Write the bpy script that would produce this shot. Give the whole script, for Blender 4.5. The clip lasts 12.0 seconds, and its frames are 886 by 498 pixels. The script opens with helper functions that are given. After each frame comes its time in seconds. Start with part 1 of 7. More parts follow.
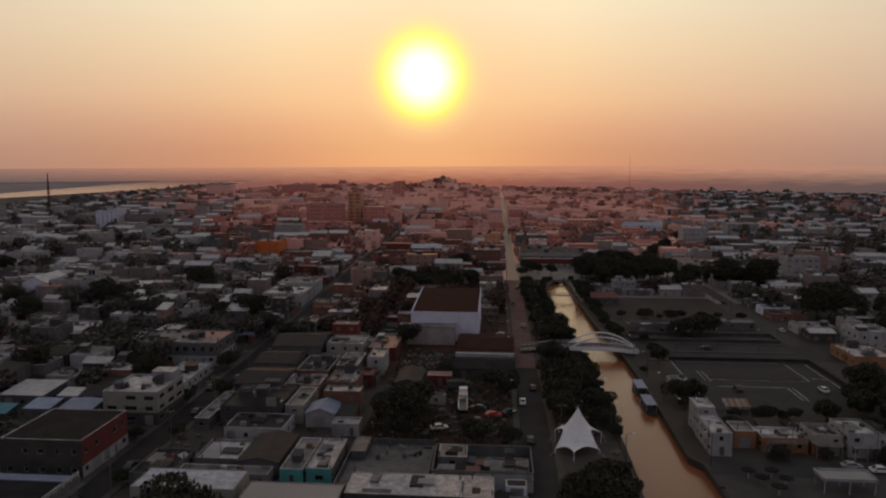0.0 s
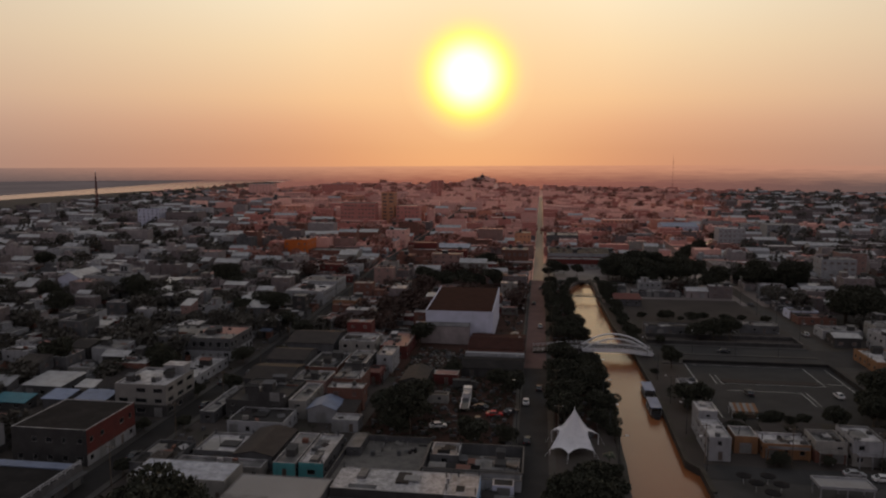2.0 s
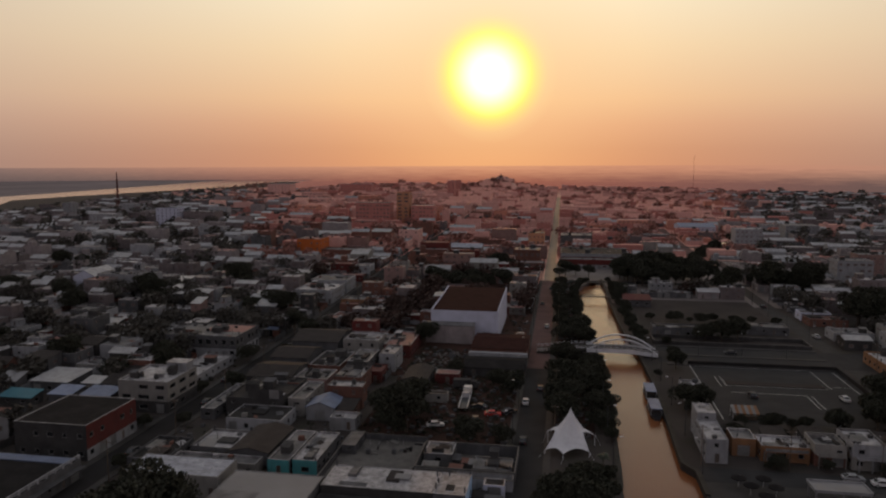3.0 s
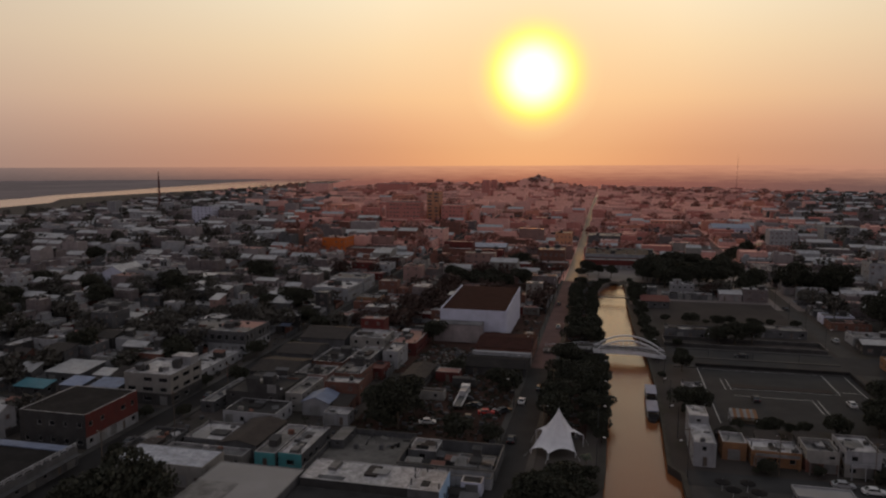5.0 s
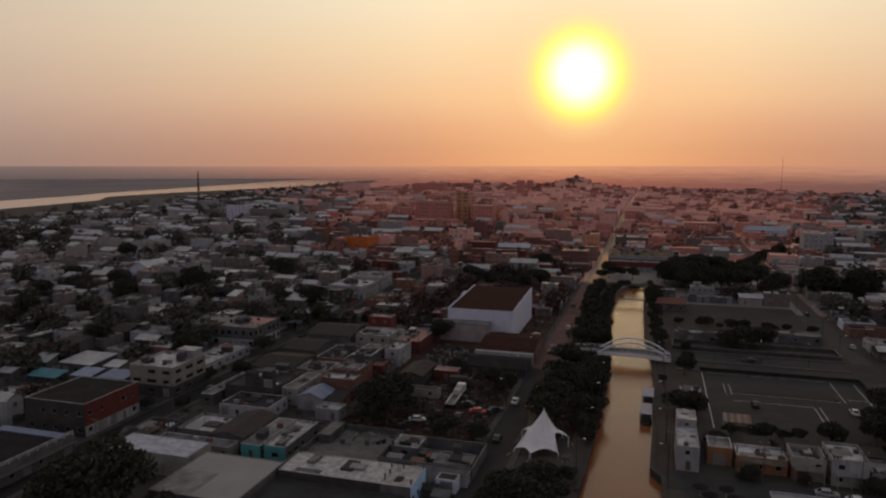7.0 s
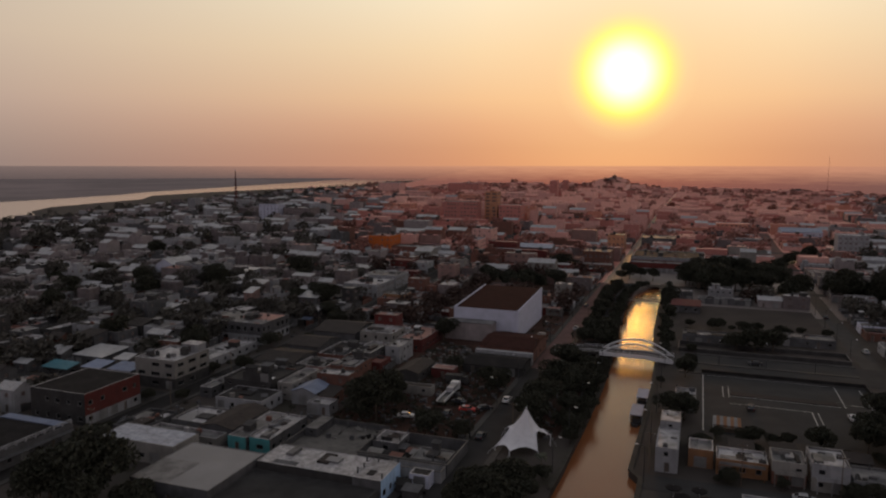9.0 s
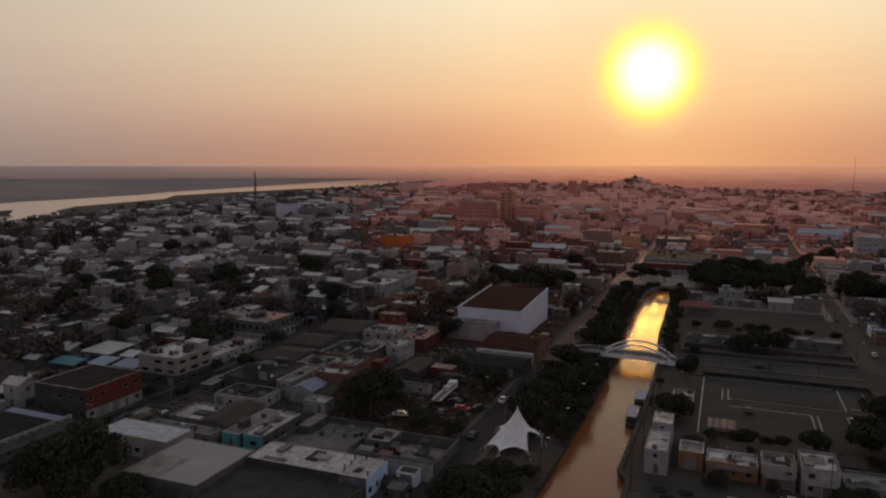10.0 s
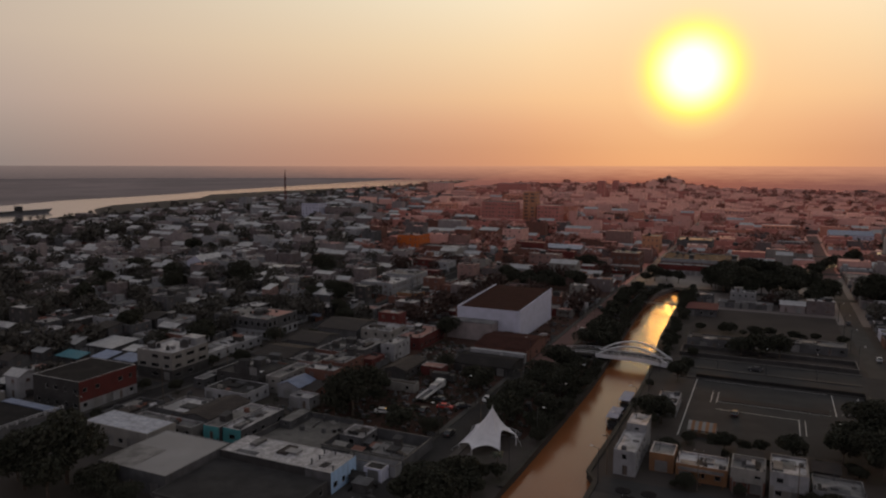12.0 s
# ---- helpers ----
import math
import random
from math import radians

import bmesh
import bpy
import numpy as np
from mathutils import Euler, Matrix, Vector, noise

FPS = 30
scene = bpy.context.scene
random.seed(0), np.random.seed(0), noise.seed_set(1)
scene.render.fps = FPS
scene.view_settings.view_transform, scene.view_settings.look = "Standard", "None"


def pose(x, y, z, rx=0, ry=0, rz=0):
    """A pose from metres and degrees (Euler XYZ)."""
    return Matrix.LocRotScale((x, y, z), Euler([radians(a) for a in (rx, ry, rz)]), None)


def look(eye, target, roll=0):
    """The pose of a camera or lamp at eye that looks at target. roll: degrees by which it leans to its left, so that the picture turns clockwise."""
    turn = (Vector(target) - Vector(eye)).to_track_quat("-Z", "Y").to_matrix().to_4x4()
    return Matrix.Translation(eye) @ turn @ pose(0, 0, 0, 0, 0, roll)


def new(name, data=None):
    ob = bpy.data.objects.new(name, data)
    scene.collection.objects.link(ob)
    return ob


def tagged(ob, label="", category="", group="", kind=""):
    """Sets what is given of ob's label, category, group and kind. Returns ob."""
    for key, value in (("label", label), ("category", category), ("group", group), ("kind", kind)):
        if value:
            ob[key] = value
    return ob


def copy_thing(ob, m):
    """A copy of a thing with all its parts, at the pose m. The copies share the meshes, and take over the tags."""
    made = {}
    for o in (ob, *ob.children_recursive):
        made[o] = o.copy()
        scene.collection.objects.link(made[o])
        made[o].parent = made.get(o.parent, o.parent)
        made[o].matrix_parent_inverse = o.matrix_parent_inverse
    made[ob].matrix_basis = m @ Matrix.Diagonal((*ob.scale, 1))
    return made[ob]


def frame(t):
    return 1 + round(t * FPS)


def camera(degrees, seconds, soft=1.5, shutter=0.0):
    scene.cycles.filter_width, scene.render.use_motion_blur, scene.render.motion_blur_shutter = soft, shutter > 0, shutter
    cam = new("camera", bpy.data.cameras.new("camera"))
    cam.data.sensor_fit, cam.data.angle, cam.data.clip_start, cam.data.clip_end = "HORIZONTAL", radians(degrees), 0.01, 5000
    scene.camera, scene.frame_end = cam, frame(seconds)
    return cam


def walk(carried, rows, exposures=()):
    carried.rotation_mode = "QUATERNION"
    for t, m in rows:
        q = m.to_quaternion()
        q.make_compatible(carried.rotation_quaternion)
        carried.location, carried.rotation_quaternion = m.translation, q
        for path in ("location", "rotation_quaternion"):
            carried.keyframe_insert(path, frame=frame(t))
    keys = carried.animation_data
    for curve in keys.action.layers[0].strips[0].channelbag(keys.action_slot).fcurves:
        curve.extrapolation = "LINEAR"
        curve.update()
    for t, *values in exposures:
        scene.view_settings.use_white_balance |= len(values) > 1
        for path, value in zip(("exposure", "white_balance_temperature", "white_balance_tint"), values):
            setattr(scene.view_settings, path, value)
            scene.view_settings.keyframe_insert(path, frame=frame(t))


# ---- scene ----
cam = camera(63.2, 12.0, 2.2)
PATH = [
    (0, (1.064, 0.211, 66.155), (0.918, 2.192, 65.92), 0.1),
    (0.5, (3.673, 0.223, 66.162), (3.496, 2.201, 65.926), 0.1),
    (1, (6.283, 0.264, 66.106), (6.076, 2.239, 65.871), 0.1),
    (1.5, (9.064, 0.243, 66.3), (8.826, 2.214, 66.063), 0.1),
    (2, (11.923, 0.274, 66.319), (11.655, 2.242, 66.082), 0.1),
    (2.5, (14.755, 0.443, 66.31), (14.458, 2.406, 66.072), 0.1),
    (3, (17.537, 0.789, 66.222), (17.212, 2.748, 65.985), 0.1),
    (5, (29.913, 1.959, 66.131), (29.471, 3.895, 65.893), 0.1),
    (5.5, (32.805, 2.271, 66.195), (32.337, 4.2, 65.957), 0.2),
    (6, (36.037, 2.677, 66.19), (35.539, 4.6, 65.952), 0.2),
    (6.5, (39.174, 3.093, 66.262), (38.648, 5.008, 66.024), 0.2),
    (7, (42.64, 3.598, 66.182), (42.084, 5.504, 65.944), 0.3),
    (9, (56.062, 5.705, 66.262), (55.394, 7.575, 66.023), 0.3),
    (9.5, (59.468, 6.501, 66.324), (58.771, 8.36, 66.085), 0.3),
    (10, (62.995, 7.343, 66.396), (62.268, 9.191, 66.157), 0.3),
    (10.5, (66.383, 8.243, 66.378), (65.628, 10.079, 66.139), 0.3),
    (11, (69.876, 9.265, 66.518), (69.092, 11.089, 66.278), 0.3),
    (11.5, (73.237, 10.448, 66.545), (72.43, 12.262, 66.305), 0.3),
    (12, (76.718, 11.375, 66.545), (75.895, 13.182, 66.305), 0.3),
]
walk(cam, [(t, look(eye, target, roll)) for t, eye, target, roll in PATH])

# ---------------------------------------------------------------- light
SUN_AZ, SUN_EL = radians(-5.8), radians(6.8)
SUN_DIR = Vector((math.sin(SUN_AZ) * math.cos(SUN_EL), math.cos(SUN_AZ) * math.cos(SUN_EL), math.sin(SUN_EL)))
scene.view_settings.exposure = 0.1


def make_world():
    w = bpy.data.worlds.new("sunset_sky")
    scene.world = w
    w.use_nodes = True
    nt = w.node_tree
    nt.nodes.clear()
    N, L = nt.nodes.new, nt.links.new

    def math_node(op, a, b=None, clamp=False):
        n = N("ShaderNodeMath")
        n.operation, n.use_clamp = op, clamp
        for i, v in enumerate((a, b)):
            if v is None:
                continue
            if isinstance(v, (int, float)):
                n.inputs[i].default_value = v
            else:
                L(v, n.inputs[i])
        return n.outputs[0]

    def ramp(fac, stops):
        n = N("ShaderNodeValToRGB")
        L(fac, n.inputs[0])
        els = n.color_ramp.elements
        while len(els) < len(stops):
            els.new(0.5)
        for e, (p, c) in zip(els, stops):
            e.position, e.color = p, (*c, 1)
        return n.outputs[0]

    def mix(fac, a, b, kind="MIX"):
        n = N("ShaderNodeMix")
        n.data_type, n.blend_type = "RGBA", kind
        for s, v in ((n.inputs[0], fac), (n.inputs[6], a), (n.inputs[7], b)):
            if isinstance(v, (int, float)):
                s.default_value = v
            elif isinstance(v, tuple):
                s.default_value = (*v, 1)
            else:
                L(v, s)
        return n.outputs[2]

    co = N("ShaderNodeTexCoord").outputs["Generated"]
    sep = N("ShaderNodeSeparateXYZ")
    L(co, sep.inputs[0])
    dot = N("ShaderNodeVectorMath")
    dot.operation = "DOT_PRODUCT"
    L(co, dot.inputs[0])
    dot.inputs[1].default_value = SUN_DIR
    ang = math_node("ARCCOSINE", math_node("MINIMUM", dot.outputs["Value"], 1.0))
    deg = math_node("MULTIPLY", ang, 180 / math.pi)
    # hazy gradient from horizon to zenith: warm towards the sun, cool away from it
    up = math_node("MULTIPLY", sep.outputs[2], 1.0, True)
    west = ramp(up, [(0.0, (0.58, 0.25, 0.145)), (0.02, (0.61, 0.275, 0.155)), (0.05, (0.72, 0.36, 0.20)), (0.085, (0.84, 0.50, 0.27)), (0.15, (0.91, 0.665, 0.40)),
                     (0.21, (0.95, 0.79, 0.54)), (0.33, (0.66, 0.58, 0.45)), (0.55, (0.38, 0.365, 0.365)), (1.0, (0.30, 0.30, 0.325))])
    east = ramp(up, [(0.0, (0.32, 0.245, 0.255)), (0.074, (0.39, 0.305, 0.315)), (0.2, (0.40, 0.335, 0.355)), (0.4, (0.33, 0.31, 0.335)), (1.0, (0.30, 0.30, 0.325))])
    dusk = ramp(up, [(0.0, (0.27, 0.218, 0.20)), (0.074, (0.44, 0.338, 0.29)), (0.15, (0.54, 0.43, 0.345)), (0.25, (0.55, 0.465, 0.38)), (0.45, (0.36, 0.345, 0.36)), (1.0, (0.30, 0.30, 0.325))])
    side = math_node("DIVIDE", math_node("SUBTRACT", deg, 11.0), 40.0, True)
    back = math_node("DIVIDE", math_node("SUBTRACT", deg, 70.0), 50.0, True)
    grad = mix(back, mix(side, west, dusk), east)
    # the sun's aureole in thick haze
    glow = math_node("POWER", 2.718, math_node("MULTIPLY", math_node("MULTIPLY", deg, deg), -1 / 90.0))
    grad = mix(math_node("MULTIPLY", glow, 0.34), grad, (1.02, 0.60, 0.25))
    disc = ramp(math_node("DIVIDE", deg, 5.0, True), [
        (0.0, (1, 1, 1)), (0.22, (1, 1, 0.97)), (0.33, (0.97, 1, 0.74)), (0.48, (0.96, 0.99, 0.40)), (0.64, (0.97, 0.94, 0.12)),
        (0.76, (0.93, 0.83, 0.16)), (0.9, (0.88, 0.70, 0.3))])
    disc5 = mix(1.0, disc, (1.15, 1.15, 1.15), "MULTIPLY")
    halo = ramp(math_node("DIVIDE", deg, 5.3, True), [(0.0, (1, 1, 1)), (0.42, (1, 1, 1)), (0.54, (0.80, 0.80, 0.80)), (0.67, (0.44, 0.44, 0.44)), (0.83, (0.15, 0.15, 0.15)), (1.0, (0, 0, 0))])
    grad = mix(halo, grad, disc5)
    sky = N("ShaderNodeTexSky")
    sky.sky_type, sky.sun_disc = "NISHITA", False
    sky.sun_elevation, sky.sun_rotation = SUN_EL, SUN_AZ
    sky.air_density, sky.dust_density, sky.altitude = 1.0, 0.6, 60
    air = N("ShaderNodeBackground")
    L(sky.outputs[0], air.inputs[0])
    air.inputs[1].default_value = 0.0022
    haze = N("ShaderNodeBackground")
    L(grad, haze.inputs[0])
    haze.inputs[1].default_value = 0.96
    add, out = N("ShaderNodeAddShader"), N("ShaderNodeOutputWorld")
    L(air.outputs[0], add.inputs[0])
    L(haze.outputs[0], add.inputs[1])
    L(add.outputs[0], out.inputs[0])


make_world()
sun = new("sun", bpy.data.lights.new("sun", "SUN"))
sun.data.energy, sun.data.angle, sun.data.color = 0.17, radians(5.0), (1.0, 0.38, 0.045)
sun.matrix_world = look(SUN_DIR * 500, (0, 0, 0))


# ---------------------------------------------------------------- materials
def material(name, a, b, scale=0.4, fine=6.0, rough=0.85, metal=0.0, bump=0.15, stain=0.35, dark=(0.05, 0.045, 0.04), spec=0.4, streak=False, wave=0.0, island=0.0):
    """Two tones blended by coarse noise, darkened by stains, with fine grain and relief."""
    m = bpy.data.materials.new(name)
    m.use_nodes = True
    nt = m.node_tree
    N, L = nt.nodes.new, nt.links.new
    bs = nt.nodes["Principled BSDF"]
    geo = N("ShaderNodeNewGeometry")
    vec = geo.outputs["Position"]
    if streak:
        mp = N("ShaderNodeMapping")
        mp.inputs["Scale"].default_value = (1, 1, 0.12)
        L(vec, mp.inputs[0])
        svec = mp.outputs[0]
    else:
        svec = vec

    def noise_tex(v, s, detail=4.0):
        n = N("ShaderNodeTexNoise")
        L(v, n.inputs["Vector"])
        n.inputs["Scale"].default_value, n.inputs["Detail"].default_value = s, detail
        return n.outputs[0]

    def mixer(fac, x, y):
        n = N("ShaderNodeMix")
        n.data_type = "RGBA"
        for s, v in ((n.inputs[0], fac), (n.inputs[6], x), (n.inputs[7], y)):
            if isinstance(v, (int, float)):
                s.default_value = v
            elif isinstance(v, tuple):
                s.default_value = (*v, 1)
            else:
                L(v, s)
        return n.outputs[2]

    def remap(v, lo, hi, to):
        n = N("ShaderNodeMapRange")
        L(v, n.inputs[0])
        n.inputs[1].default_value, n.inputs[2].default_value, n.inputs[4].default_value = lo, hi, to
        return n.outputs[0]

    coarse = noise_tex(vec, scale)
    grain = noise_tex(vec, fine, 6.0)
    base = mixer(remap(coarse, 0.35, 0.65, 1.0), a, b)
    base = mixer(remap(grain, 0.3, 0.9, 0.35), base, tuple(c * 0.55 for c in a))
    if stain:
        base = mixer(remap(noise_tex(svec, scale * 2.7, 5.0), 0.52, 0.78, stain), base, dark)
    info = N("ShaderNodeObjectInfo")
    hsv = N("ShaderNodeHueSaturation")
    L(base, hsv.inputs["Color"])
    val = N("ShaderNodeMapRange")
    L(geo.outputs["Random Per Island"] if island else info.outputs["Random"], val.inputs[0])
    val.inputs[3].default_value, val.inputs[4].default_value = (1 - island, 1 + island) if island else (0.85, 1.12)
    L(val.outputs[0], hsv.inputs["Value"])
    L(hsv.outputs[0], bs.inputs["Base Color"])
    bs.inputs["Roughness"].default_value, bs.inputs["Metallic"].default_value = rough, metal
    bs.inputs["Specular IOR Level"].default_value = spec
    if bump:
        height = grain
        if wave:
            wv = N("ShaderNodeTexWave")
            L(vec, wv.inputs["Vector"])
            wv.inputs["Scale"].default_value = wave
            height = wv.outputs[1]
        bp = N("ShaderNodeBump")
        bp.inputs["Strength"].default_value, bp.inputs["Distance"].default_value = bump, 0.05
        L(height, bp.inputs["Height"])
        L(bp.outputs[0], bs.inputs["Normal"])
    return m


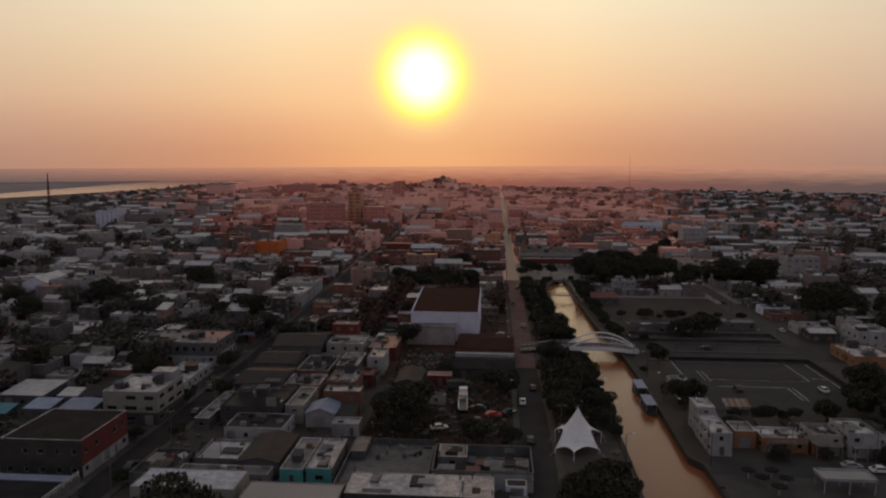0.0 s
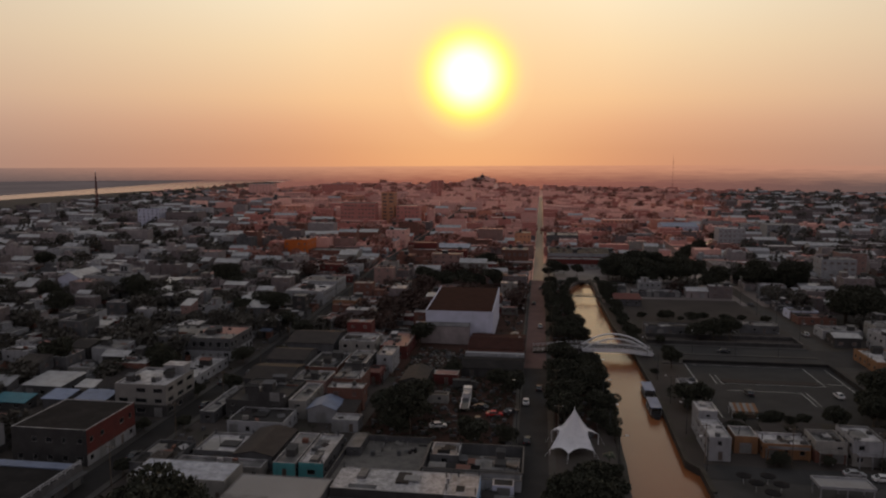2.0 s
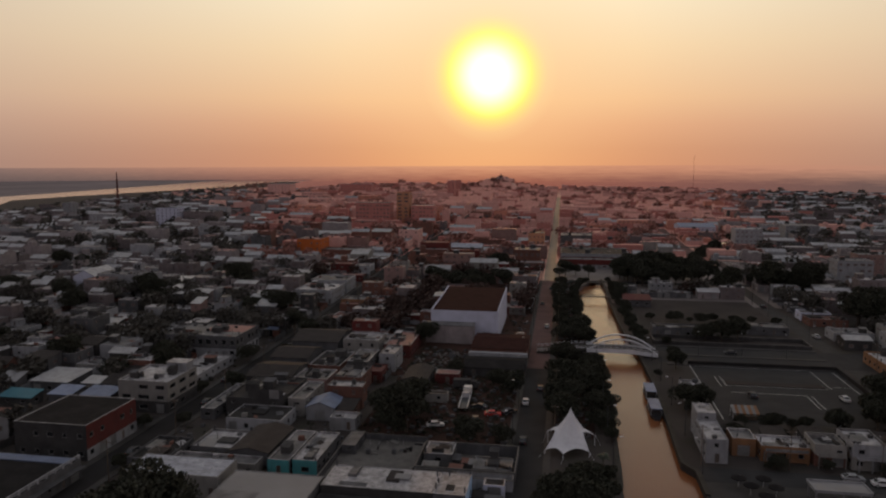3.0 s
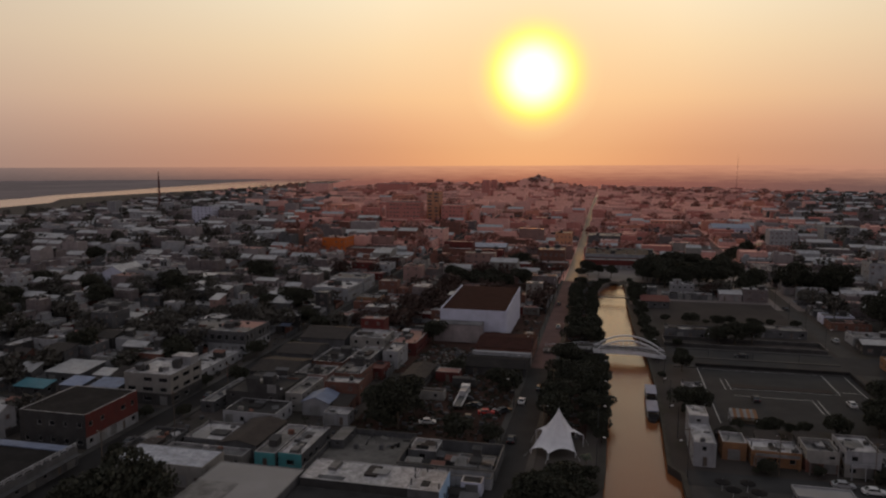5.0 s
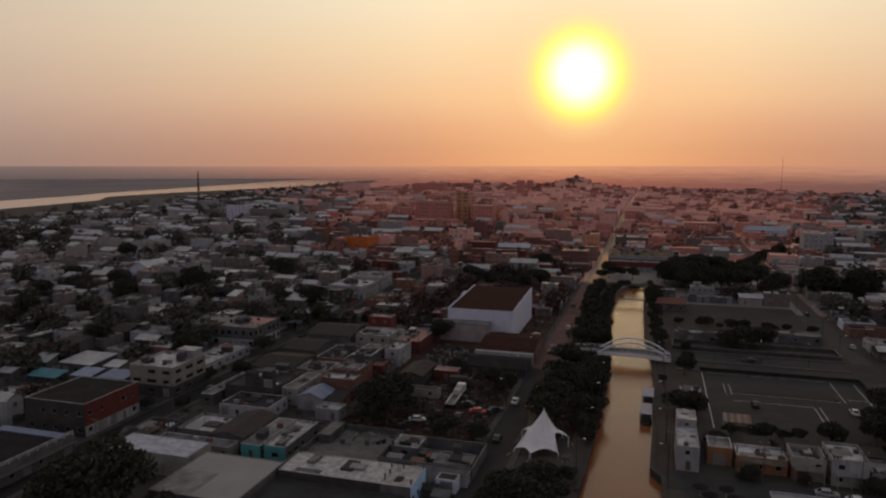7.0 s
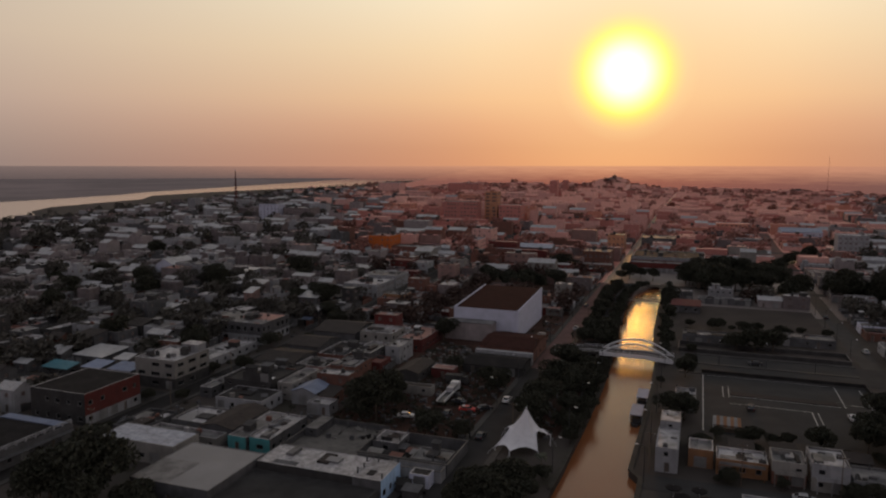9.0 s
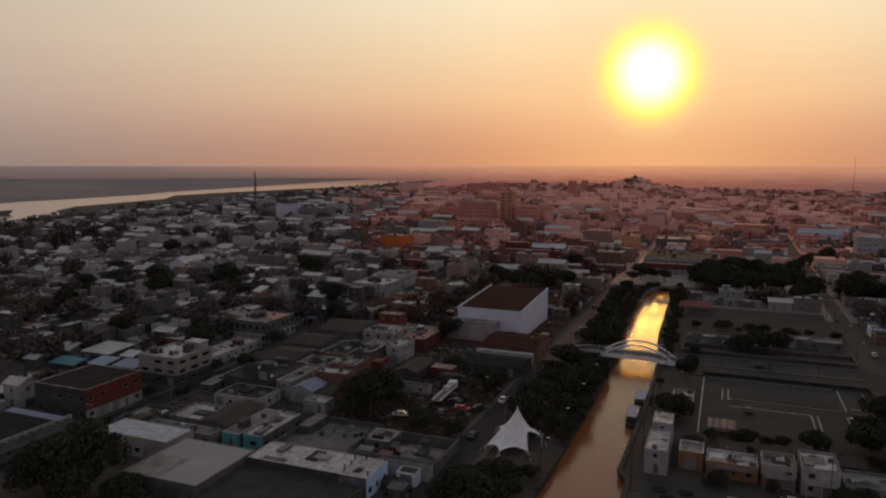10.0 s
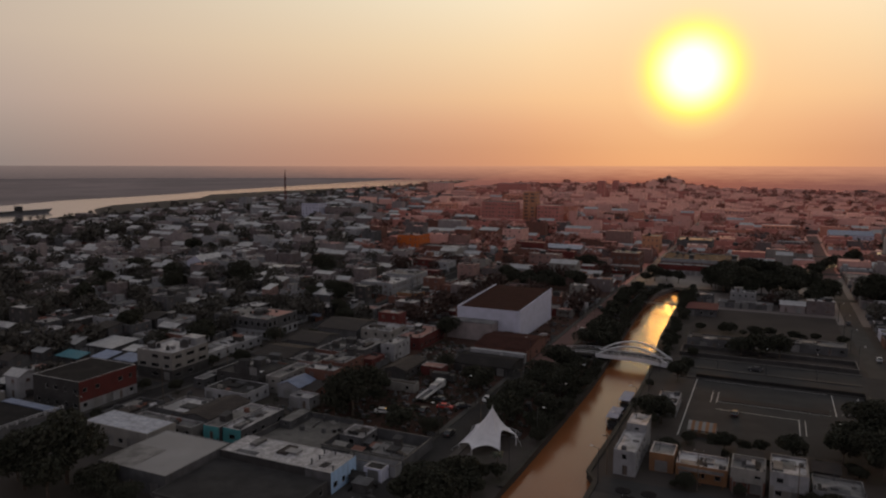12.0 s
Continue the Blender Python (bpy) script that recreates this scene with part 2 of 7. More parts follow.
MAT = {
    "white": material("white_paint", (0.27, 0.272, 0.285), (0.205, 0.208, 0.22), stain=0.45, streak=True),
    "cream": material("cream_paint", (0.23, 0.22, 0.205), (0.175, 0.168, 0.158), stain=0.4, streak=True),
    "grey": material("bare_concrete", (0.098, 0.098, 0.103), (0.062, 0.062, 0.065), stain=0.5, streak=True, spec=0.15),
    "dark": material("sooty_concrete", (0.062, 0.06, 0.06), (0.040, 0.039, 0.039), stain=0.5, streak=True, spec=0.12),
    "ochre": material("ochre_paint", (0.23, 0.115, 0.055), (0.18, 0.09, 0.044), stain=0.35, streak=True),
    "orange": material("orange_paint", (0.42, 0.10, 0.016), (0.35, 0.082, 0.013), stain=0.25, streak=True),
    "pink": material("pink_paint", (0.25, 0.155, 0.14), (0.20, 0.125, 0.112), stain=0.4, streak=True),
    "red": material("oxide_red_paint", (0.105, 0.017, 0.014), (0.078, 0.014, 0.012), stain=0.45, streak=True),
    "brick": material("red_brick", (0.155, 0.068, 0.05), (0.11, 0.05, 0.038), stain=0.4, fine=3.0, streak=True),
    "blue": material("sky_blue_paint", (0.32, 0.47, 0.66), (0.27, 0.40, 0.58), stain=0.35, streak=True),
    "lilac": material("pale_blue_paint", (0.50, 0.515, 0.63), (0.43, 0.445, 0.54), stain=0.1, streak=True),
    "turquoise": material("turquoise_paint", (0.075, 0.30, 0.315), (0.062, 0.24, 0.26), stain=0.35, streak=True),
    "green": material("green_paint", (0.22, 0.33, 0.20), (0.18, 0.26, 0.17), stain=0.4, streak=True),
    "r_white": material("white_roof_sealant", (0.40, 0.39, 0.40), (0.17, 0.165, 0.17), rough=0.55, stain=0.8, scale=0.3, spec=0.4),
    "r_grey": material("weathered_roof_slab", (0.19, 0.185, 0.185), (0.085, 0.083, 0.083), rough=0.55, stain=0.6, scale=0.3, spec=0.1),
    "r_dark": material("tarred_roof", (0.038, 0.037, 0.037), (0.024, 0.023, 0.023), spec=0.05, rough=0.7, stain=0.3, scale=0.3),
    "r_black": material("bitumen_roof", (0.024, 0.022, 0.022), (0.016, 0.015, 0.015), rough=0.95, stain=0.3, scale=0.2, spec=0.05),
    "r_red": material("red_roof_sealant", (0.26, 0.11, 0.09), (0.19, 0.085, 0.072), rough=0.6, stain=0.45, scale=0.3, spec=0.4),
    "r_zinc": material("zinc_sheet", (0.38, 0.385, 0.40), (0.26, 0.26, 0.27), rough=0.42, metal=0.35, stain=0.5, dark=(0.16, 0.09, 0.05), wave=4.0, bump=0.4),
    "r_rust": material("rusted_sheet", (0.046, 0.039, 0.037), (0.033, 0.029, 0.028), rough=0.75, metal=0.1, stain=0.4, wave=4.0, bump=0.4, spec=0.1),
    "r_brown": material("dull_brown_sheet", (0.046, 0.020, 0.017), (0.032, 0.015, 0.013), rough=0.95, stain=0.3, wave=2.0, bump=0.3, spec=0.03),
    # next four: wall colours lightened and reddened to paint haze on far buildings
    "haze_pale": material("haze_pale_paint", (0.62, 0.355, 0.31), (0.53, 0.30, 0.26), stain=0.15, streak=True),
    "haze_ochre": material("haze_ochre_paint", (0.46, 0.23, 0.135), (0.38, 0.19, 0.11), stain=0.2, streak=True),
    "haze_peach": material("haze_peach_paint", (0.52, 0.23, 0.165), (0.43, 0.19, 0.135), stain=0.15, streak=True),
    "haze_rose": material("haze_rose_paint", (0.50, 0.205, 0.175), (0.41, 0.17, 0.145), stain=0.15, streak=True),
    "ash": material("ash_grey_paint", (0.27, 0.235, 0.235), (0.20, 0.175, 0.175), stain=0.25, streak=True),
    "mauve": material("mauve_paint", (0.17, 0.14, 0.142), (0.12, 0.10, 0.102), stain=0.25, streak=True),
    "r_ash": material("ash_grey_roof", (0.20, 0.172, 0.17), (0.13, 0.112, 0.11), rough=0.55, stain=0.3, scale=0.1, spec=0.3),
    "r_blotch": material("blotched_white_sealant", (0.37, 0.36, 0.37), (0.165, 0.16, 0.165), rough=0.55, stain=0.85, scale=0.7, spec=0.4),
    "r_milky": material("blotched_blue_white_roof", (0.34, 0.36, 0.42), (0.185, 0.20, 0.235), rough=0.55, stain=0.75, scale=0.5, spec=0.4),
    # red roof tone that paints the sun's warm veil
    "r_veil_red": material("veil_red_sheet", (0.165, 0.072, 0.058), (0.115, 0.052, 0.043), rough=0.75, stain=0.4, scale=0.3, spec=0.2),
    "r_pale": material("pale_smooth_roof", (0.20, 0.198, 0.205), (0.162, 0.16, 0.165), rough=0.55, stain=0.2, scale=0.1, spec=0.4),
    # pale red roof tone standing in for haze over distant roofs
    "r_haze": material("haze_pale_roof", (0.70, 0.28, 0.22), (0.57, 0.225, 0.175), rough=0.5, stain=0.2, scale=0.1, spec=0.5),
    "r_blue": material("pale_blue_sheet", (0.18, 0.22, 0.32), (0.135, 0.165, 0.245), rough=0.5, stain=0.3, wave=4.0, bump=0.3, spec=0.2),
    "r_teal": material("teal_sheet", (0.045, 0.18, 0.225), (0.04, 0.145, 0.19), rough=0.5, stain=0.2, wave=4.0, bump=0.3, spec=0.2),
    "frame": material("window_frame_paint", (0.20, 0.195, 0.19), (0.14, 0.138, 0.135), rough=0.5, stain=0.1, bump=0),
    "glass": material("window_glass", (0.018, 0.02, 0.022), (0.012, 0.013, 0.015), rough=0.25, stain=0, bump=0, spec=0.6),
    "door": material("door_paint", (0.10, 0.075, 0.06), (0.06, 0.05, 0.045), rough=0.6, stain=0.2, bump=0.05),
    "shutter": material("grey_roller_shutter", (0.22, 0.22, 0.22), (0.16, 0.16, 0.16), rough=0.5, metal=0.3, stain=0.3),
    "asphalt": material("asphalt", (0.044, 0.043, 0.043), (0.033, 0.033, 0.033), rough=0.8, stain=0.3, dark=(0.025, 0.025, 0.025), scale=0.2, spec=0.06),
    "paving": material("pavement_concrete", (0.056, 0.053, 0.051), (0.040, 0.038, 0.037), rough=0.75, stain=0.4, scale=0.25, spec=0.1),
    "earth": material("town_ground", (0.062, 0.053, 0.049), (0.042, 0.037, 0.034), spec=0.06, rough=0.8, stain=0.5, dark=(0.03, 0.035, 0.018), scale=0.06, fine=1.5),
    "field": material("dark_field", (0.050, 0.041, 0.037), (0.038, 0.032, 0.029), rough=0.95, stain=0.4, scale=0.08, fine=2.0, spec=0.1),
    # ground colour lifted to paint haze at middle distance
    "mid": material("haze_grey_town_ground", (0.150, 0.125, 0.118), (0.105, 0.09, 0.085), rough=0.7, stain=0.4, dark=(0.05, 0.045, 0.04), scale=0.05, fine=1.0, spec=0.4),
    # asphalt colour warmed to paint low sunlight on the road
    "pink_lit_road": material("pink_lit_asphalt", (0.16, 0.098, 0.09), (0.12, 0.075, 0.07), rough=0.9, stain=0.3, scale=0.15, spec=0.06),
    # pale red ground colour painting haze round the centre
    "haze_ground": material("haze_red_town_ground", (0.58, 0.225, 0.175), (0.48, 0.185, 0.14), rough=0.5, stain=0.2, scale=0.03, fine=0.6, spec=0.6),
    # far plain colour lightened to paint the haze over it
    "plain": material("haze_pale_plain", (0.30, 0.25, 0.245), (0.22, 0.19, 0.185), rough=1.0, stain=0.3, scale=0.004, fine=0.03, spec=0.0, bump=0),
    # glossy asphalt, base colour also warmed to paint the sun's sheen
    "sheen_road": material("warm_sheen_asphalt", (0.17, 0.10, 0.075), (0.13, 0.08, 0.06), rough=0.5, stain=0.2, dark=(0.03, 0.03, 0.03), scale=0.2, spec=0.3),
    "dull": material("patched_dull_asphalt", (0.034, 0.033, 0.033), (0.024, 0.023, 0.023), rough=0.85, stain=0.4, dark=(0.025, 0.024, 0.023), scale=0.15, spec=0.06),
    # brown dirt, its colour pushed redder to paint the sun's warm veil
    "dirt": material("veil_reddened_dirt", (0.062, 0.034, 0.027), (0.036, 0.022, 0.018), rough=0.95, stain=0.4, dark=(0.03, 0.022, 0.018), scale=0.12, fine=2.0, spec=0.06),
    "quay": material("quay_concrete", (0.14, 0.13, 0.12), (0.08, 0.075, 0.07), rough=0.8, stain=0.5, streak=True),
    "dark_quay": material("dark_quay_stone", (0.055, 0.049, 0.043), (0.036, 0.034, 0.028), rough=0.85, stain=0.5, dark=(0.02, 0.024, 0.014), spec=0.1),
    "line": material("road_paint", (0.45, 0.44, 0.43), (0.33, 0.325, 0.315), rough=0.6, stain=0.4, scale=1.0),
    "steel": material("white_painted_steel", (0.68, 0.69, 0.72), (0.58, 0.59, 0.62), rough=0.45, stain=0.2, bump=0),
    "darksteel": material("dark_steel", (0.06, 0.06, 0.065), (0.045, 0.045, 0.05), rough=0.5, metal=0.5, stain=0.1, bump=0),
    "fabric": material("white_tent_fabric", (0.60, 0.59, 0.61), (0.51, 0.505, 0.53), rough=0.7, stain=0.2, scale=0.3, bump=0.05),
    "wood": material("pole_wood", (0.12, 0.09, 0.065), (0.08, 0.06, 0.045), rough=0.85, stain=0.3),
    "bark": material("bark", (0.10, 0.075, 0.055), (0.06, 0.048, 0.038), rough=0.95, stain=0.3, scale=1.5),
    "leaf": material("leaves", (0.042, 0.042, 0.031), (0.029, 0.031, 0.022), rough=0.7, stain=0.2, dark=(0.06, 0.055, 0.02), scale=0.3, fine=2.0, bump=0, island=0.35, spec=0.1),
    # next three: leaf colours lightened and tinted to paint haze on farther trees
    "hazeleaf": material("haze_red_leaves", (0.27, 0.11, 0.085), (0.20, 0.085, 0.065), rough=0.5, stain=0.1, scale=0.05, fine=1.0, bump=0, island=0.35, spec=0.5),
    "greyhazeleaf": material("haze_grey_leaves", (0.074, 0.068, 0.058), (0.054, 0.050, 0.043), rough=0.75, stain=0.15, scale=0.1, fine=1.0, bump=0, island=0.35, spec=0.2),
    "veilleaf": material("haze_brown_leaves", (0.066, 0.040, 0.033), (0.048, 0.031, 0.026), rough=0.75, stain=0.15, scale=0.1, fine=1.0, bump=0, island=0.35, spec=0.2),
    # palest wall and roof tones, painting the thickest haze
    "haze_white": material("haze_white_paint", (0.80, 0.48, 0.40), (0.70, 0.41, 0.34), stain=0.1, streak=True),
    "r_haze_bright": material("haze_bright_roof", (0.80, 0.42, 0.33), (0.70, 0.36, 0.28), rough=0.5, stain=0.1, scale=0.1, spec=0.5),
    # pane colour lifted above clear glass to paint haze on farther windows
    "hazeglass": material("haze_window_glass", (0.12, 0.08, 0.072), (0.09, 0.062, 0.056), rough=0.4, stain=0.2, bump=0, spec=0.4),
    "palm": material("palm_leaves", (0.034, 0.042, 0.022), (0.025, 0.031, 0.017), rough=0.6, stain=0.1, bump=0, island=0.3),
    "tank_black": material("black_water_tank", (0.03, 0.03, 0.032), (0.022, 0.022, 0.024), rough=0.5, stain=0.2, bump=0),
    "tyre": material("tyre_rubber", (0.02, 0.02, 0.02), (0.015, 0.015, 0.015), rough=0.8, stain=0.1, bump=0),
    "car_white": material("white_car_paint", (0.62, 0.62, 0.62), (0.54, 0.54, 0.54), rough=0.5, stain=0.15, bump=0),
    "car_red": material("red_car_paint", (0.42, 0.025, 0.02), (0.36, 0.02, 0.018), rough=0.5, stain=0.15, bump=0),
    "car_silver": material("silver_car_paint", (0.40, 0.41, 0.42), (0.34, 0.35, 0.36), rough=0.5, metal=0.4, stain=0.15, bump=0),
    "car_dark": material("dark_car_paint", (0.03, 0.032, 0.04), (0.025, 0.026, 0.03), rough=0.5, stain=0.1, bump=0),
    "lamp_red": material("red_lamp_glass", (0.30, 0.01, 0.01), (0.25, 0.01, 0.01), rough=0.3, stain=0, bump=0),
}


def water_material(name, deep, scale, strength, rough, spec=0.5):
    m = bpy.data.materials.new(name)
    m.use_nodes = True
    nt = m.node_tree
    N, L = nt.nodes.new, nt.links.new
    bs = nt.nodes["Principled BSDF"]
    bs.inputs["Base Color"].default_value = (*deep, 1)
    bs.inputs["Roughness"].default_value, bs.inputs["IOR"].default_value = rough, 1.33
    bs.inputs["Specular IOR Level"].default_value = spec
    geo = N("ShaderNodeNewGeometry")
    a, b = N("ShaderNodeTexNoise"), N("ShaderNodeTexNoise")
    for n, s in ((a, scale), (b, scale * 0.12)):
        L(geo.outputs["Position"], n.inputs["Vector"])
        n.inputs["Scale"].default_value, n.inputs["Detail"].default_value = s, 3.0
    add = N("ShaderNodeMath")
    L(a.outputs[0], add.inputs[0])
    L(b.outputs[0], add.inputs[1])
    bp = N("ShaderNodeBump")
    bp.inputs["Strength"].default_value, bp.inputs["Distance"].default_value = strength, 0.1
    L(add.outputs[0], bp.inputs["Height"])
    L(bp.outputs[0], bs.inputs["Normal"])
    return m


MAT["canal"] = water_material("canal_water", (0.22, 0.084, 0.034), 1.9, 0.45, 0.06)
MAT["river"] = water_material("river_water", (0.11, 0.10, 0.108), 0.4, 0.05, 0.14, 0.26)


# ---------------------------------------------------------------- mesh tools
class Shape:
    """Collects faces with a material slot each, and becomes one mesh."""

    def __init__(self):
        self.v, self.f, self.m = [], [], []

    def face(self, pts, slot=0):
        n = len(self.v)
        self.v.extend(pts)
        self.f.append(tuple(range(n, n + len(pts))))
        self.m.append(slot)

    def box(self, x0, x1, y0, y1, z0, z1, slot=0):
        n = len(self.v)
        self.v.extend([(x0, y0, z0), (x1, y0, z0), (x1, y1, z0), (x0, y1, z0), (x0, y0, z1), (x1, y0, z1), (x1, y1, z1), (x0, y1, z1)])
        for q in ((0, 3, 2, 1), (4, 5, 6, 7), (0, 1, 5, 4), (1, 2, 6, 5), (2, 3, 7, 6), (3, 0, 4, 7)):
            self.f.append(tuple(n + i for i in q))
            self.m.append(slot)

    def tube(self, a, b, r0, r1=None, sides=8, slot=0, cap=True):
        a, b = Vector(a), Vector(b)
        r1 = r0 if r1 is None else r1
        d = (b - a).normalized()
        s = d.cross(Vector((0, 0, 1)) if abs(d.z) < 0.9 else Vector((1, 0, 0))).normalized()
        t = d.cross(s)
        n = len(self.v)
        for c, r in ((a, r0), (b, r1)):
            for i in range(sides):
                w = 2 * math.pi * i / sides
                self.v.append(tuple(c + (s * math.cos(w) + t * math.sin(w)) * r))
        for i in range(sides):
            j = (i + 1) % sides
            self.f.append((n + i, n + sides + i, n + sides + j, n + j))
            self.m.append(slot)
        if cap:
            self.f.append(tuple(n + sides + i for i in reversed(range(sides))))
            self.m.append(slot)

    def pipe(self, pts, radii, sides=8, slot=0):
        """One connected tube through the points; equal points and radii of zero close it."""
        pts = [Vector(p) for p in pts]
        n = len(self.v)
        for i, p in enumerate(pts):
            d = (pts[min(i + 1, len(pts) - 1)] - pts[max(i - 1, 0)]).normalized()
            s = d.cross(Vector((0, 0, 1)) if abs(d.z) < 0.95 else Vector((1, 0, 0))).normalized()
            t = d.cross(s)
            for k in range(sides):
                w = 2 * math.pi * k / sides
                self.v.append(tuple(p + (s * math.cos(w) + t * math.sin(w)) * radii[i]))
        for i in range(len(pts) - 1):
            for k in range(sides):
                j = (k + 1) % sides
                a, b = n + i * sides, n + (i + 1) * sides
                self.f.append((a + k, b + k, b + j, a + j))
                self.m.append(slot)
        self.f.append(tuple(n + (len(pts) - 1) * sides + k for k in reversed(range(sides))))
        self.m.append(slot)

    def mesh(self, name, mats, smooth=False):
        me = bpy.data.meshes.new(name)
        me.from_pydata(self.v, [], self.f)
        for k in mats:
            me.materials.append(MAT[k])
        me.polygons.foreach_set("material_index", self.m)
        if smooth:
            me.polygons.foreach_set("use_smooth", [True] * len(self.f))
        me.update()
        return me


def part(name, me, parent, m=None, label=""):
    ob = new(name, me)
    ob.parent = parent
    if m is not None:
        ob.matrix_basis = m
    return tagged(ob, label) if label else ob


def thing(name, x, y, z, label, category, group="", kind="", rz=0.0):
    ob = new(name)
    ob.empty_display_size = 0.5
    ob.matrix_basis = pose(x, y, z, 0, 0, rz)
    return tagged(ob, label, category, group, kind)


def single(name, shape, mats, label, category, kind="", smooth=False, m=None, group=""):
    ob = new(name, shape.mesh(name, mats, smooth))
    if m is not None:
        ob.matrix_basis = m
    return tagged(ob, label, category, group, kind)


def sm(a, b, t):
    t = min(1.0, max(0.0, (t - a) / (b - a)))
    return t * t * (3 - 2 * t)


# ---------------------------------------------------------------- lie of the land
def ground_z(x, y):
    z = 1.5 + 6.5 * sm(5, -100, x) * sm(205, 470, y)
    z += 5.0 * sm(560, 880, y) * (1 - sm(150, 450, x))
    z += (0.1 - z) * sm(-400, -590, x)
    z += 18 * math.exp(-((x + 110) / 48) ** 2 - ((y - 1490) / 60) ** 2)
    return z


CANAL = [(-400, 30.0, 46.6), (142, 30.6, 46.6), (153, 31.0, 46.6), (157, 31.0, 44.2), (183, 31.4, 44.7), (217, 31.5, 45.0), (248, 30.5, 44.3),
         (288, 28.2, 41.3), (353, 25.2, 40.0), (380, 27.5, 40.2), (396, 32.0, 39.6), (408, 38.6, 39.4)]


def canal_edges(y):
    if y >= CANAL[-1][0]:
        return 39.0, 39.0
    for (ya, la, ra), (yb, lb, rb) in zip(CANAL, CANAL[1:]):
        if ya <= y <= yb:
            k = (y - ya) / (yb - ya)
            return la + k * (lb - la), ra + k * (rb - ra)
    return CANAL[0][1:]


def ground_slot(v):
    """Earth in the near quarters; farther tones lightened, and reddened round the centre, paint haze."""
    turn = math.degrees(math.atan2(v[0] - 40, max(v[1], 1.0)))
    # reddened dirt on the sunward side paints the warm veil
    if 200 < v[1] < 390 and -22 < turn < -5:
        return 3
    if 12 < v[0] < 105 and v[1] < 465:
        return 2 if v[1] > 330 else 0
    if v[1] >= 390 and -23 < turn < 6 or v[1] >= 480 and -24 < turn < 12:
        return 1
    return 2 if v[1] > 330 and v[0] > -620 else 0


def build_ground():
    left = [-5000, -4000, -3200, -2500, -2000, -1600, -1300, -1100, -950, -820] + list(range(-700, 10, 10)) + [6, 14, 21]
    right = [54, 60] + list(range(70, 510, 10)) + [560, 640, 760, 900, 1100, 1400, 1800, 2400, 3200, 4000, 5000]
    rows = sorted(set([-400, -200, -50, 50] + list(range(100, 700, 10)) + list(range(700, 1700, 25)) + [c[0] for c in CANAL]
                      + [1800, 1950, 2150, 2400, 2700, 3000, 3300, 3600, 3900, 4200, 4500, 4750]))
    verts, faces = [], []
    for y in rows:
        xl, xr = canal_edges(y)
        deep = -1.6 if xr - xl > 0.5 else ground_z(39, y)
        line = [(x, y, ground_z(x, y)) for x in left]
        line += [(xl, y, ground_z(xl, y)), (xl + 0.01, y, deep), (xr - 0.01, y, deep), (xr, y, ground_z(xr, y))]
        line += [(x, y, ground_z(x, y)) for x in right]
        verts += line
    w = len(left) + 4 + len(right)
    for j in range(len(rows) - 1):
        for i in range(w - 1):
            a = j * w + i
            faces.append((a, a + 1, a + w + 1, a + w))
    me = bpy.data.meshes.new("ground")
    me.from_pydata(verts, [], faces)
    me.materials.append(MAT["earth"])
    me.materials.append(MAT["haze_ground"])
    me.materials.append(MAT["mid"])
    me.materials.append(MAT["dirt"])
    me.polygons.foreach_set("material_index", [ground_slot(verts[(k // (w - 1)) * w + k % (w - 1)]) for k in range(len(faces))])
    tagged(new("ground", me), "bare earth and worn concrete ground of the town", "ground", kind="structure")


build_ground()


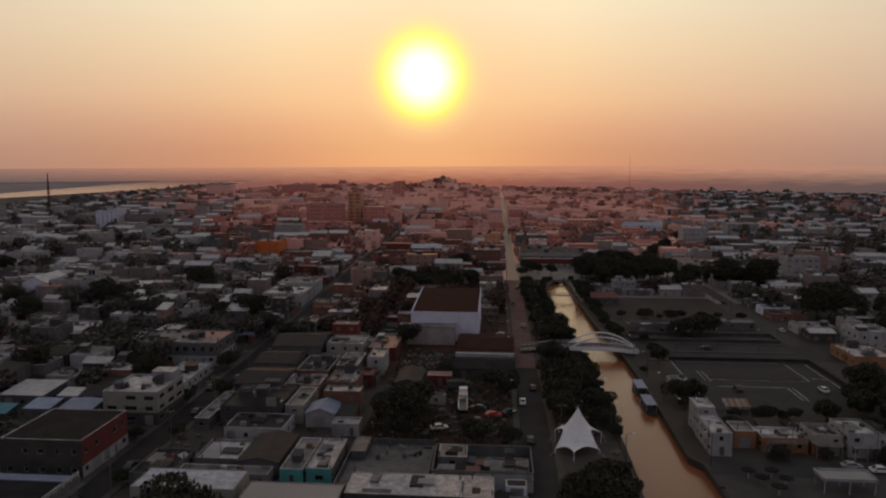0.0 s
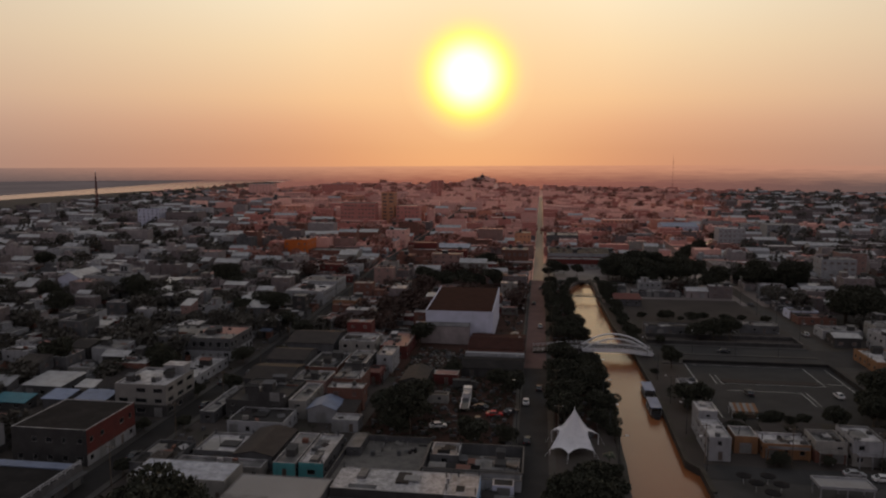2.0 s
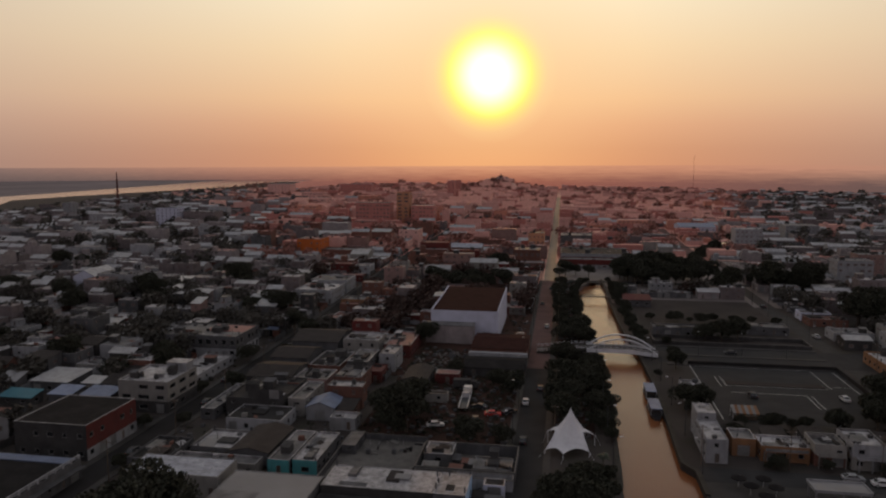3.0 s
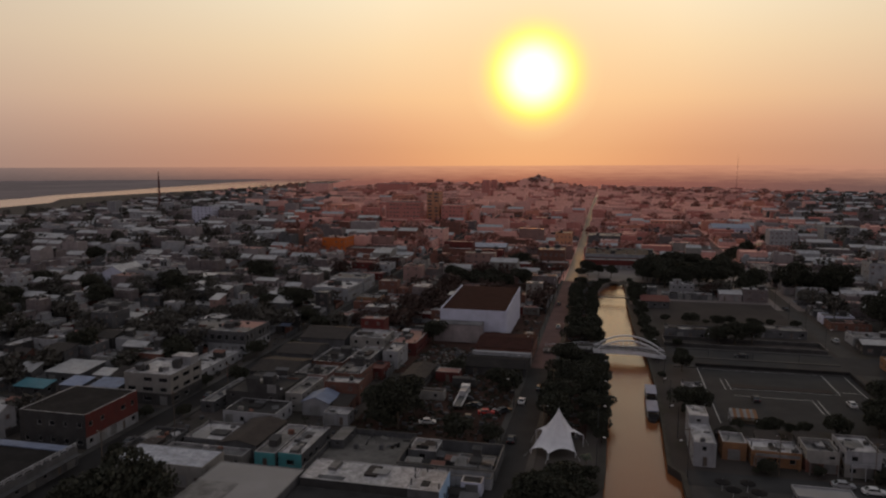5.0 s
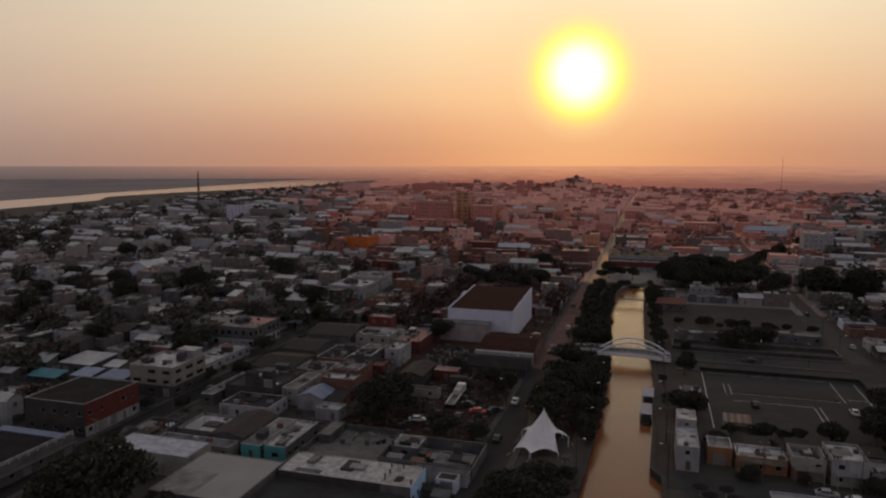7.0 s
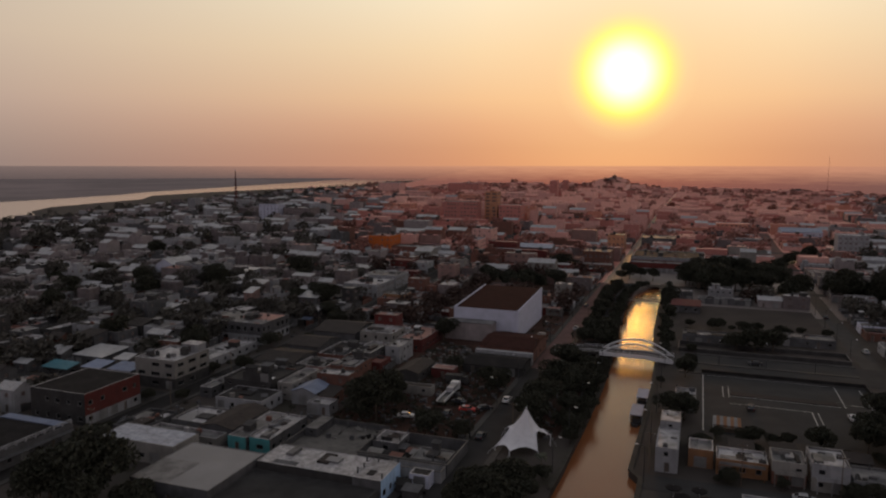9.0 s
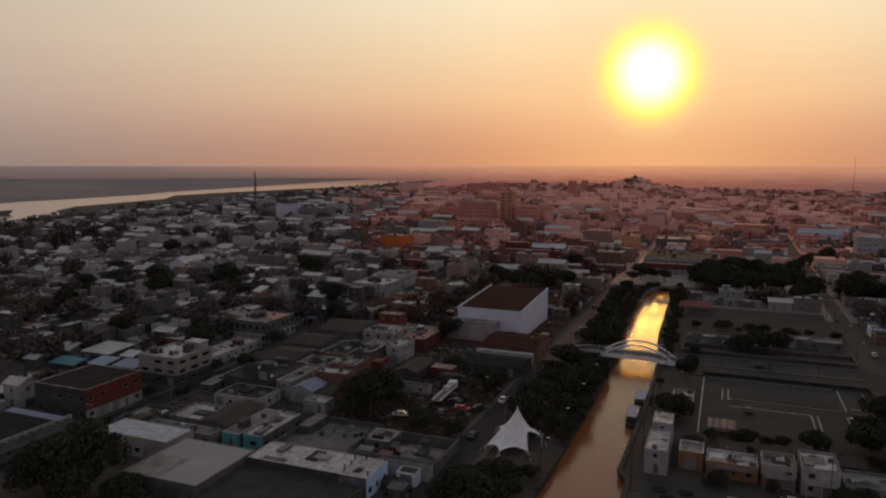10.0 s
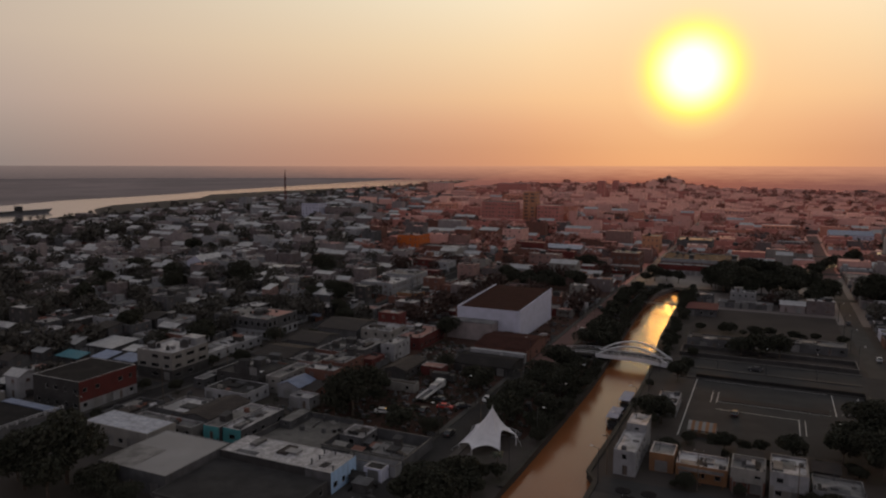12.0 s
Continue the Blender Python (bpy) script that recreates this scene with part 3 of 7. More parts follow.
def build_backdrop():
    """Plain far backdrop behind the town; painted glowing haze fades upwards into horizon sky."""
    m = bpy.data.materials.new("hazy_distance")
    m.use_nodes = True
    nt = m.node_tree
    nt.nodes.clear()
    N, L = nt.nodes.new, nt.links.new
    geo, sep = N("ShaderNodeNewGeometry"), N("ShaderNodeSeparateXYZ")
    L(geo.outputs["Position"], sep.inputs[0])
    turn = N("ShaderNodeMath")
    turn.operation = "ARCTAN2"
    L(sep.outputs[0], turn.inputs[0])
    L(sep.outputs[1], turn.inputs[1])

    def remap(v, lo, hi):
        n = N("ShaderNodeMapRange")
        L(v, n.inputs[0])
        n.inputs[1].default_value, n.inputs[2].default_value = lo, hi
        return n.outputs[0]

    def ramp(v, stops):
        n = N("ShaderNodeValToRGB")
        L(v, n.inputs[0])
        while len(n.color_ramp.elements) < len(stops):
            n.color_ramp.elements.new(0.5)
        for e, (q, c) in zip(n.color_ramp.elements, stops):
            e.position, e.color = q, (*c, 1)
        return n.outputs[0]

    def mix(f, a, b):
        n = N("ShaderNodeMix")
        n.data_type = "RGBA"
        L(f, n.inputs[0]), L(a, n.inputs[6]), L(b, n.inputs[7])
        return n.outputs[2]

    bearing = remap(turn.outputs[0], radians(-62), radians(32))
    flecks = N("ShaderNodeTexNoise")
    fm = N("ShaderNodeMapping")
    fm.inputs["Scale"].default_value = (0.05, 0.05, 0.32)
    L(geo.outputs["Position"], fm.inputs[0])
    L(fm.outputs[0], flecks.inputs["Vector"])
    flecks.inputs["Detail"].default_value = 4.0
    # haze tones put into the glow, warmest below the sun
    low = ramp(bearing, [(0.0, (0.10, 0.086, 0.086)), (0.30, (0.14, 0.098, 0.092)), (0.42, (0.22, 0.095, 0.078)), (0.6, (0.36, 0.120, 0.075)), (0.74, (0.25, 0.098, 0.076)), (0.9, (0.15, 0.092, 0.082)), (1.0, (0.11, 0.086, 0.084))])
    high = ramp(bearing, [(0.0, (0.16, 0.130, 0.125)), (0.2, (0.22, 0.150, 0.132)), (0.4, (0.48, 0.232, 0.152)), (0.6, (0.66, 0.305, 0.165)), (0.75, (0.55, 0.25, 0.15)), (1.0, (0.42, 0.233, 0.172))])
    noise_tex = N("ShaderNodeTexNoise")
    mp = N("ShaderNodeMapping")
    mp.inputs["Scale"].default_value = (0.004, 0.004, 0.06)
    L(geo.outputs["Position"], mp.inputs[0])
    L(mp.outputs[0], noise_tex.inputs["Vector"])
    noise_tex.inputs["Detail"].default_value = 5.0
    wob = N("ShaderNodeMath")
    wob.operation = "MULTIPLY_ADD"
    L(noise_tex.outputs[0], wob.inputs[0])
    wob.inputs[1].default_value = 26.0
    L(sep.outputs[2], wob.inputs[2])
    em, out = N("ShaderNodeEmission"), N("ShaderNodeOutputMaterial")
    flat = N("ShaderNodeVectorMath")
    flat.operation = "MULTIPLY"
    L(geo.outputs["Position"], flat.inputs[0])
    flat.inputs[1].default_value = (1, 1, 0)
    far = N("ShaderNodeVectorMath")
    far.operation = "LENGTH"
    L(flat.outputs[0], far.inputs[0])
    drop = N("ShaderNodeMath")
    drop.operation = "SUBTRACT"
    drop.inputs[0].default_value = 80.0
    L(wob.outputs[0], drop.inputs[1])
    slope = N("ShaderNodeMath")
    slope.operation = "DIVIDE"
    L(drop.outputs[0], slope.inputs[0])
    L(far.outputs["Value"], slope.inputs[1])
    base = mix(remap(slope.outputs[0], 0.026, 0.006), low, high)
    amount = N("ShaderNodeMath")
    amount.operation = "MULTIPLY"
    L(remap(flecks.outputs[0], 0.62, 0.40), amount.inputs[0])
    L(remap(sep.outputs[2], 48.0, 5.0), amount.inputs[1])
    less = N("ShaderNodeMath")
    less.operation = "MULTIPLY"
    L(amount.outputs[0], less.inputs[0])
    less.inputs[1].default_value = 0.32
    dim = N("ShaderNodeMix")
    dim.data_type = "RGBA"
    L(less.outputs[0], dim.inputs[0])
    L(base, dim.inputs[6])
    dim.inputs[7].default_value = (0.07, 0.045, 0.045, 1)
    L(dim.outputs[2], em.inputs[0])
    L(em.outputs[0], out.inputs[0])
    MAT["distance"] = m
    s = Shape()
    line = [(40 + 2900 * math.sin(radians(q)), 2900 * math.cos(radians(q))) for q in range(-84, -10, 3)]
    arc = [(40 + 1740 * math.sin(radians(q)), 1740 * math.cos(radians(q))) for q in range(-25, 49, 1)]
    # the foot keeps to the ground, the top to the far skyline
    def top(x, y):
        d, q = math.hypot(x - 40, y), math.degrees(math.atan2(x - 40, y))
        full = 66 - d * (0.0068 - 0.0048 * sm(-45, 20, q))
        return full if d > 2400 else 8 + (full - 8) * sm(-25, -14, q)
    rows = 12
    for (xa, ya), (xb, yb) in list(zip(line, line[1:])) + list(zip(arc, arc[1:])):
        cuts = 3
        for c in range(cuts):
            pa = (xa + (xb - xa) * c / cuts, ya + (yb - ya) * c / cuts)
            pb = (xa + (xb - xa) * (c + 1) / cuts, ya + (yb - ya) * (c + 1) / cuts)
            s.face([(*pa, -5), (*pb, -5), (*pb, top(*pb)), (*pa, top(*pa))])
    single("backdrop", s, ["distance"], "glowing painted haze backdrop along the far horizon", "backdrop", "structure")


build_backdrop()


def sheet(name, mat, x0, x1, y0, y1, lift, label, category, edge=0.0, step=10.0):
    """A strip draped over the ground, with an upright edge where it is a raised pavement."""
    s = Shape()
    nx, ny = max(1, round((x1 - x0) / step)), max(1, round((y1 - y0) / step))
    xs = [x0 + (x1 - x0) * i / nx for i in range(nx + 1)]
    ys = [y0 + (y1 - y0) * j / ny for j in range(ny + 1)]
    p = lambda x, y, d=0.0: (x, y, ground_z(x, y) + lift - d)
    for xa, xb in zip(xs, xs[1:]):
        for ya, yb in zip(ys, ys[1:]):
            s.face([p(xa, ya), p(xb, ya), p(xb, yb), p(xa, yb)])
    if edge:
        for xa, xb in zip(xs, xs[1:]):
            s.face([p(xa, y0, edge), p(xb, y0, edge), p(xb, y0), p(xa, y0)])
            s.face([p(xb, y1, edge), p(xa, y1, edge), p(xa, y1), p(xb, y1)])
        for ya, yb in zip(ys, ys[1:]):
            s.face([p(x1, ya, edge), p(x1, yb, edge), p(x1, yb), p(x1, ya)])
            s.face([p(x0, yb, edge), p(x0, ya, edge), p(x0, ya), p(x0, yb)])
    return single(name, s, [mat], label, category, "structure")


def street_y(x, w, y0, y1, mat="asphalt"):
    """A street along y with a raised pavement on both sides."""
    sheet("road", mat, x - w / 2, x + w / 2, y0, y1, 0.06, "worn grey asphalt street between houses", "road")
    for a, b in ((x - w / 2 - 1.6, x - w / 2), (x + w / 2, x + w / 2 + 1.6)):
        sheet("pavement", "paving", a, b, y0, y1, 0.2, "grey concrete pavement beside the street", "pavement", 0.3)


def street_x(y, w, x0, x1):
    sheet("road", "asphalt", x0, x1, y - w / 2, y + w / 2, 0.09, "worn grey asphalt cross street", "road")


STREETS_W = [-730, -637, -544, -451, -358, -265, -172, -78]
STREETS_E = [110, 200, 290, 380, 470]
CROSS_W = [160, 268, 352, 440, 530, 620, 710, 800, 890]
CROSS_E = [400, 490, 580, 670, 760, 850]
for x in STREETS_W[2:]:
    street_y(x, 6.5, 90, 1000, "dull")
street_y(11, 7, 90, 225, "dull")
# one street: its farther lengths take paler warm tones as painted sheen
street_y(11, 7, 225, 400, "pink_lit_road")
sheet("road", "sheen_road", 8, 14, 400, 1300, 0.06, "street in a warm sheen tone leading to the town centre", "road")
sheet("road", "paving", 107, 113, 120, 470, 0.06, "worn pale street without kerbs", "road")
# same pink tone, painting the lit look of this road
sheet("road", "pink_lit_road", 105.5, 114.5, 470, 716, 0.06, "worn pale street without kerbs", "road")
for x in STREETS_E[1:3]:
    street_y(x, 8, 300, 1000)
street_x(160.5, 8, -480, -82.2)
for y in CROSS_W[1:]:
    street_x(y, 7.5, -420, 7)
for y in CROSS_E:
    street_x(y, 7.5, 16, 420)


# ---------------------------------------------------------------- canal and river
def build_water():
    s = Shape()
    rows = [c[0] for c in CANAL]
    for ya, yb in zip(rows, rows[1:]):
        (la, ra), (lb, rb) = canal_edges(ya), canal_edges(min(yb, 407.99))
        s.face([(la, ya, 0), (ra, ya, 0), (rb, yb, 0), (lb, yb, 0)])
    single("canal_water", s, ["canal"], "calm brown canal water reflecting the sunset", "water", "structure")
    # quay copings
    for side in (0, 1):
        s = Shape()
        for ya, yb in zip(rows[1:-1], rows[2:]):
            if side == 0 and ya > 240:
                continue
            a, b = canal_edges(ya)[side], canal_edges(min(yb, 407.9))[side]
            o = -0.9 if side == 0 else 0.9
            i = 0.18 if side == 0 else -0.18
            za, zb = ground_z(a, ya) + 0.35, ground_z(b, yb) + 0.35
            s.face([(a + o, ya, za), (a + i, ya, za), (b + i, yb, zb), (b + o, yb, zb)] if side == 0 else [(a + i, ya, za), (a + o, ya, za), (b + o, yb, zb), (b + i, yb, zb)])
            s.face([(a + i, ya, za), (a + i, ya, za - 0.5), (b + i, yb, zb - 0.5), (b + i, yb, zb)])
            s.face([(a + o, ya, za), (b + o, yb, zb), (b + o, yb, zb - 0.5), (a + o, ya, za - 0.5)])
        single("quay_coping", s, ["dark_quay"], "stained concrete coping along the canal edge", "quay", "structure")
    s = Shape()
    near = [(-600, 330), (-657, 503), (-671, 573), (-695, 653), (-758, 702), (-809, 778), (-850, 1000), (-925, 1110), (-930, 1274), (-900, 1560), (-865, 1830), (-950, 2240), (-930, 2800)]
    far = [(-900, 330), (-925, 600), (-934, 690), (-957, 760), (-984, 830), (-985, 930), (-1005, 1110), (-1045, 1220), (-1070, 1450), (-1093, 1600), (-1141, 1940), (-1205, 2320), (-1270, 2800)]
    for (a, b), (c, d) in zip(zip(near, near[1:]), zip(far, far[1:])):
        s.face([(*c, 0.5), (*a, 0.5), (*b, 0.5), (*d, 0.5)])
    plain = Shape()
    for c, d in zip(far, far[1:]):
        for k in range(6):
            ax, bx = (c[0] + (-4800 - c[0]) * (q / 6) ** 2 for q in (k, k + 1))
            ex, fx = (d[0] + (-4800 - d[0]) * (q / 6) ** 2 for q in (k, k + 1))
            plain.face([(bx, c[1], 0.7), (ax, c[1], 0.7), (ex, d[1], 0.7), (fx, d[1], 0.7)])
    plain.face([(-4800, 2800, 0.7), (-700, 2800, 0.7), (-700, 4600, 0.7), (-4800, 4600, 0.7)])
    single("far_bank", plain, ["plain"], "flat far plain in haze-lightened grey beyond the river", "ground", "structure")
    single("river_water", s, ["river"], "wide pale river reflecting the hazy sky", "water", "structure")


build_water()


# ---------------------------------------------------------------- loose things on roofs and in yards
CLUTTER = {}


def clutter(x0, x1, y0, y1, z, r, n):
    """Blocks, boards, pipes, kerbs and low walls left lying about."""
    for _ in range(n):
        x, y = r.uniform(x0 + 0.4, x1 - 0.4), r.uniform(y0 + 0.4, y1 - 0.4)
        u = r.random()
        s = CLUTTER.setdefault(r.choice(("grey", "grey", "dark", "dark", "cream", "brick", "r_rust", "r_grey", "r_white", "r_dark")), Shape())
        if u < 0.30:        # crates, blocks, machines
            a, b, h = r.uniform(0.2, 0.7), r.uniform(0.2, 0.6), r.uniform(0.3, 1.1)
            s.box(x - a, x + a, y - b, y + b, z, z + h)
        elif u < 0.55:      # low walls
            l, h = r.uniform(0.6, 1.8), r.uniform(0.25, 0.8)
            if r.random() < 0.6:
                s.box(max(x0, x - l), min(x1, x + l), y - 0.08, y + 0.08, z, z + h)
            else:
                s.box(x - 0.08, x + 0.08, max(y0, y - l), min(y1, y + l), z, z + h)
        elif u < 0.75:      # sheets lying askew
            l, w, t = r.uniform(0.6, 1.6), r.uniform(0.4, 1.0), r.uniform(0, 3.14)
            c, d = math.cos(t), math.sin(t)
            q = [(x + c * i * l - d * j * w, y + d * i * l + c * j * w) for i, j in ((-1, -1), (1, -1), (1, 1), (-1, 1))]
            e = r.uniform(0.05, 0.5)
            s.face([(*q[0], z + 0.05), (*q[1], z + 0.05), (*q[2], z + 0.06 + e), (*q[3], z + 0.06 + e)])
        elif u < 0.9:       # pipes and posts
            s.tube((x, y, z), (x, y, z + r.uniform(0.8, 2.4)), 0.06, 0.05, 5)
        else:               # small sheet-roofed shelter
            a, b, h = r.uniform(0.8, 1.8), r.uniform(0.7, 1.4), r.uniform(1.6, 2.3)
            if x - a > x0 and x + a < x1 and y - b > y0 and y + b < y1:
                CLUTTER.setdefault("dark", Shape()).box(x - a, x + a, y - b + 0.3, y + b, z, z + h - 0.06)
                s.face([(x - a - 0.2, y - b, z + h - 0.05), (x + a + 0.2, y - b, z + h - 0.05), (x + a + 0.2, y + b + 0.2, z + h + 0.3), (x - a - 0.2, y + b + 0.2, z + h + 0.3)])


# ---------------------------------------------------------------- houses
FACES = {"s": 0, "e": 90, "n": 180, "w": 270}
WINDOW_MESHES = {}


def window_meshes(w, h, kind):
    key = (round(w, 1), round(h, 1), kind)
    if key not in WINDOW_MESHES:
        w, h, _ = key
        t = 0.09
        o = [(-w / 2, 0), (w / 2, 0), (w / 2, h), (-w / 2, h)]
        i = [(-w / 2 + t, t), (w / 2 - t, t), (w / 2 - t, h - t), (-w / 2 + t, h - t)]
        f, both = Shape(), Shape()
        for q in (f, both):
            q.v = [(x, 0.06, z) for x, z in o] + [(x, 0.06, z) for x, z in i] + [(x, 0.13, z) for x, z in i]
            for k in range(4):
                j = (k + 1) % 4
                q.f += [(k, j, 4 + j, 4 + k), (4 + k, 4 + j, 8 + j, 8 + k)]
            q.m = [0] * 8
        both.f.append((8, 9, 10, 11))
        both.m.append(1)
        g = Shape()
        g.face([(x, 0.125, z) for x, z in i])
        pane_mat = "glass" if kind == "window" else ("door" if kind == "door" else "shutter")
        WINDOW_MESHES[key] = (f.mesh("window_frame", ["frame"]), g.mesh("pane", [pane_mat]), both.mesh("window", ["frame", "hazeglass" if kind == "window" else pane_mat]))
    return WINDOW_MESHES[key]


def wall_face(s, side, x0, x1, y0, y1, top, holes, lower, depth=0.18, paint=0):
    """One outer wall with openings cut through it; the reveals go inwards."""
    o, u, L = {"s": ((x0, y0), (1, 0), x1 - x0), "e": ((x1, y0), (0, 1), y1 - y0), "n": ((x1, y1), (-1, 0), x1 - x0), "w": ((x0, y1), (0, -1), y1 - y0)}[side]
    n = (u[1], -u[0])
    p = lambda a, b, d=0.0: (o[0] + u[0] * a - n[0] * d, o[1] + u[1] * a - n[1] * d, b)
    vs = sorted({-1.0, top, *([lower] if lower else []), *(v for h in holes for v in (max(h[1], -1.0), h[3]))})
    for va, vb in zip(vs, vs[1:]):
        mid = (va + vb) / 2
        slot = 1 if lower and mid < lower else paint
        cut = sorted((h[0], h[2]) for h in holes if h[1] < mid < h[3])
        a = 0.0
        for c, d in cut + [(L, L)]:
            if c - a > 0.01:
                s.face([p(a, va), p(c, va), p(c, vb), p(a, vb)], slot)
            a = d
    for a, va, b, vb in holes:
        slot = 1 if lower and (va + vb) / 2 < lower else paint
        s.face([p(a, va), p(a, va, depth), p(a, vb, depth), p(a, vb)], slot)
        s.face([p(b, va, depth), p(b, va), p(b, vb), p(b, vb, depth)], slot)
        s.face([p(a, vb), p(a, vb, depth), p(b, vb, depth), p(b, vb)], slot)
        s.face([p(a, va, depth), p(a, va), p(b, va), p(b, va, depth)], slot)
    return p


def openings(L, floors, fh, gap, rng, ww, wh, street):
    """Window and door rectangles of one wall: (left, bottom, right, top, kind)."""
    out = []
    n = max(1, int((L - 0.6) / gap))
    pitch = L / n
    for k in range(floors):
        for i in range(n):
            c = pitch * (i + 0.5) + rng.uniform(-0.15, 0.15)
            if k == 0 and street and rng.random() < 0.5:
                w = min(pitch - 0.5, rng.choice((1.0, 1.1, 2.2, 2.6)))
                out.append((c - w / 2, 0.05, c + w / 2, 2.2 + 0.3 * (w > 2), "shutter" if w > 2 else "door"))
            elif rng.random() < 0.86:
                w = min(pitch - 0.5, ww * rng.choice((0.8, 1.0, 1.0, 1.25)))
                if w > 0.4:
                    out.append((c - w / 2, k * fh + 0.95, c + w / 2, k * fh + 0.95 + wh, "window"))
    return out


TAKEN = []


def put_windows(parent, side, p, rects, near):
    rz = radians(FACES[side])
    for a, va, b, vb, kind in rects:
        fr, pn, both = window_meshes(b - a, vb - va, kind)
        m = Matrix.Translation(p((a + b) / 2, va)) @ Matrix.Rotation(rz, 4, "Z")
        name = "window" if kind == "window" else ("door" if kind == "door" else "roller_shutter")
        if near:
            w = part(name, fr, parent, m)
            part("pane" if kind == "window" else "leaf", pn, w)
        else:
            part(name, both, parent, m)


def house(x0, x1, y0, y1, top, label, wall="white", roof="r_grey", floors=None, sides="se", seed=1, gap=3.0, ww=1.2, wh=1.2, parapet=0.5,
          lower=None, near=True, base=None, pitched=None, name="house", category="house", street="s", eaves=0.35, blank="", group="", fh=None, front=None, patches=0):
    """A flat-roofed or pitched masonry house. top: height above the sea of its roof edge. sides: walls that have openings."""
    rng = random.Random(seed * 7919 + int(x0 * 13) + int(y0 * 29))
    cx, cy = (x0 + x1) / 2, (y0 + y1) / 2
    g = min(ground_z(x, y) for x in (x0, x1) for y in (y0, y1)) if base is None else base
    TAKEN.append((x0, x1, y0, y1))
    h = top - g
    if pitched:
        parapet = 0.0
    roof_z = h - parapet
    floors = floors or max(1, round(roof_z / 3.1))
    fh = fh or roof_z / floors
    root = thing(name, cx, cy, g, label, category, group)
    a, b, c, d = x0 - cx, x1 - cx, y0 - cy, y1 - cy
    # last slot is often a paler tone, painting the sky-lit tops of parapets
    mats = [wall] + ([lower[1]] if lower else []) + ([front] if front else []) + [rng.choice(("r_white", "r_white", "r_grey", wall))]
    s = Shape()
    todo = []
    for side in "senw":
        L = (b - a) if side in "sn" else (d - c)
        rects = openings(L, floors, fh, gap, rng, ww, min(wh, fh - 1.5), side in street) if side in sides and side not in blank else []
        p = wall_face(s, side, a, b, c, d, h, [r[:4] for r in rects], lower[0] if lower and not (front and side == "s") else None, paint=len(mats) - 2 if front and side == "s" else 0)
        todo.append((side, p, rects))
    if parapet:
        t = 0.26
        ring = [(a, c), (b, c), (b, d), (a, d)]
        inner = [(a + t, c + t), (b - t, c + t), (b - t, d - t), (a + t, d - t)]
        for i in range(4):
            j = (i + 1) % 4
            s.face([(*ring[i], h), (*ring[j], h), (*inner[j], h), (*inner[i], h)], len(mats) - 1)
            s.face([(*inner[i], h), (*inner[j], h), (*inner[j], roof_z - 0.05), (*inner[i], roof_z - 0.05)], len(mats) - 1)
    e = eaves
    r = Shape()
    if not pitched:
        if parapet:
            r.face([(a + 0.15, c + 0.15, roof_z), (b - 0.15, c + 0.15, roof_z), (b - 0.15, d - 0.15, roof_z), (a + 0.15, d - 0.15, roof_z)])
        else:
            r.box(a - e, b + e, c - e, d + e, h, h + 0.16)
    else:
        kind, rise = pitched
        k = 0.12
        if kind == "shed_s":      # high at the back, low towards the front
            prof = [[(a - e, c - e, h), (b + e, c - e, h), (b + e, d + e, h + rise), (a - e, d + e, h + rise)]]
            s.face([(b, c, h), (b, d, h), (b, d, h + rise * 0.93)])
            s.face([(a, d, h), (a, c, h), (a, d, h + rise * 0.93)])
            s.face([(b, d, h), (a, d, h), (a, d, h + rise * 0.93), (b, d, h + rise * 0.93)])
        elif kind == "shed_n":
            prof = [[(a - e, c - e, h + rise), (b + e, c - e, h + rise), (b + e, d + e, h), (a - e, d + e, h)]]
            s.face([(b, c, h), (b, d, h), (b, c, h + rise * 0.93)])
            s.face([(a, d, h), (a, c, h), (a, c, h + rise * 0.93)])
            s.face([(a, c, h), (b, c, h), (b, c, h + rise * 0.93), (a, c, h + rise * 0.93)])
        elif kind == "gable_y":   # ridge along y
            m = (a + b) / 2
            lo = h - e * rise / ((b - a) / 2)
            prof = [[(a - e, c - e, lo), (m, c - e, h + rise), (m, d + e, h + rise), (a - e, d + e, lo)][::-1],
                    [(m, c - e, h + rise), (b + e, c - e, lo), (b + e, d + e, lo), (m, d + e, h + rise)][::-1]]
            prof = [q[::-1] for q in prof]
            s.face([(a, c, h), (b, c, h), (m, c, h + rise)])
            s.face([(b, d, h), (a, d, h), (m, d, h + rise)])
        else:                     # ridge along x
            m = (c + d) / 2
            lo = h - e * rise / ((d - c) / 2)
            prof = [[(a - e, c - e, lo), (b + e, c - e, lo), (b + e, m, h + rise), (a - e, m, h + rise)],
                    [(a - e, m, h + rise), (b + e, m, h + rise), (b + e, d + e, lo), (a - e, d + e, lo)]]
            s.face([(b, c, h), (b, d, h), (b, m, h + rise)])
            s.face([(a, d, h), (a, c, h), (a, m, h + rise)])
        for q in prof:
            up = [(x, y, z + k) for x, y, z in q]
            dn = [(x, y, z + 0.02) for x, y, z in q]
            r.face(up)
            r.face(dn[::-1])
            for i in range(4):
                j = (i + 1) % 4
                r.face([dn[i], dn[j], up[j], up[i]])
    part("wall", s.mesh("wall", mats), root)
    part("roof", r.mesh("roof", [roof]), root)
    if not pitched and b - a > 5 and d - c > 5:
        zr = roof_z if parapet else h + 0.16
        for k in range(patches):
            w, l = rng.uniform(1.5, min(6, (b - a) * 0.5)), rng.uniform(1.5, min(6, (d - c) * 0.5))
            px, py = rng.uniform(a + 0.5, b - w - 0.5), rng.uniform(c + 0.5, d - l - 0.5)
            q = Shape()
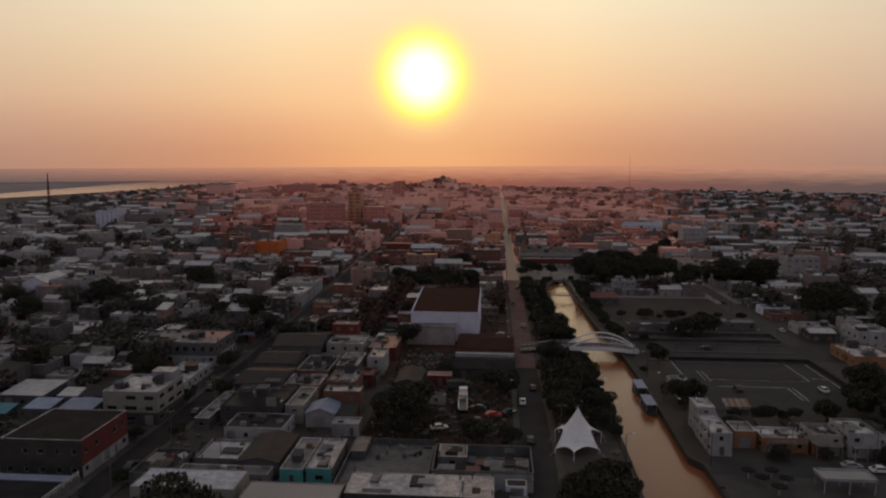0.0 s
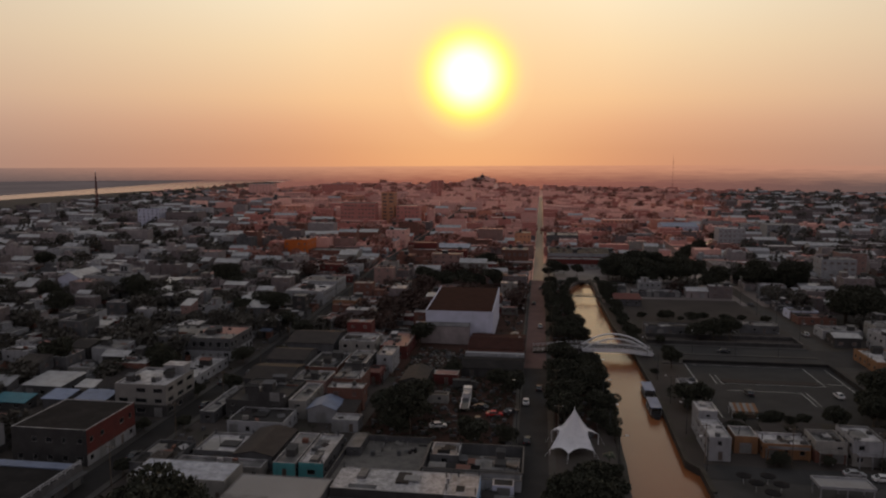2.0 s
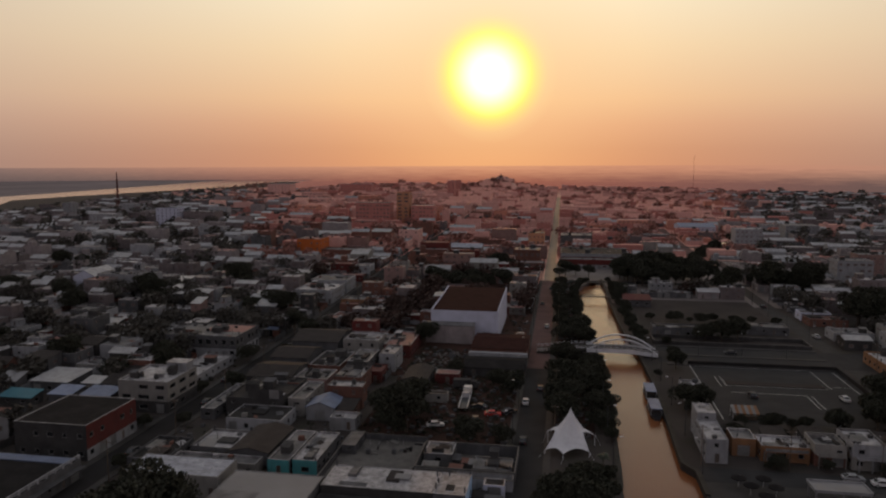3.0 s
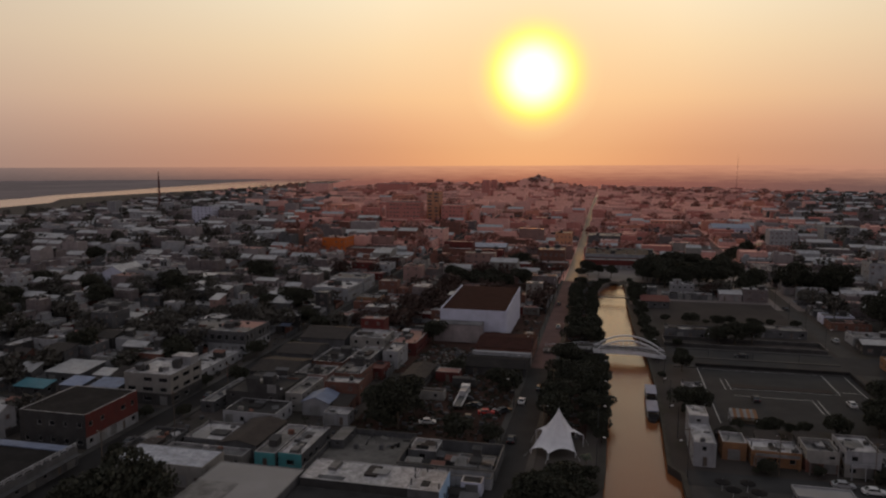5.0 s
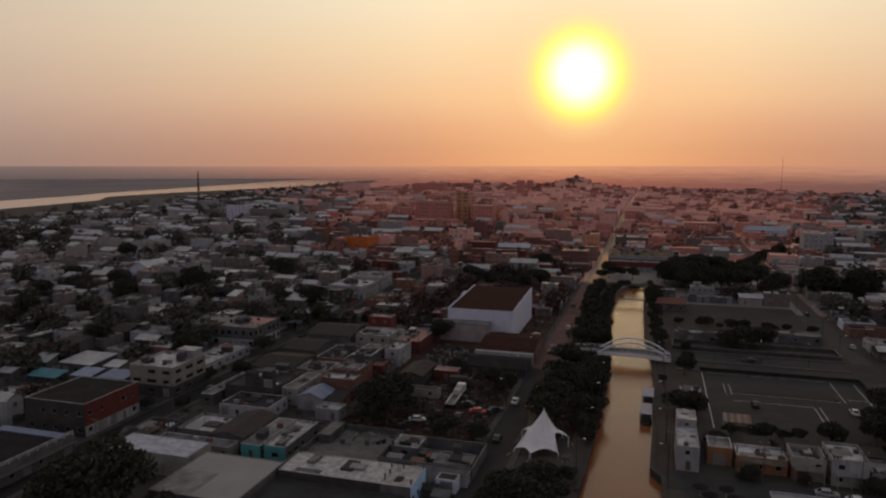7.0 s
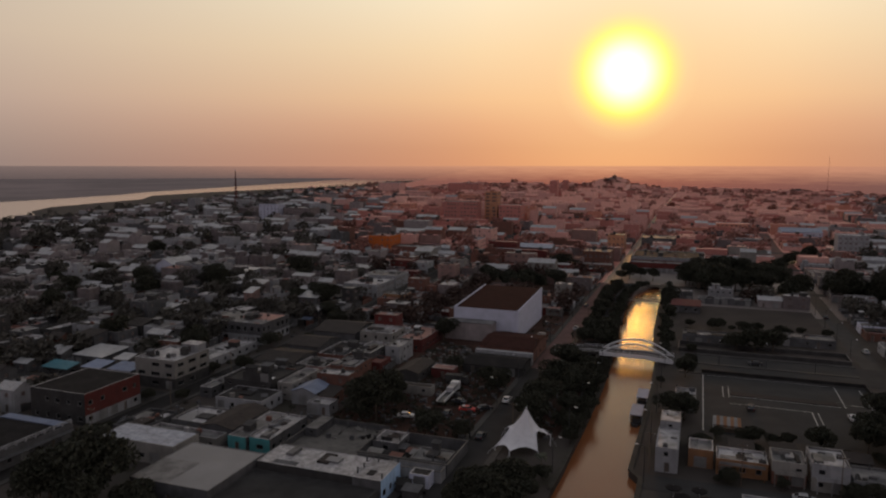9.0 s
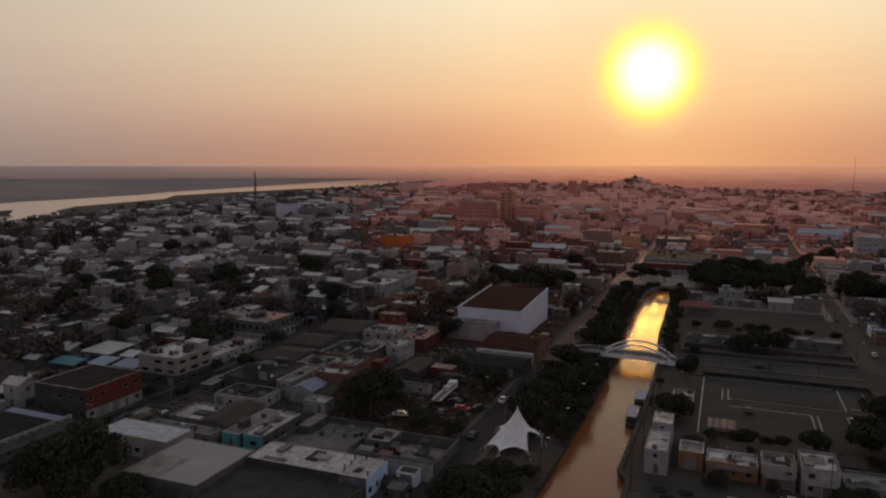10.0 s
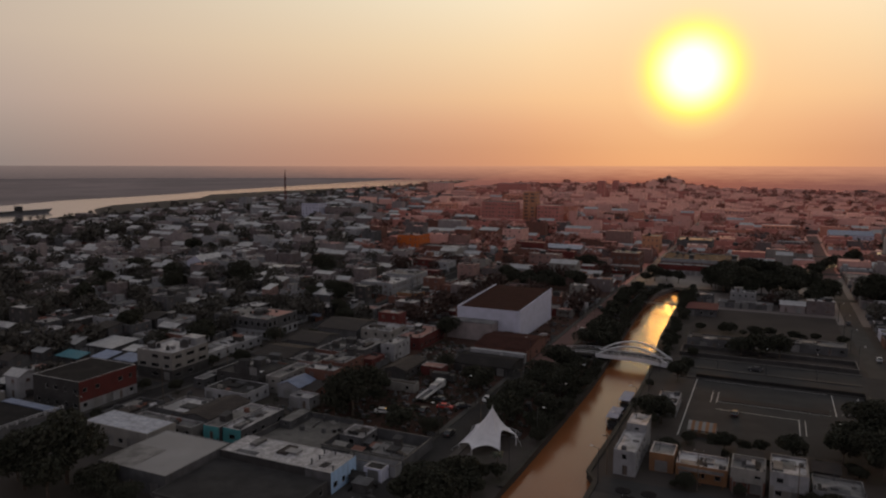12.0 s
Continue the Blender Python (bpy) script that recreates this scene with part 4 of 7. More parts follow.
            hh = rng.choice((0.05, 0.07, 0.4, 0.6)) + 0.006 * k
            q.box(px, px + w, py, py + l, zr + 0.003, zr + hh)
            part("roof_patch" if hh < 0.3 else "roof_block", q.mesh("roof_patch", [rng.choice(("r_dark", "r_grey", "r_pale", "grey", "r_rust", "dark", "r_grey"))]), root)
        if patches:
            for k in range(rng.randint(2, 6)):      # starter bars left standing on the slab
                q = Shape()
                px, py = rng.choice((a + 0.3, b - 0.3, rng.uniform(a + 0.5, b - 0.5))), rng.choice((c + 0.3, d - 0.3, rng.uniform(c + 0.5, d - 0.5)))
                q.box(px - 0.12, px + 0.12, py - 0.12, py + 0.12, zr - 0.02, zr + rng.uniform(0.8, 1.6))
                part("column_stub", q.mesh("column_stub", ["grey"]), root)
    for side, p, rects in todo:
        put_windows(root, side, p, rects, near)
    if not pitched and cy < 640 and parapet > 0.1 and roof not in ("r_brown", "r_pale", "r_black"):
        clutter(x0 + 0.4, x1 - 0.4, y0 + 0.4, y1 - 0.4, g + roof_z, rng, int((x1 - x0) * (y1 - y0) * (0.045 if cy < 380 else 0.03)) + 1)
    return root, (cx, cy, g + roof_z)


# ---------------------------------------------------------------- things on roofs
def make_tank():
    root = thing("water_tank", 0, 0, 0, "black plastic water tank standing on a flat roof", "water tank", "rooftop water tanks")
    s = Shape()
    prof = [(0.0, 0.55), (0.12, 0.6), (0.5, 0.6), (0.55, 0.57), (0.95, 0.6), (1.05, 0.56), (1.3, 0.28)]
    s.pipe([(0, 0, z) for z, _ in prof], [q for _, q in prof], 14)
    part("tank_body", s.mesh("tank_body", ["tank_black"], True), root)
    s = Shape()
    s.tube((0, 0, 1.27), (0, 0, 1.4), 0.3, 0.27, 12)
    part("lid", s.mesh("lid", ["tank_black"]), root)
    return root


TANK = make_tank()
TANK_FREE = [True]


def tank(x, y, z, k=1.0):
    m = pose(x, y, z)
    if TANK_FREE[0]:
        TANK.matrix_basis = m
        TANK_FREE[0] = False
        return TANK
    return copy_thing(TANK, m)


def roof_hut(x0, x1, y0, y1, z, h, wall, roof="r_grey"):
    """The stair head on a flat roof."""
    cx, cy = (x0 + x1) / 2, (y0 + y1) / 2
    root = thing("stair_head", cx, cy, z, "small rendered stair head on a flat roof", "roof hut", "stair heads on roofs")
    s = Shape()
    a, b, c, d = x0 - cx, x1 - cx, y0 - cy, y1 - cy
    holes = [((b - a) / 2 - 0.45, 0.02, (b - a) / 2 + 0.45, 2.0, "door")]
    for side in "senw":
        p = wall_face(s, side, a, b, c, d, h, [r[:4] for r in holes] if side == "s" else [], None)
        if side == "s":
            put_windows(root, side, p, holes, False)
    part("wall", s.mesh("wall", [wall]), root)
    r = Shape()
    r.box(a - 0.2, b + 0.2, c - 0.2, d + 0.2, h, h + 0.15)
    part("roof", r.mesh("roof", [roof]), root)


# ---------------------------------------------------------------- trees
def leaf_cloud(s, centre, radius, count, size, rng, flat=0.75):
    cx, cy, cz = centre
    for _ in range(count):
        a, z = rng.uniform(0, 2 * math.pi), rng.uniform(-0.75, 1)
        q = math.sqrt(max(0, 1 - z * z))
        k = radius * (0.62 + 0.42 * rng.random() ** 0.6)
        c = Vector((cx + q * math.cos(a) * k, cy + q * math.sin(a) * k, cz + z * k * flat))
        d = Vector((rng.gauss(0, 1), rng.gauss(0, 1), rng.gauss(0.5, 1))).normalized()
        t = d.orthogonal().normalized()
        b = d.cross(t)
        w = size * rng.uniform(0.6, 1.3)
        s.face([tuple(c + t * w), tuple(c + b * w * 0.6 + d * w * 0.2), tuple(c - t * w), tuple(c - b * w * 0.6 + d * w * 0.15)])


def make_tree(seed, height, spread, label, leaves=360, size=0.37):
    rng = random.Random(seed)
    root = thing("tree", 0, 0, 0, label, "tree")
    s = Shape()
    fork = height * 0.33
    s.tube((0, 0, -0.5), (0.1, 0, fork), 0.032 * height, 0.022 * height, 8, cap=False)
    lobes = []
    for i in range(9):
        a = i * 2.4 + rng.uniform(-0.4, 0.4)
        r = spread * rng.uniform(0.3, 0.68) * (i > 0)
        tip = Vector((r * math.cos(a), r * math.sin(a), height * rng.uniform(0.42, 0.78) if i else height * 0.78))
        mid = Vector((0.1 + tip.x * 0.45, tip.y * 0.45, fork + (tip.z - fork) * 0.6))
        s.tube((0.1, 0, fork - 0.1), mid, 0.016 * height, 0.01 * height, 6, cap=False)
        s.tube(mid, tip, 0.01 * height, 0.004 * height, 5, cap=False)
        lobes.append((tip, spread * rng.uniform(0.38, 0.56)))
    part("trunk", s.mesh("trunk", ["bark"], True), root)
    s = Shape()
    for tip, r in lobes:
        leaf_cloud(s, tip, r, leaves, size, rng)
    part("crown", s.mesh("crown", ["leaf"]), root)
    return root


def make_palm(seed, height, label):
    rng = random.Random(seed)
    root = thing("palm_tree", 0, 0, 0, label, "palm tree")
    s = Shape()
    pts = [(0.0, 0, -0.3), (0.15, 0, height * 0.35), (0.2, 0.1, height * 0.7), (0.15, 0.15, height)]
    for i, (a, b) in enumerate(zip(pts, pts[1:])):
        s.tube(a, b, 0.24 - 0.04 * i, 0.2 - 0.04 * i, 8)
    part("trunk", s.mesh("trunk", ["bark"], True), root)
    s = Shape()
    for i in range(22):
        a = i * 2.399
        lift = rng.uniform(-0.1, 1.1)
        L = rng.uniform(2.3, 3.2)
        prev = None
        for k in range(6):
            t = k / 5
            x = L * t * math.cos(0.5 * lift)
            z = L * (lift * t - 1.05 * t * t) * 0.7
            w = 0.42 * math.sin(math.pi * min(1, t * 0.85 + 0.15)) + 0.03
            c = Vector((0.15 + x * math.cos(a), 0.15 + x * math.sin(a), height + z))
            n = Vector((-math.sin(a), math.cos(a), 0))
            row = (tuple(c - n * w - Vector((0, 0, w * 0.5))), tuple(c), tuple(c + n * w - Vector((0, 0, w * 0.5))))
            if prev:
                s.face([prev[0], prev[1], row[1], row[0]])
                s.face([prev[1], prev[2], row[2], row[1]])
            prev = row
    part("crown", s.mesh("crown", ["palm"]), root)
    return root


TREES = [make_tree(11, 9.0, 5.2, "broad dark-green shade tree"), make_tree(12, 11.0, 6.2, "tall dark-green spreading tree"),
         make_tree(13, 7.0, 4.0, "rounded dark-green street tree"), make_tree(14, 8.0, 5.6, "wide low-crowned dark-green tree")]
TREES_MID = [make_tree(21, 9.5, 5.4, "broad dark-green tree among roofs", 95, 0.66), make_tree(22, 7.5, 4.6, "rounded dark-green tree among roofs", 95, 0.62),
             make_tree(23, 8.5, 6.0, "wide dark-green tree among roofs", 95, 0.68)]
PALM = make_palm(15, 7.0, "fan of palm fronds on a slim trunk")
USED = set()
TREE_SPOTS = []


def plant(proto, x, y, k=1.0, turn=0.0, label="", group=""):
    m = pose(x, y, ground_z(x, y), 0, 0, turn)
    TREE_SPOTS.append((x, y))
    if proto.name in USED:
        ob = copy_thing(proto, m)
    else:
        USED.add(proto.name)
        ob = proto
        ob.matrix_basis = m
    ob.scale = (k, k, k)
    return tagged(ob, label, "", group)


# ---------------------------------------------------------------- houses near the canal street and the western street
house(-96, -82, 167, 182, 10.0, "three-storey white concrete house with flat roof and tanks", "cream", "r_white", 3, gap=4.4, ww=2.6, wh=1.8, lower=(3.2, "dark"))
for x, y in ((-92.3, 172.0), (-87.4, 170.8)):
    tank(x, y, 9.5)
roof_hut(-88.5, -82.8, 178.0, 181.8, 9.5, 2.4, "white", "r_white")
arcade_block, _ = house(-113, -88, 219, 237, 9.2, "two-storey grey block with red-edged flat roof and white arcade", "grey", "r_grey", 2, gap=2.7, ww=1.6, wh=1.8, lower=(3.4, "white"), parapet=0.45, patches=3)
s = Shape()
s.box(-2.5, 12.0, -1.0, 8.4, 7.262, 7.32)
part("roof_coating", s.mesh("roof_coating", ["r_red"]), arcade_block, label="worn red sealant on the back of the roof")
house(-96, -86.6, 186, 214, 4.6, "low white building with flat pale roof", "white", "r_white", 1, gap=3.5, patches=3)
house(-155, -146, 200, 208, 7.9, "two-storey white box house with small windows", "white", "r_white", 2, gap=3.2, ww=0.9, wh=0.9, patches=3)
house(-130, -118.5, 177, 188, 4.9, "low house with sloping pale sheet roof", "grey", "r_zinc", 1, pitched=("shed_s", 0.7))
house(-130.5, -121, 165.8, 170.5, 3.9, "lean-to with teal sheet roof", "dark", "r_teal", 1, pitched=("shed_s", 0.9))
house(-118, -111.5, 168.8, 174.6, 4.3, "small house with pale blue sheet roof", "grey", "r_blue", 1, pitched=("shed_s", 0.8))
house(-109, -100.6, 169.6, 175.6, 4.3, "small house with pale blue sheet roof", "grey", "r_blue", 1, pitched=("shed_s", 0.7))
house(-101, -83.4, 136.5, 155, 9.6, "two-storey dark red shop building with white arcade", "red", "r_black", 2, gap=3.0, ww=1.3, lower=(2.6, "white"), street="e", parapet=0.12, front="dark")
house(-99, -79.4, 100, 129, 5.6, "low shop building with railed flat roof", "grey", "r_black", 1, gap=3.4, street="e", parapet=0.1)
RAIL = thing("roof_railing", -79.6, 114.5, 5.6, "white double roof railing above the shops", "railing")
for z in (0.35, 0.8):
    s = Shape()
    s.box(-0.12, 0.12, -14.4, 14.4, z, z + 0.14)
    part("rail", s.mesh("rail", ["white"]), RAIL)
for i in range(13):
    s = Shape()
    s.box(-0.1, 0.1, -14.4 + 2.37 * i, -14.05 + 2.37 * i, 0.0, 0.798)
    part("post", s.mesh("post", ["white"]), RAIL)
s = Shape()
s.box(-98.6, -80.2, 126.0, 128.6, 5.52, 5.72)
single("roof_slab", s, ["r_blue"], "pale blue-white strip of roofing at the back", "roof")
s = Shape()
s.box(-79.38, -78.0, 101, 128.5, 4.1, 4.3)
single("shop_awning", s, ["grey"], "narrow concrete awning over the shop fronts", "awning")
house(-118, -104.5, 118, 131, 6.0, "grey house with flat pale roof", "cream", "r_blue", 1, patches=3)
house(-67, -47, 124.5, 133, 6.0, "two-storey house with pale blue-white roof", "cream", "r_milky", 1, gap=2.8, parapet=0.06)
big_hall, _ = house(-45, -26.9, 110, 128.5, 6.0, "large low hall with two-toned pale grey roof", "grey", "r_pale", 1, gap=5, parapet=0.08)
s = Shape()
s.box(-8.9, -0.4, -9.1, 0.6, 4.424, 4.46)
part("roof_patch", s.mesh("roof_patch", ["r_grey"]), big_hall, label="darker grey quarter of the roof")
house(-42, -37.2, 136.5, 153.4, 5.0, "low turquoise house with littered flat roof", "grey", "r_grey", 1, gap=3.0, ww=1.4, wh=1.1, parapet=0.35, front="turquoise", patches=6)
house(-36.8, -31.5, 137.2, 153.4, 5.0, "low turquoise house with white flat roof", "grey", "r_white", 1, gap=3.0, ww=1.4, wh=1.1, parapet=0.35, front="turquoise", patches=5)
house(-26.4, -5.0, 124.8, 134.2, 6.0, "long low concrete building with blotched pale roof", "dark", "r_blotch", 1, gap=4.2, parapet=0.08, patches=4)
house(-4.9, 1.2, 124.8, 134.2, 6.0, "blue-walled end house with pale flat roof", "blue", "r_blotch", 1, gap=2.6, parapet=0.08, front="grey", blank="s", patches=1)
house(3.5, 7.6, 133.4, 136.6, 4.4, "small pale blue lean-to room with flat roof", "lilac", "r_dark", 1, gap=3.0, sides="sw", parapet=0.1)
sheet("yard_floor", "paving", 1.4, 9.4, 122, 133.2, 0.05, "littered concrete yard floor", "yard")
clutter(1.6, 9.2, 123, 133, 1.56, random.Random(3), 16)
clutter(-11.2, 8.8, 140.6, 153.8, 1.5, random.Random(4), 60)
clutter(-2.2, 8.6, 137.0, 139.4, 1.5, random.Random(6), 14)
clutter(-26, -13, 150, 159, 1.56, random.Random(8), 16)
house(-26.4, 0.8, 106, 124.2, 4.6, "low workshop with black tarred roof", "dark", "r_dark", 1, gap=4.0, parapet=0.1)
house(-67, -52, 169, 188, 6.4, "two-storey unplastered block and one pale roof sheet", "dark", "r_dark", 2, gap=3.6, ww=1.0, parapet=0.3, patches=3)
house(-61, -51.6, 169.4, 171.8, 7.3, "narrow roof shelter with pale sheet", "dark", "steel", 1, sides="s", base=6.1, parapet=0.1, name="roof_shelter", category="roof hut")
house(-62, -48, 158.6, 168.6, 4.9, "low white house with two tall doors", "white", "r_dark", 1, gap=2.8, ww=1.1, parapet=0.12, patches=3)
house(-45.4, -38.2, 169, 177, 5.0, "white cottage with pale blue gable roof", "white", "r_blue", 1, gap=3.4, pitched=("gable_y", 1.3))
house(-37.8, -33.6, 170, 176.5, 4.3, "small house with dark red sheet roof", "brick", "r_rust", 1, pitched=("shed_s", 0.8))
house(-37.5, -31, 163.6, 168.4, 4.6, "small white box house with square windows", "white", "r_white", 1, gap=2.2, ww=1.1, patches=3)
house(-72, -63.5, 133.5, 146, 4.6, "low house with dark flat roof", "grey", "r_dark", 1, gap=3, patches=3)
house(-62, -52, 141.5, 152, 4.6, "low house with pale patched roof", "grey", "r_white", 1, gap=3, patches=3)
house(-52, -43.4, 140, 155, 4.8, "long low house with dark sheet roof", "grey", "r_rust", 1, gap=3.4, pitched=("gable_y", 0.9))
house(-63, -44, 134.9, 139, 4.4, "row house with dark flat roof", "cream", "r_grey", 1, gap=2.8, patches=3)
house(-72, -68.2, 165, 186, 4.5, "narrow low building with grey roof", "grey", "r_grey", 1, patches=3)
house(-51, -46.4, 171, 186, 6.3, "two-storey pale house with flat roof", "cream", "r_grey", 2, gap=2.6, ww=1.0, patches=3)
house(-45, -37, 190, 201.6, 6.6, "two-storey brick house with white roof", "brick", "r_white", 2, gap=2.6, ww=0.9, patches=3)
house(-38, -33, 214, 225.4, 7.2, "tall narrow white house with windows", "white", "r_white", 2, gap=2.3, ww=0.9, patches=3)
house(-71, -58, 190, 206, 5.4, "low house with dark hipped sheet roof", "grey", "r_rust", 1, pitched=("gable_x", 1.4))
house(-57, -47, 190, 200, 5.6, "low house with grey flat roof", "pink", "r_grey", 1, patches=3)
house(-72, -60, 210, 224, 5.6, "low house with grey sheet roof", "grey", "r_rust", 1, pitched=("gable_x", 1.5))
house(-58, -48, 205, 222, 5.2, "low house with dark flat roof", "brick", "r_dark", 1, patches=3)
house(-46, -39.5, 206, 221, 6.6, "two-storey house with grey flat roof", "grey", "r_grey", 2, patches=3)
house(-72, -56, 228, 246, 6.4, "house with dark gable roof", "grey", "r_rust", 1, pitched=("gable_x", 1.8))
house(-54, -42, 228, 240, 7.6, "two-storey cream house with pale roof", "cream", "r_white", 2, patches=3)
house(-40.5, -31.5, 230, 250, 6.0, "low red house with red roof", "red", "r_red", 1, patches=3)


# the white hall with its dark roof
def build_hall():
    x0, x1, y0, y1, g = -29.7, -4.8, 258.6, 300.0, ground_z(-17, 259) - 0.4
    root = thing("hall", (x0 + x1) / 2, (y0 + y1) / 2, g, "large windowless white hall with dark brown roof", "hall")
    TAKEN.append((x0 - 1, x1 + 1, 245, y1))
    a, b, c, d = -(x1 - x0) / 2, (x1 - x0) / 2, -(y1 - y0) / 2, (y1 - y0) / 2
    top = 12.4 - g
    s = Shape()
    rects = [(19.0, 1.2, 22.5, 3.4, "shutter")]
    for side in "senw":
        p = wall_face(s, side, a, b, c, d, top if side in "s" else top - 0.6, [r[:4] for r in rects] if side == "s" else [], None)
        if side == "s":
            put_windows(root, side, p, rects, True)
    # raked side parapets
    for x, w in ((b - 0.35, 0.35), (a, 0.35)):
        pts = [(c, top - 0.6), (d, top - 0.6), (d, top + 2.1), (c, top + 0.1)]
        s.face([(x + w, y, z) for y, z in pts])
        s.face([(x, y, z) for y, z in reversed(pts)])
        s.face([(x, c, top + 0.1), (x + w, c, top + 0.1), (x + w, d, top + 2.1), (x, d, top + 2.1)])
    part("wall", s.mesh("wall", ["lilac"]), root)
    r = Shape()
    r.face([(a + 0.35, c + 0.4, top - 0.5), (b - 0.35, c + 0.4, top - 0.5), (b - 0.35, d, top + 1.7), (a + 0.35, d, top + 1.7)])
    part("roof", r.mesh("roof", ["r_brown"]), root)
    q = Shape()
    q.box(a - 1.2, a + 16.5, c - 6.5, c - 0.003, -1, 6.8)
    part("annex", q.mesh("annex", ["ash"]), root, label="low white annex with flat roof")
    q = Shape()
    q.box(a - 1.4, a + 16.7, c - 6.7, c - 0.003, 6.8, 7.0)
    part("annex_roof", q.mesh("annex_roof", ["r_grey"]), root)


build_hall()
house(-11.0, 7.2, 230.5, 251, 6.0, "long warehouse with rust-brown sheet roof", "brick", "r_brown", 1, gap=5, pitched=("gable_x", 1.2))
house(-11.4, 7.2, 213.6, 226.5, 4.2, "dark shed with low black roof", "dark", "r_black", 1, gap=6, pitched=("gable_x", 1.1))
s = Shape()
s.box(-11.6, 7.4, 227.2, 229.2, 1.0, 5.3)
single("parapet_wall", s, ["white"], "white rendered wall behind the dark shed", "wall")
TAKEN.append((-12, 8, 214, 251))


def yard_wall(x0, x1, y0, y1, h, mat, label, t=0.2, gate=0.0):
    """A walled plot: four masonry walls with a coping each."""
    root = thing("yard_wall", (x0 + x1) / 2, (y0 + y1) / 2, ground_z(x0, y0), label, "wall")
    a, b, c, d = (x0 - x1) / 2, (x1 - x0) / 2, (y0 - y1) / 2, (y1 - y0) / 2
    for p in ((a, b, c, c + t), (a, b, d - t, d), (a, a + t, c + t, d - t), (b - t, b, c + t, d - t - gate)):
        s = Shape()
        s.box(*p, -0.5, h)
        w = part("wall_panel", s.mesh("wall_panel", [mat]), root)
        s = Shape()
        s.box(p[0] - 0.04, p[1] + 0.04, p[2] - 0.04, p[3] + 0.04, h + 0.002, h + 0.1)
        part("coping", s.mesh("coping", ["quay"]), w)
    TAKEN.append((x0, x1, y0, y1))


yard_wall(-30.8, -12.2, 134.6, 159.5, 1.3, "grey", "bare walled plot of grey concrete blocks", gate=3)
sheet("yard_floor", "quay", -11.3, 8.9, 140.5, 154.0, 0.05, "rubble-strewn concrete floor of a ruin", "yard")
sheet("dirt_yard", "dirt", -30.6, 6.6, 160.2, 213, 0.04, "reddish bare dirt yard", "yard")
sheet("dirt_yard", "dirt", -31, -11.8, 213, 246, 0.04, "dark dirt yard with rows of stacks", "yard")
# soil strip whose red tone carries the warm veil along the bank
sheet("bank_soil", "dirt", 16.5, 26.5, 168, 402, 0.05, "reddish bare soil of the canal bank", "ground")
sheet("yard_floor", "quay", -30.4, -12.6, 135, 159.2, 0.05, "empty concrete yard floor", "yard")
yard_wall(-11.6, 9.2, 140.2, 154.2, 2.6, "grey", "roofless ruin with bare grey walls")
yard_wall(-11.2, -3.0, 134.6, 139.8, 2.4, "grey", "roofless rooms behind the long building")
yard_wall(-2.6, 9.0, 136.8, 139.8, 2.4, "white", "whitewashed roofless rooms")
house(-10.8, -4.6, 146.6, 153.4, 4.4, "broken concrete room inside the ruin", "grey", "r_grey", 1, parapet=0.2, patches=3)
house(0.4, 8.4, 141.4, 147.8, 4.0, "broken concrete room inside the ruin", "grey", "r_grey", 1, parapet=0.2, patches=3)
house(-30.2, -27.0, 150, 158.8, 3.6, "low shed with pale roof in a yard", "grey", "r_grey", 1, parapet=0.1, patches=3)
TAKEN.append((-31, 9, 155, 212))

# ---------------------------------------------------------------- right bank
house(49.7, 54.0, 171.5, 178.6, 8.3, "narrow three-storey white house", "white", "r_white", 3, sides="sew", gap=2.2, ww=1.0, parapet=0.3, patches=3)
house(49.4, 54.0, 158.4, 171.2, 6.9, "narrow white house stepping down to the quay", "white", "r_white", 2, sides="sew", gap=2.6, ww=1.3, parapet=0.3, patches=3)
house(56.0, 61.0, 163.5, 170, 5.6, "small ochre house with flat grey roof", "ochre", "r_grey", 1, sides="sew", gap=2.4, patches=3)
OCHRE_HOUSE, _ = house(61.6, 71.6, 161.5, 168.5, 5.0, "low ochre house with arched front", "ochre", "r_white", 1, sides="sew", gap=2.4, patches=3)
CREAM_HOUSE, _ = house(72.2, 78.6, 160.5, 168, 6.4, "two-storey cream house with balcony front", "cream", "r_grey", 2, sides="sew", gap=2.0, ww=1.5, lower=(2.7, "brick"), patches=3)
COURT_HOUSE, _ = house(79.4, 86.2, 159.6, 169.4, 7.2, "two-storey white house with stepped roof", "white", "r_white", 2, sides="sew", gap=2.6, ww=1.3, lower=(2.9, "cream"), patches=3)
house(87.0, 96.0, 160.5, 168.5, 4.6, "low white house with flat roof", "white", "r_grey", 1, sides="sew", gap=2.6, patches=3)


def balcony(root, x0, x1, y, z, depth, mat="white", rail="white"):
    """A slab with a solid front and posts, hung on the south wall of a house."""
    ox, oy, oz = root.location
    q = Shape()
    q.box(x0 - ox, x1 - ox, y - depth - oy, y - oy - 0.003, z - oz, z - oz + 0.16)
    slab = part("balcony_slab", q.mesh("balcony_slab", [mat]), root)
    q = Shape()
    q.box(x0 - ox, x1 - ox, y - depth - oy, y - depth - oy + 0.1, z - oz + 0.162, z - oz + 0.85)
    part("balcony_front", q.mesh("balcony_front", [rail]), slab)
    for x in (x0 + 0.1, (x0 + x1) / 2, x1 - 0.1):
        q = Shape()
        q.box(x - ox - 0.09, x - ox + 0.09, y - depth - oy + 0.02, y - depth - oy + 0.2, -0.3, z - oz - 0.002)
        part("post", q.mesh("post", [mat]), root)


balcony(COURT_HOUSE, 80.2, 85.6, 159.6, 4.3, 1.5)
balcony(CREAM_HOUSE, 72.6, 78.2, 160.5, 4.1, 1.3, "cream", "cream")
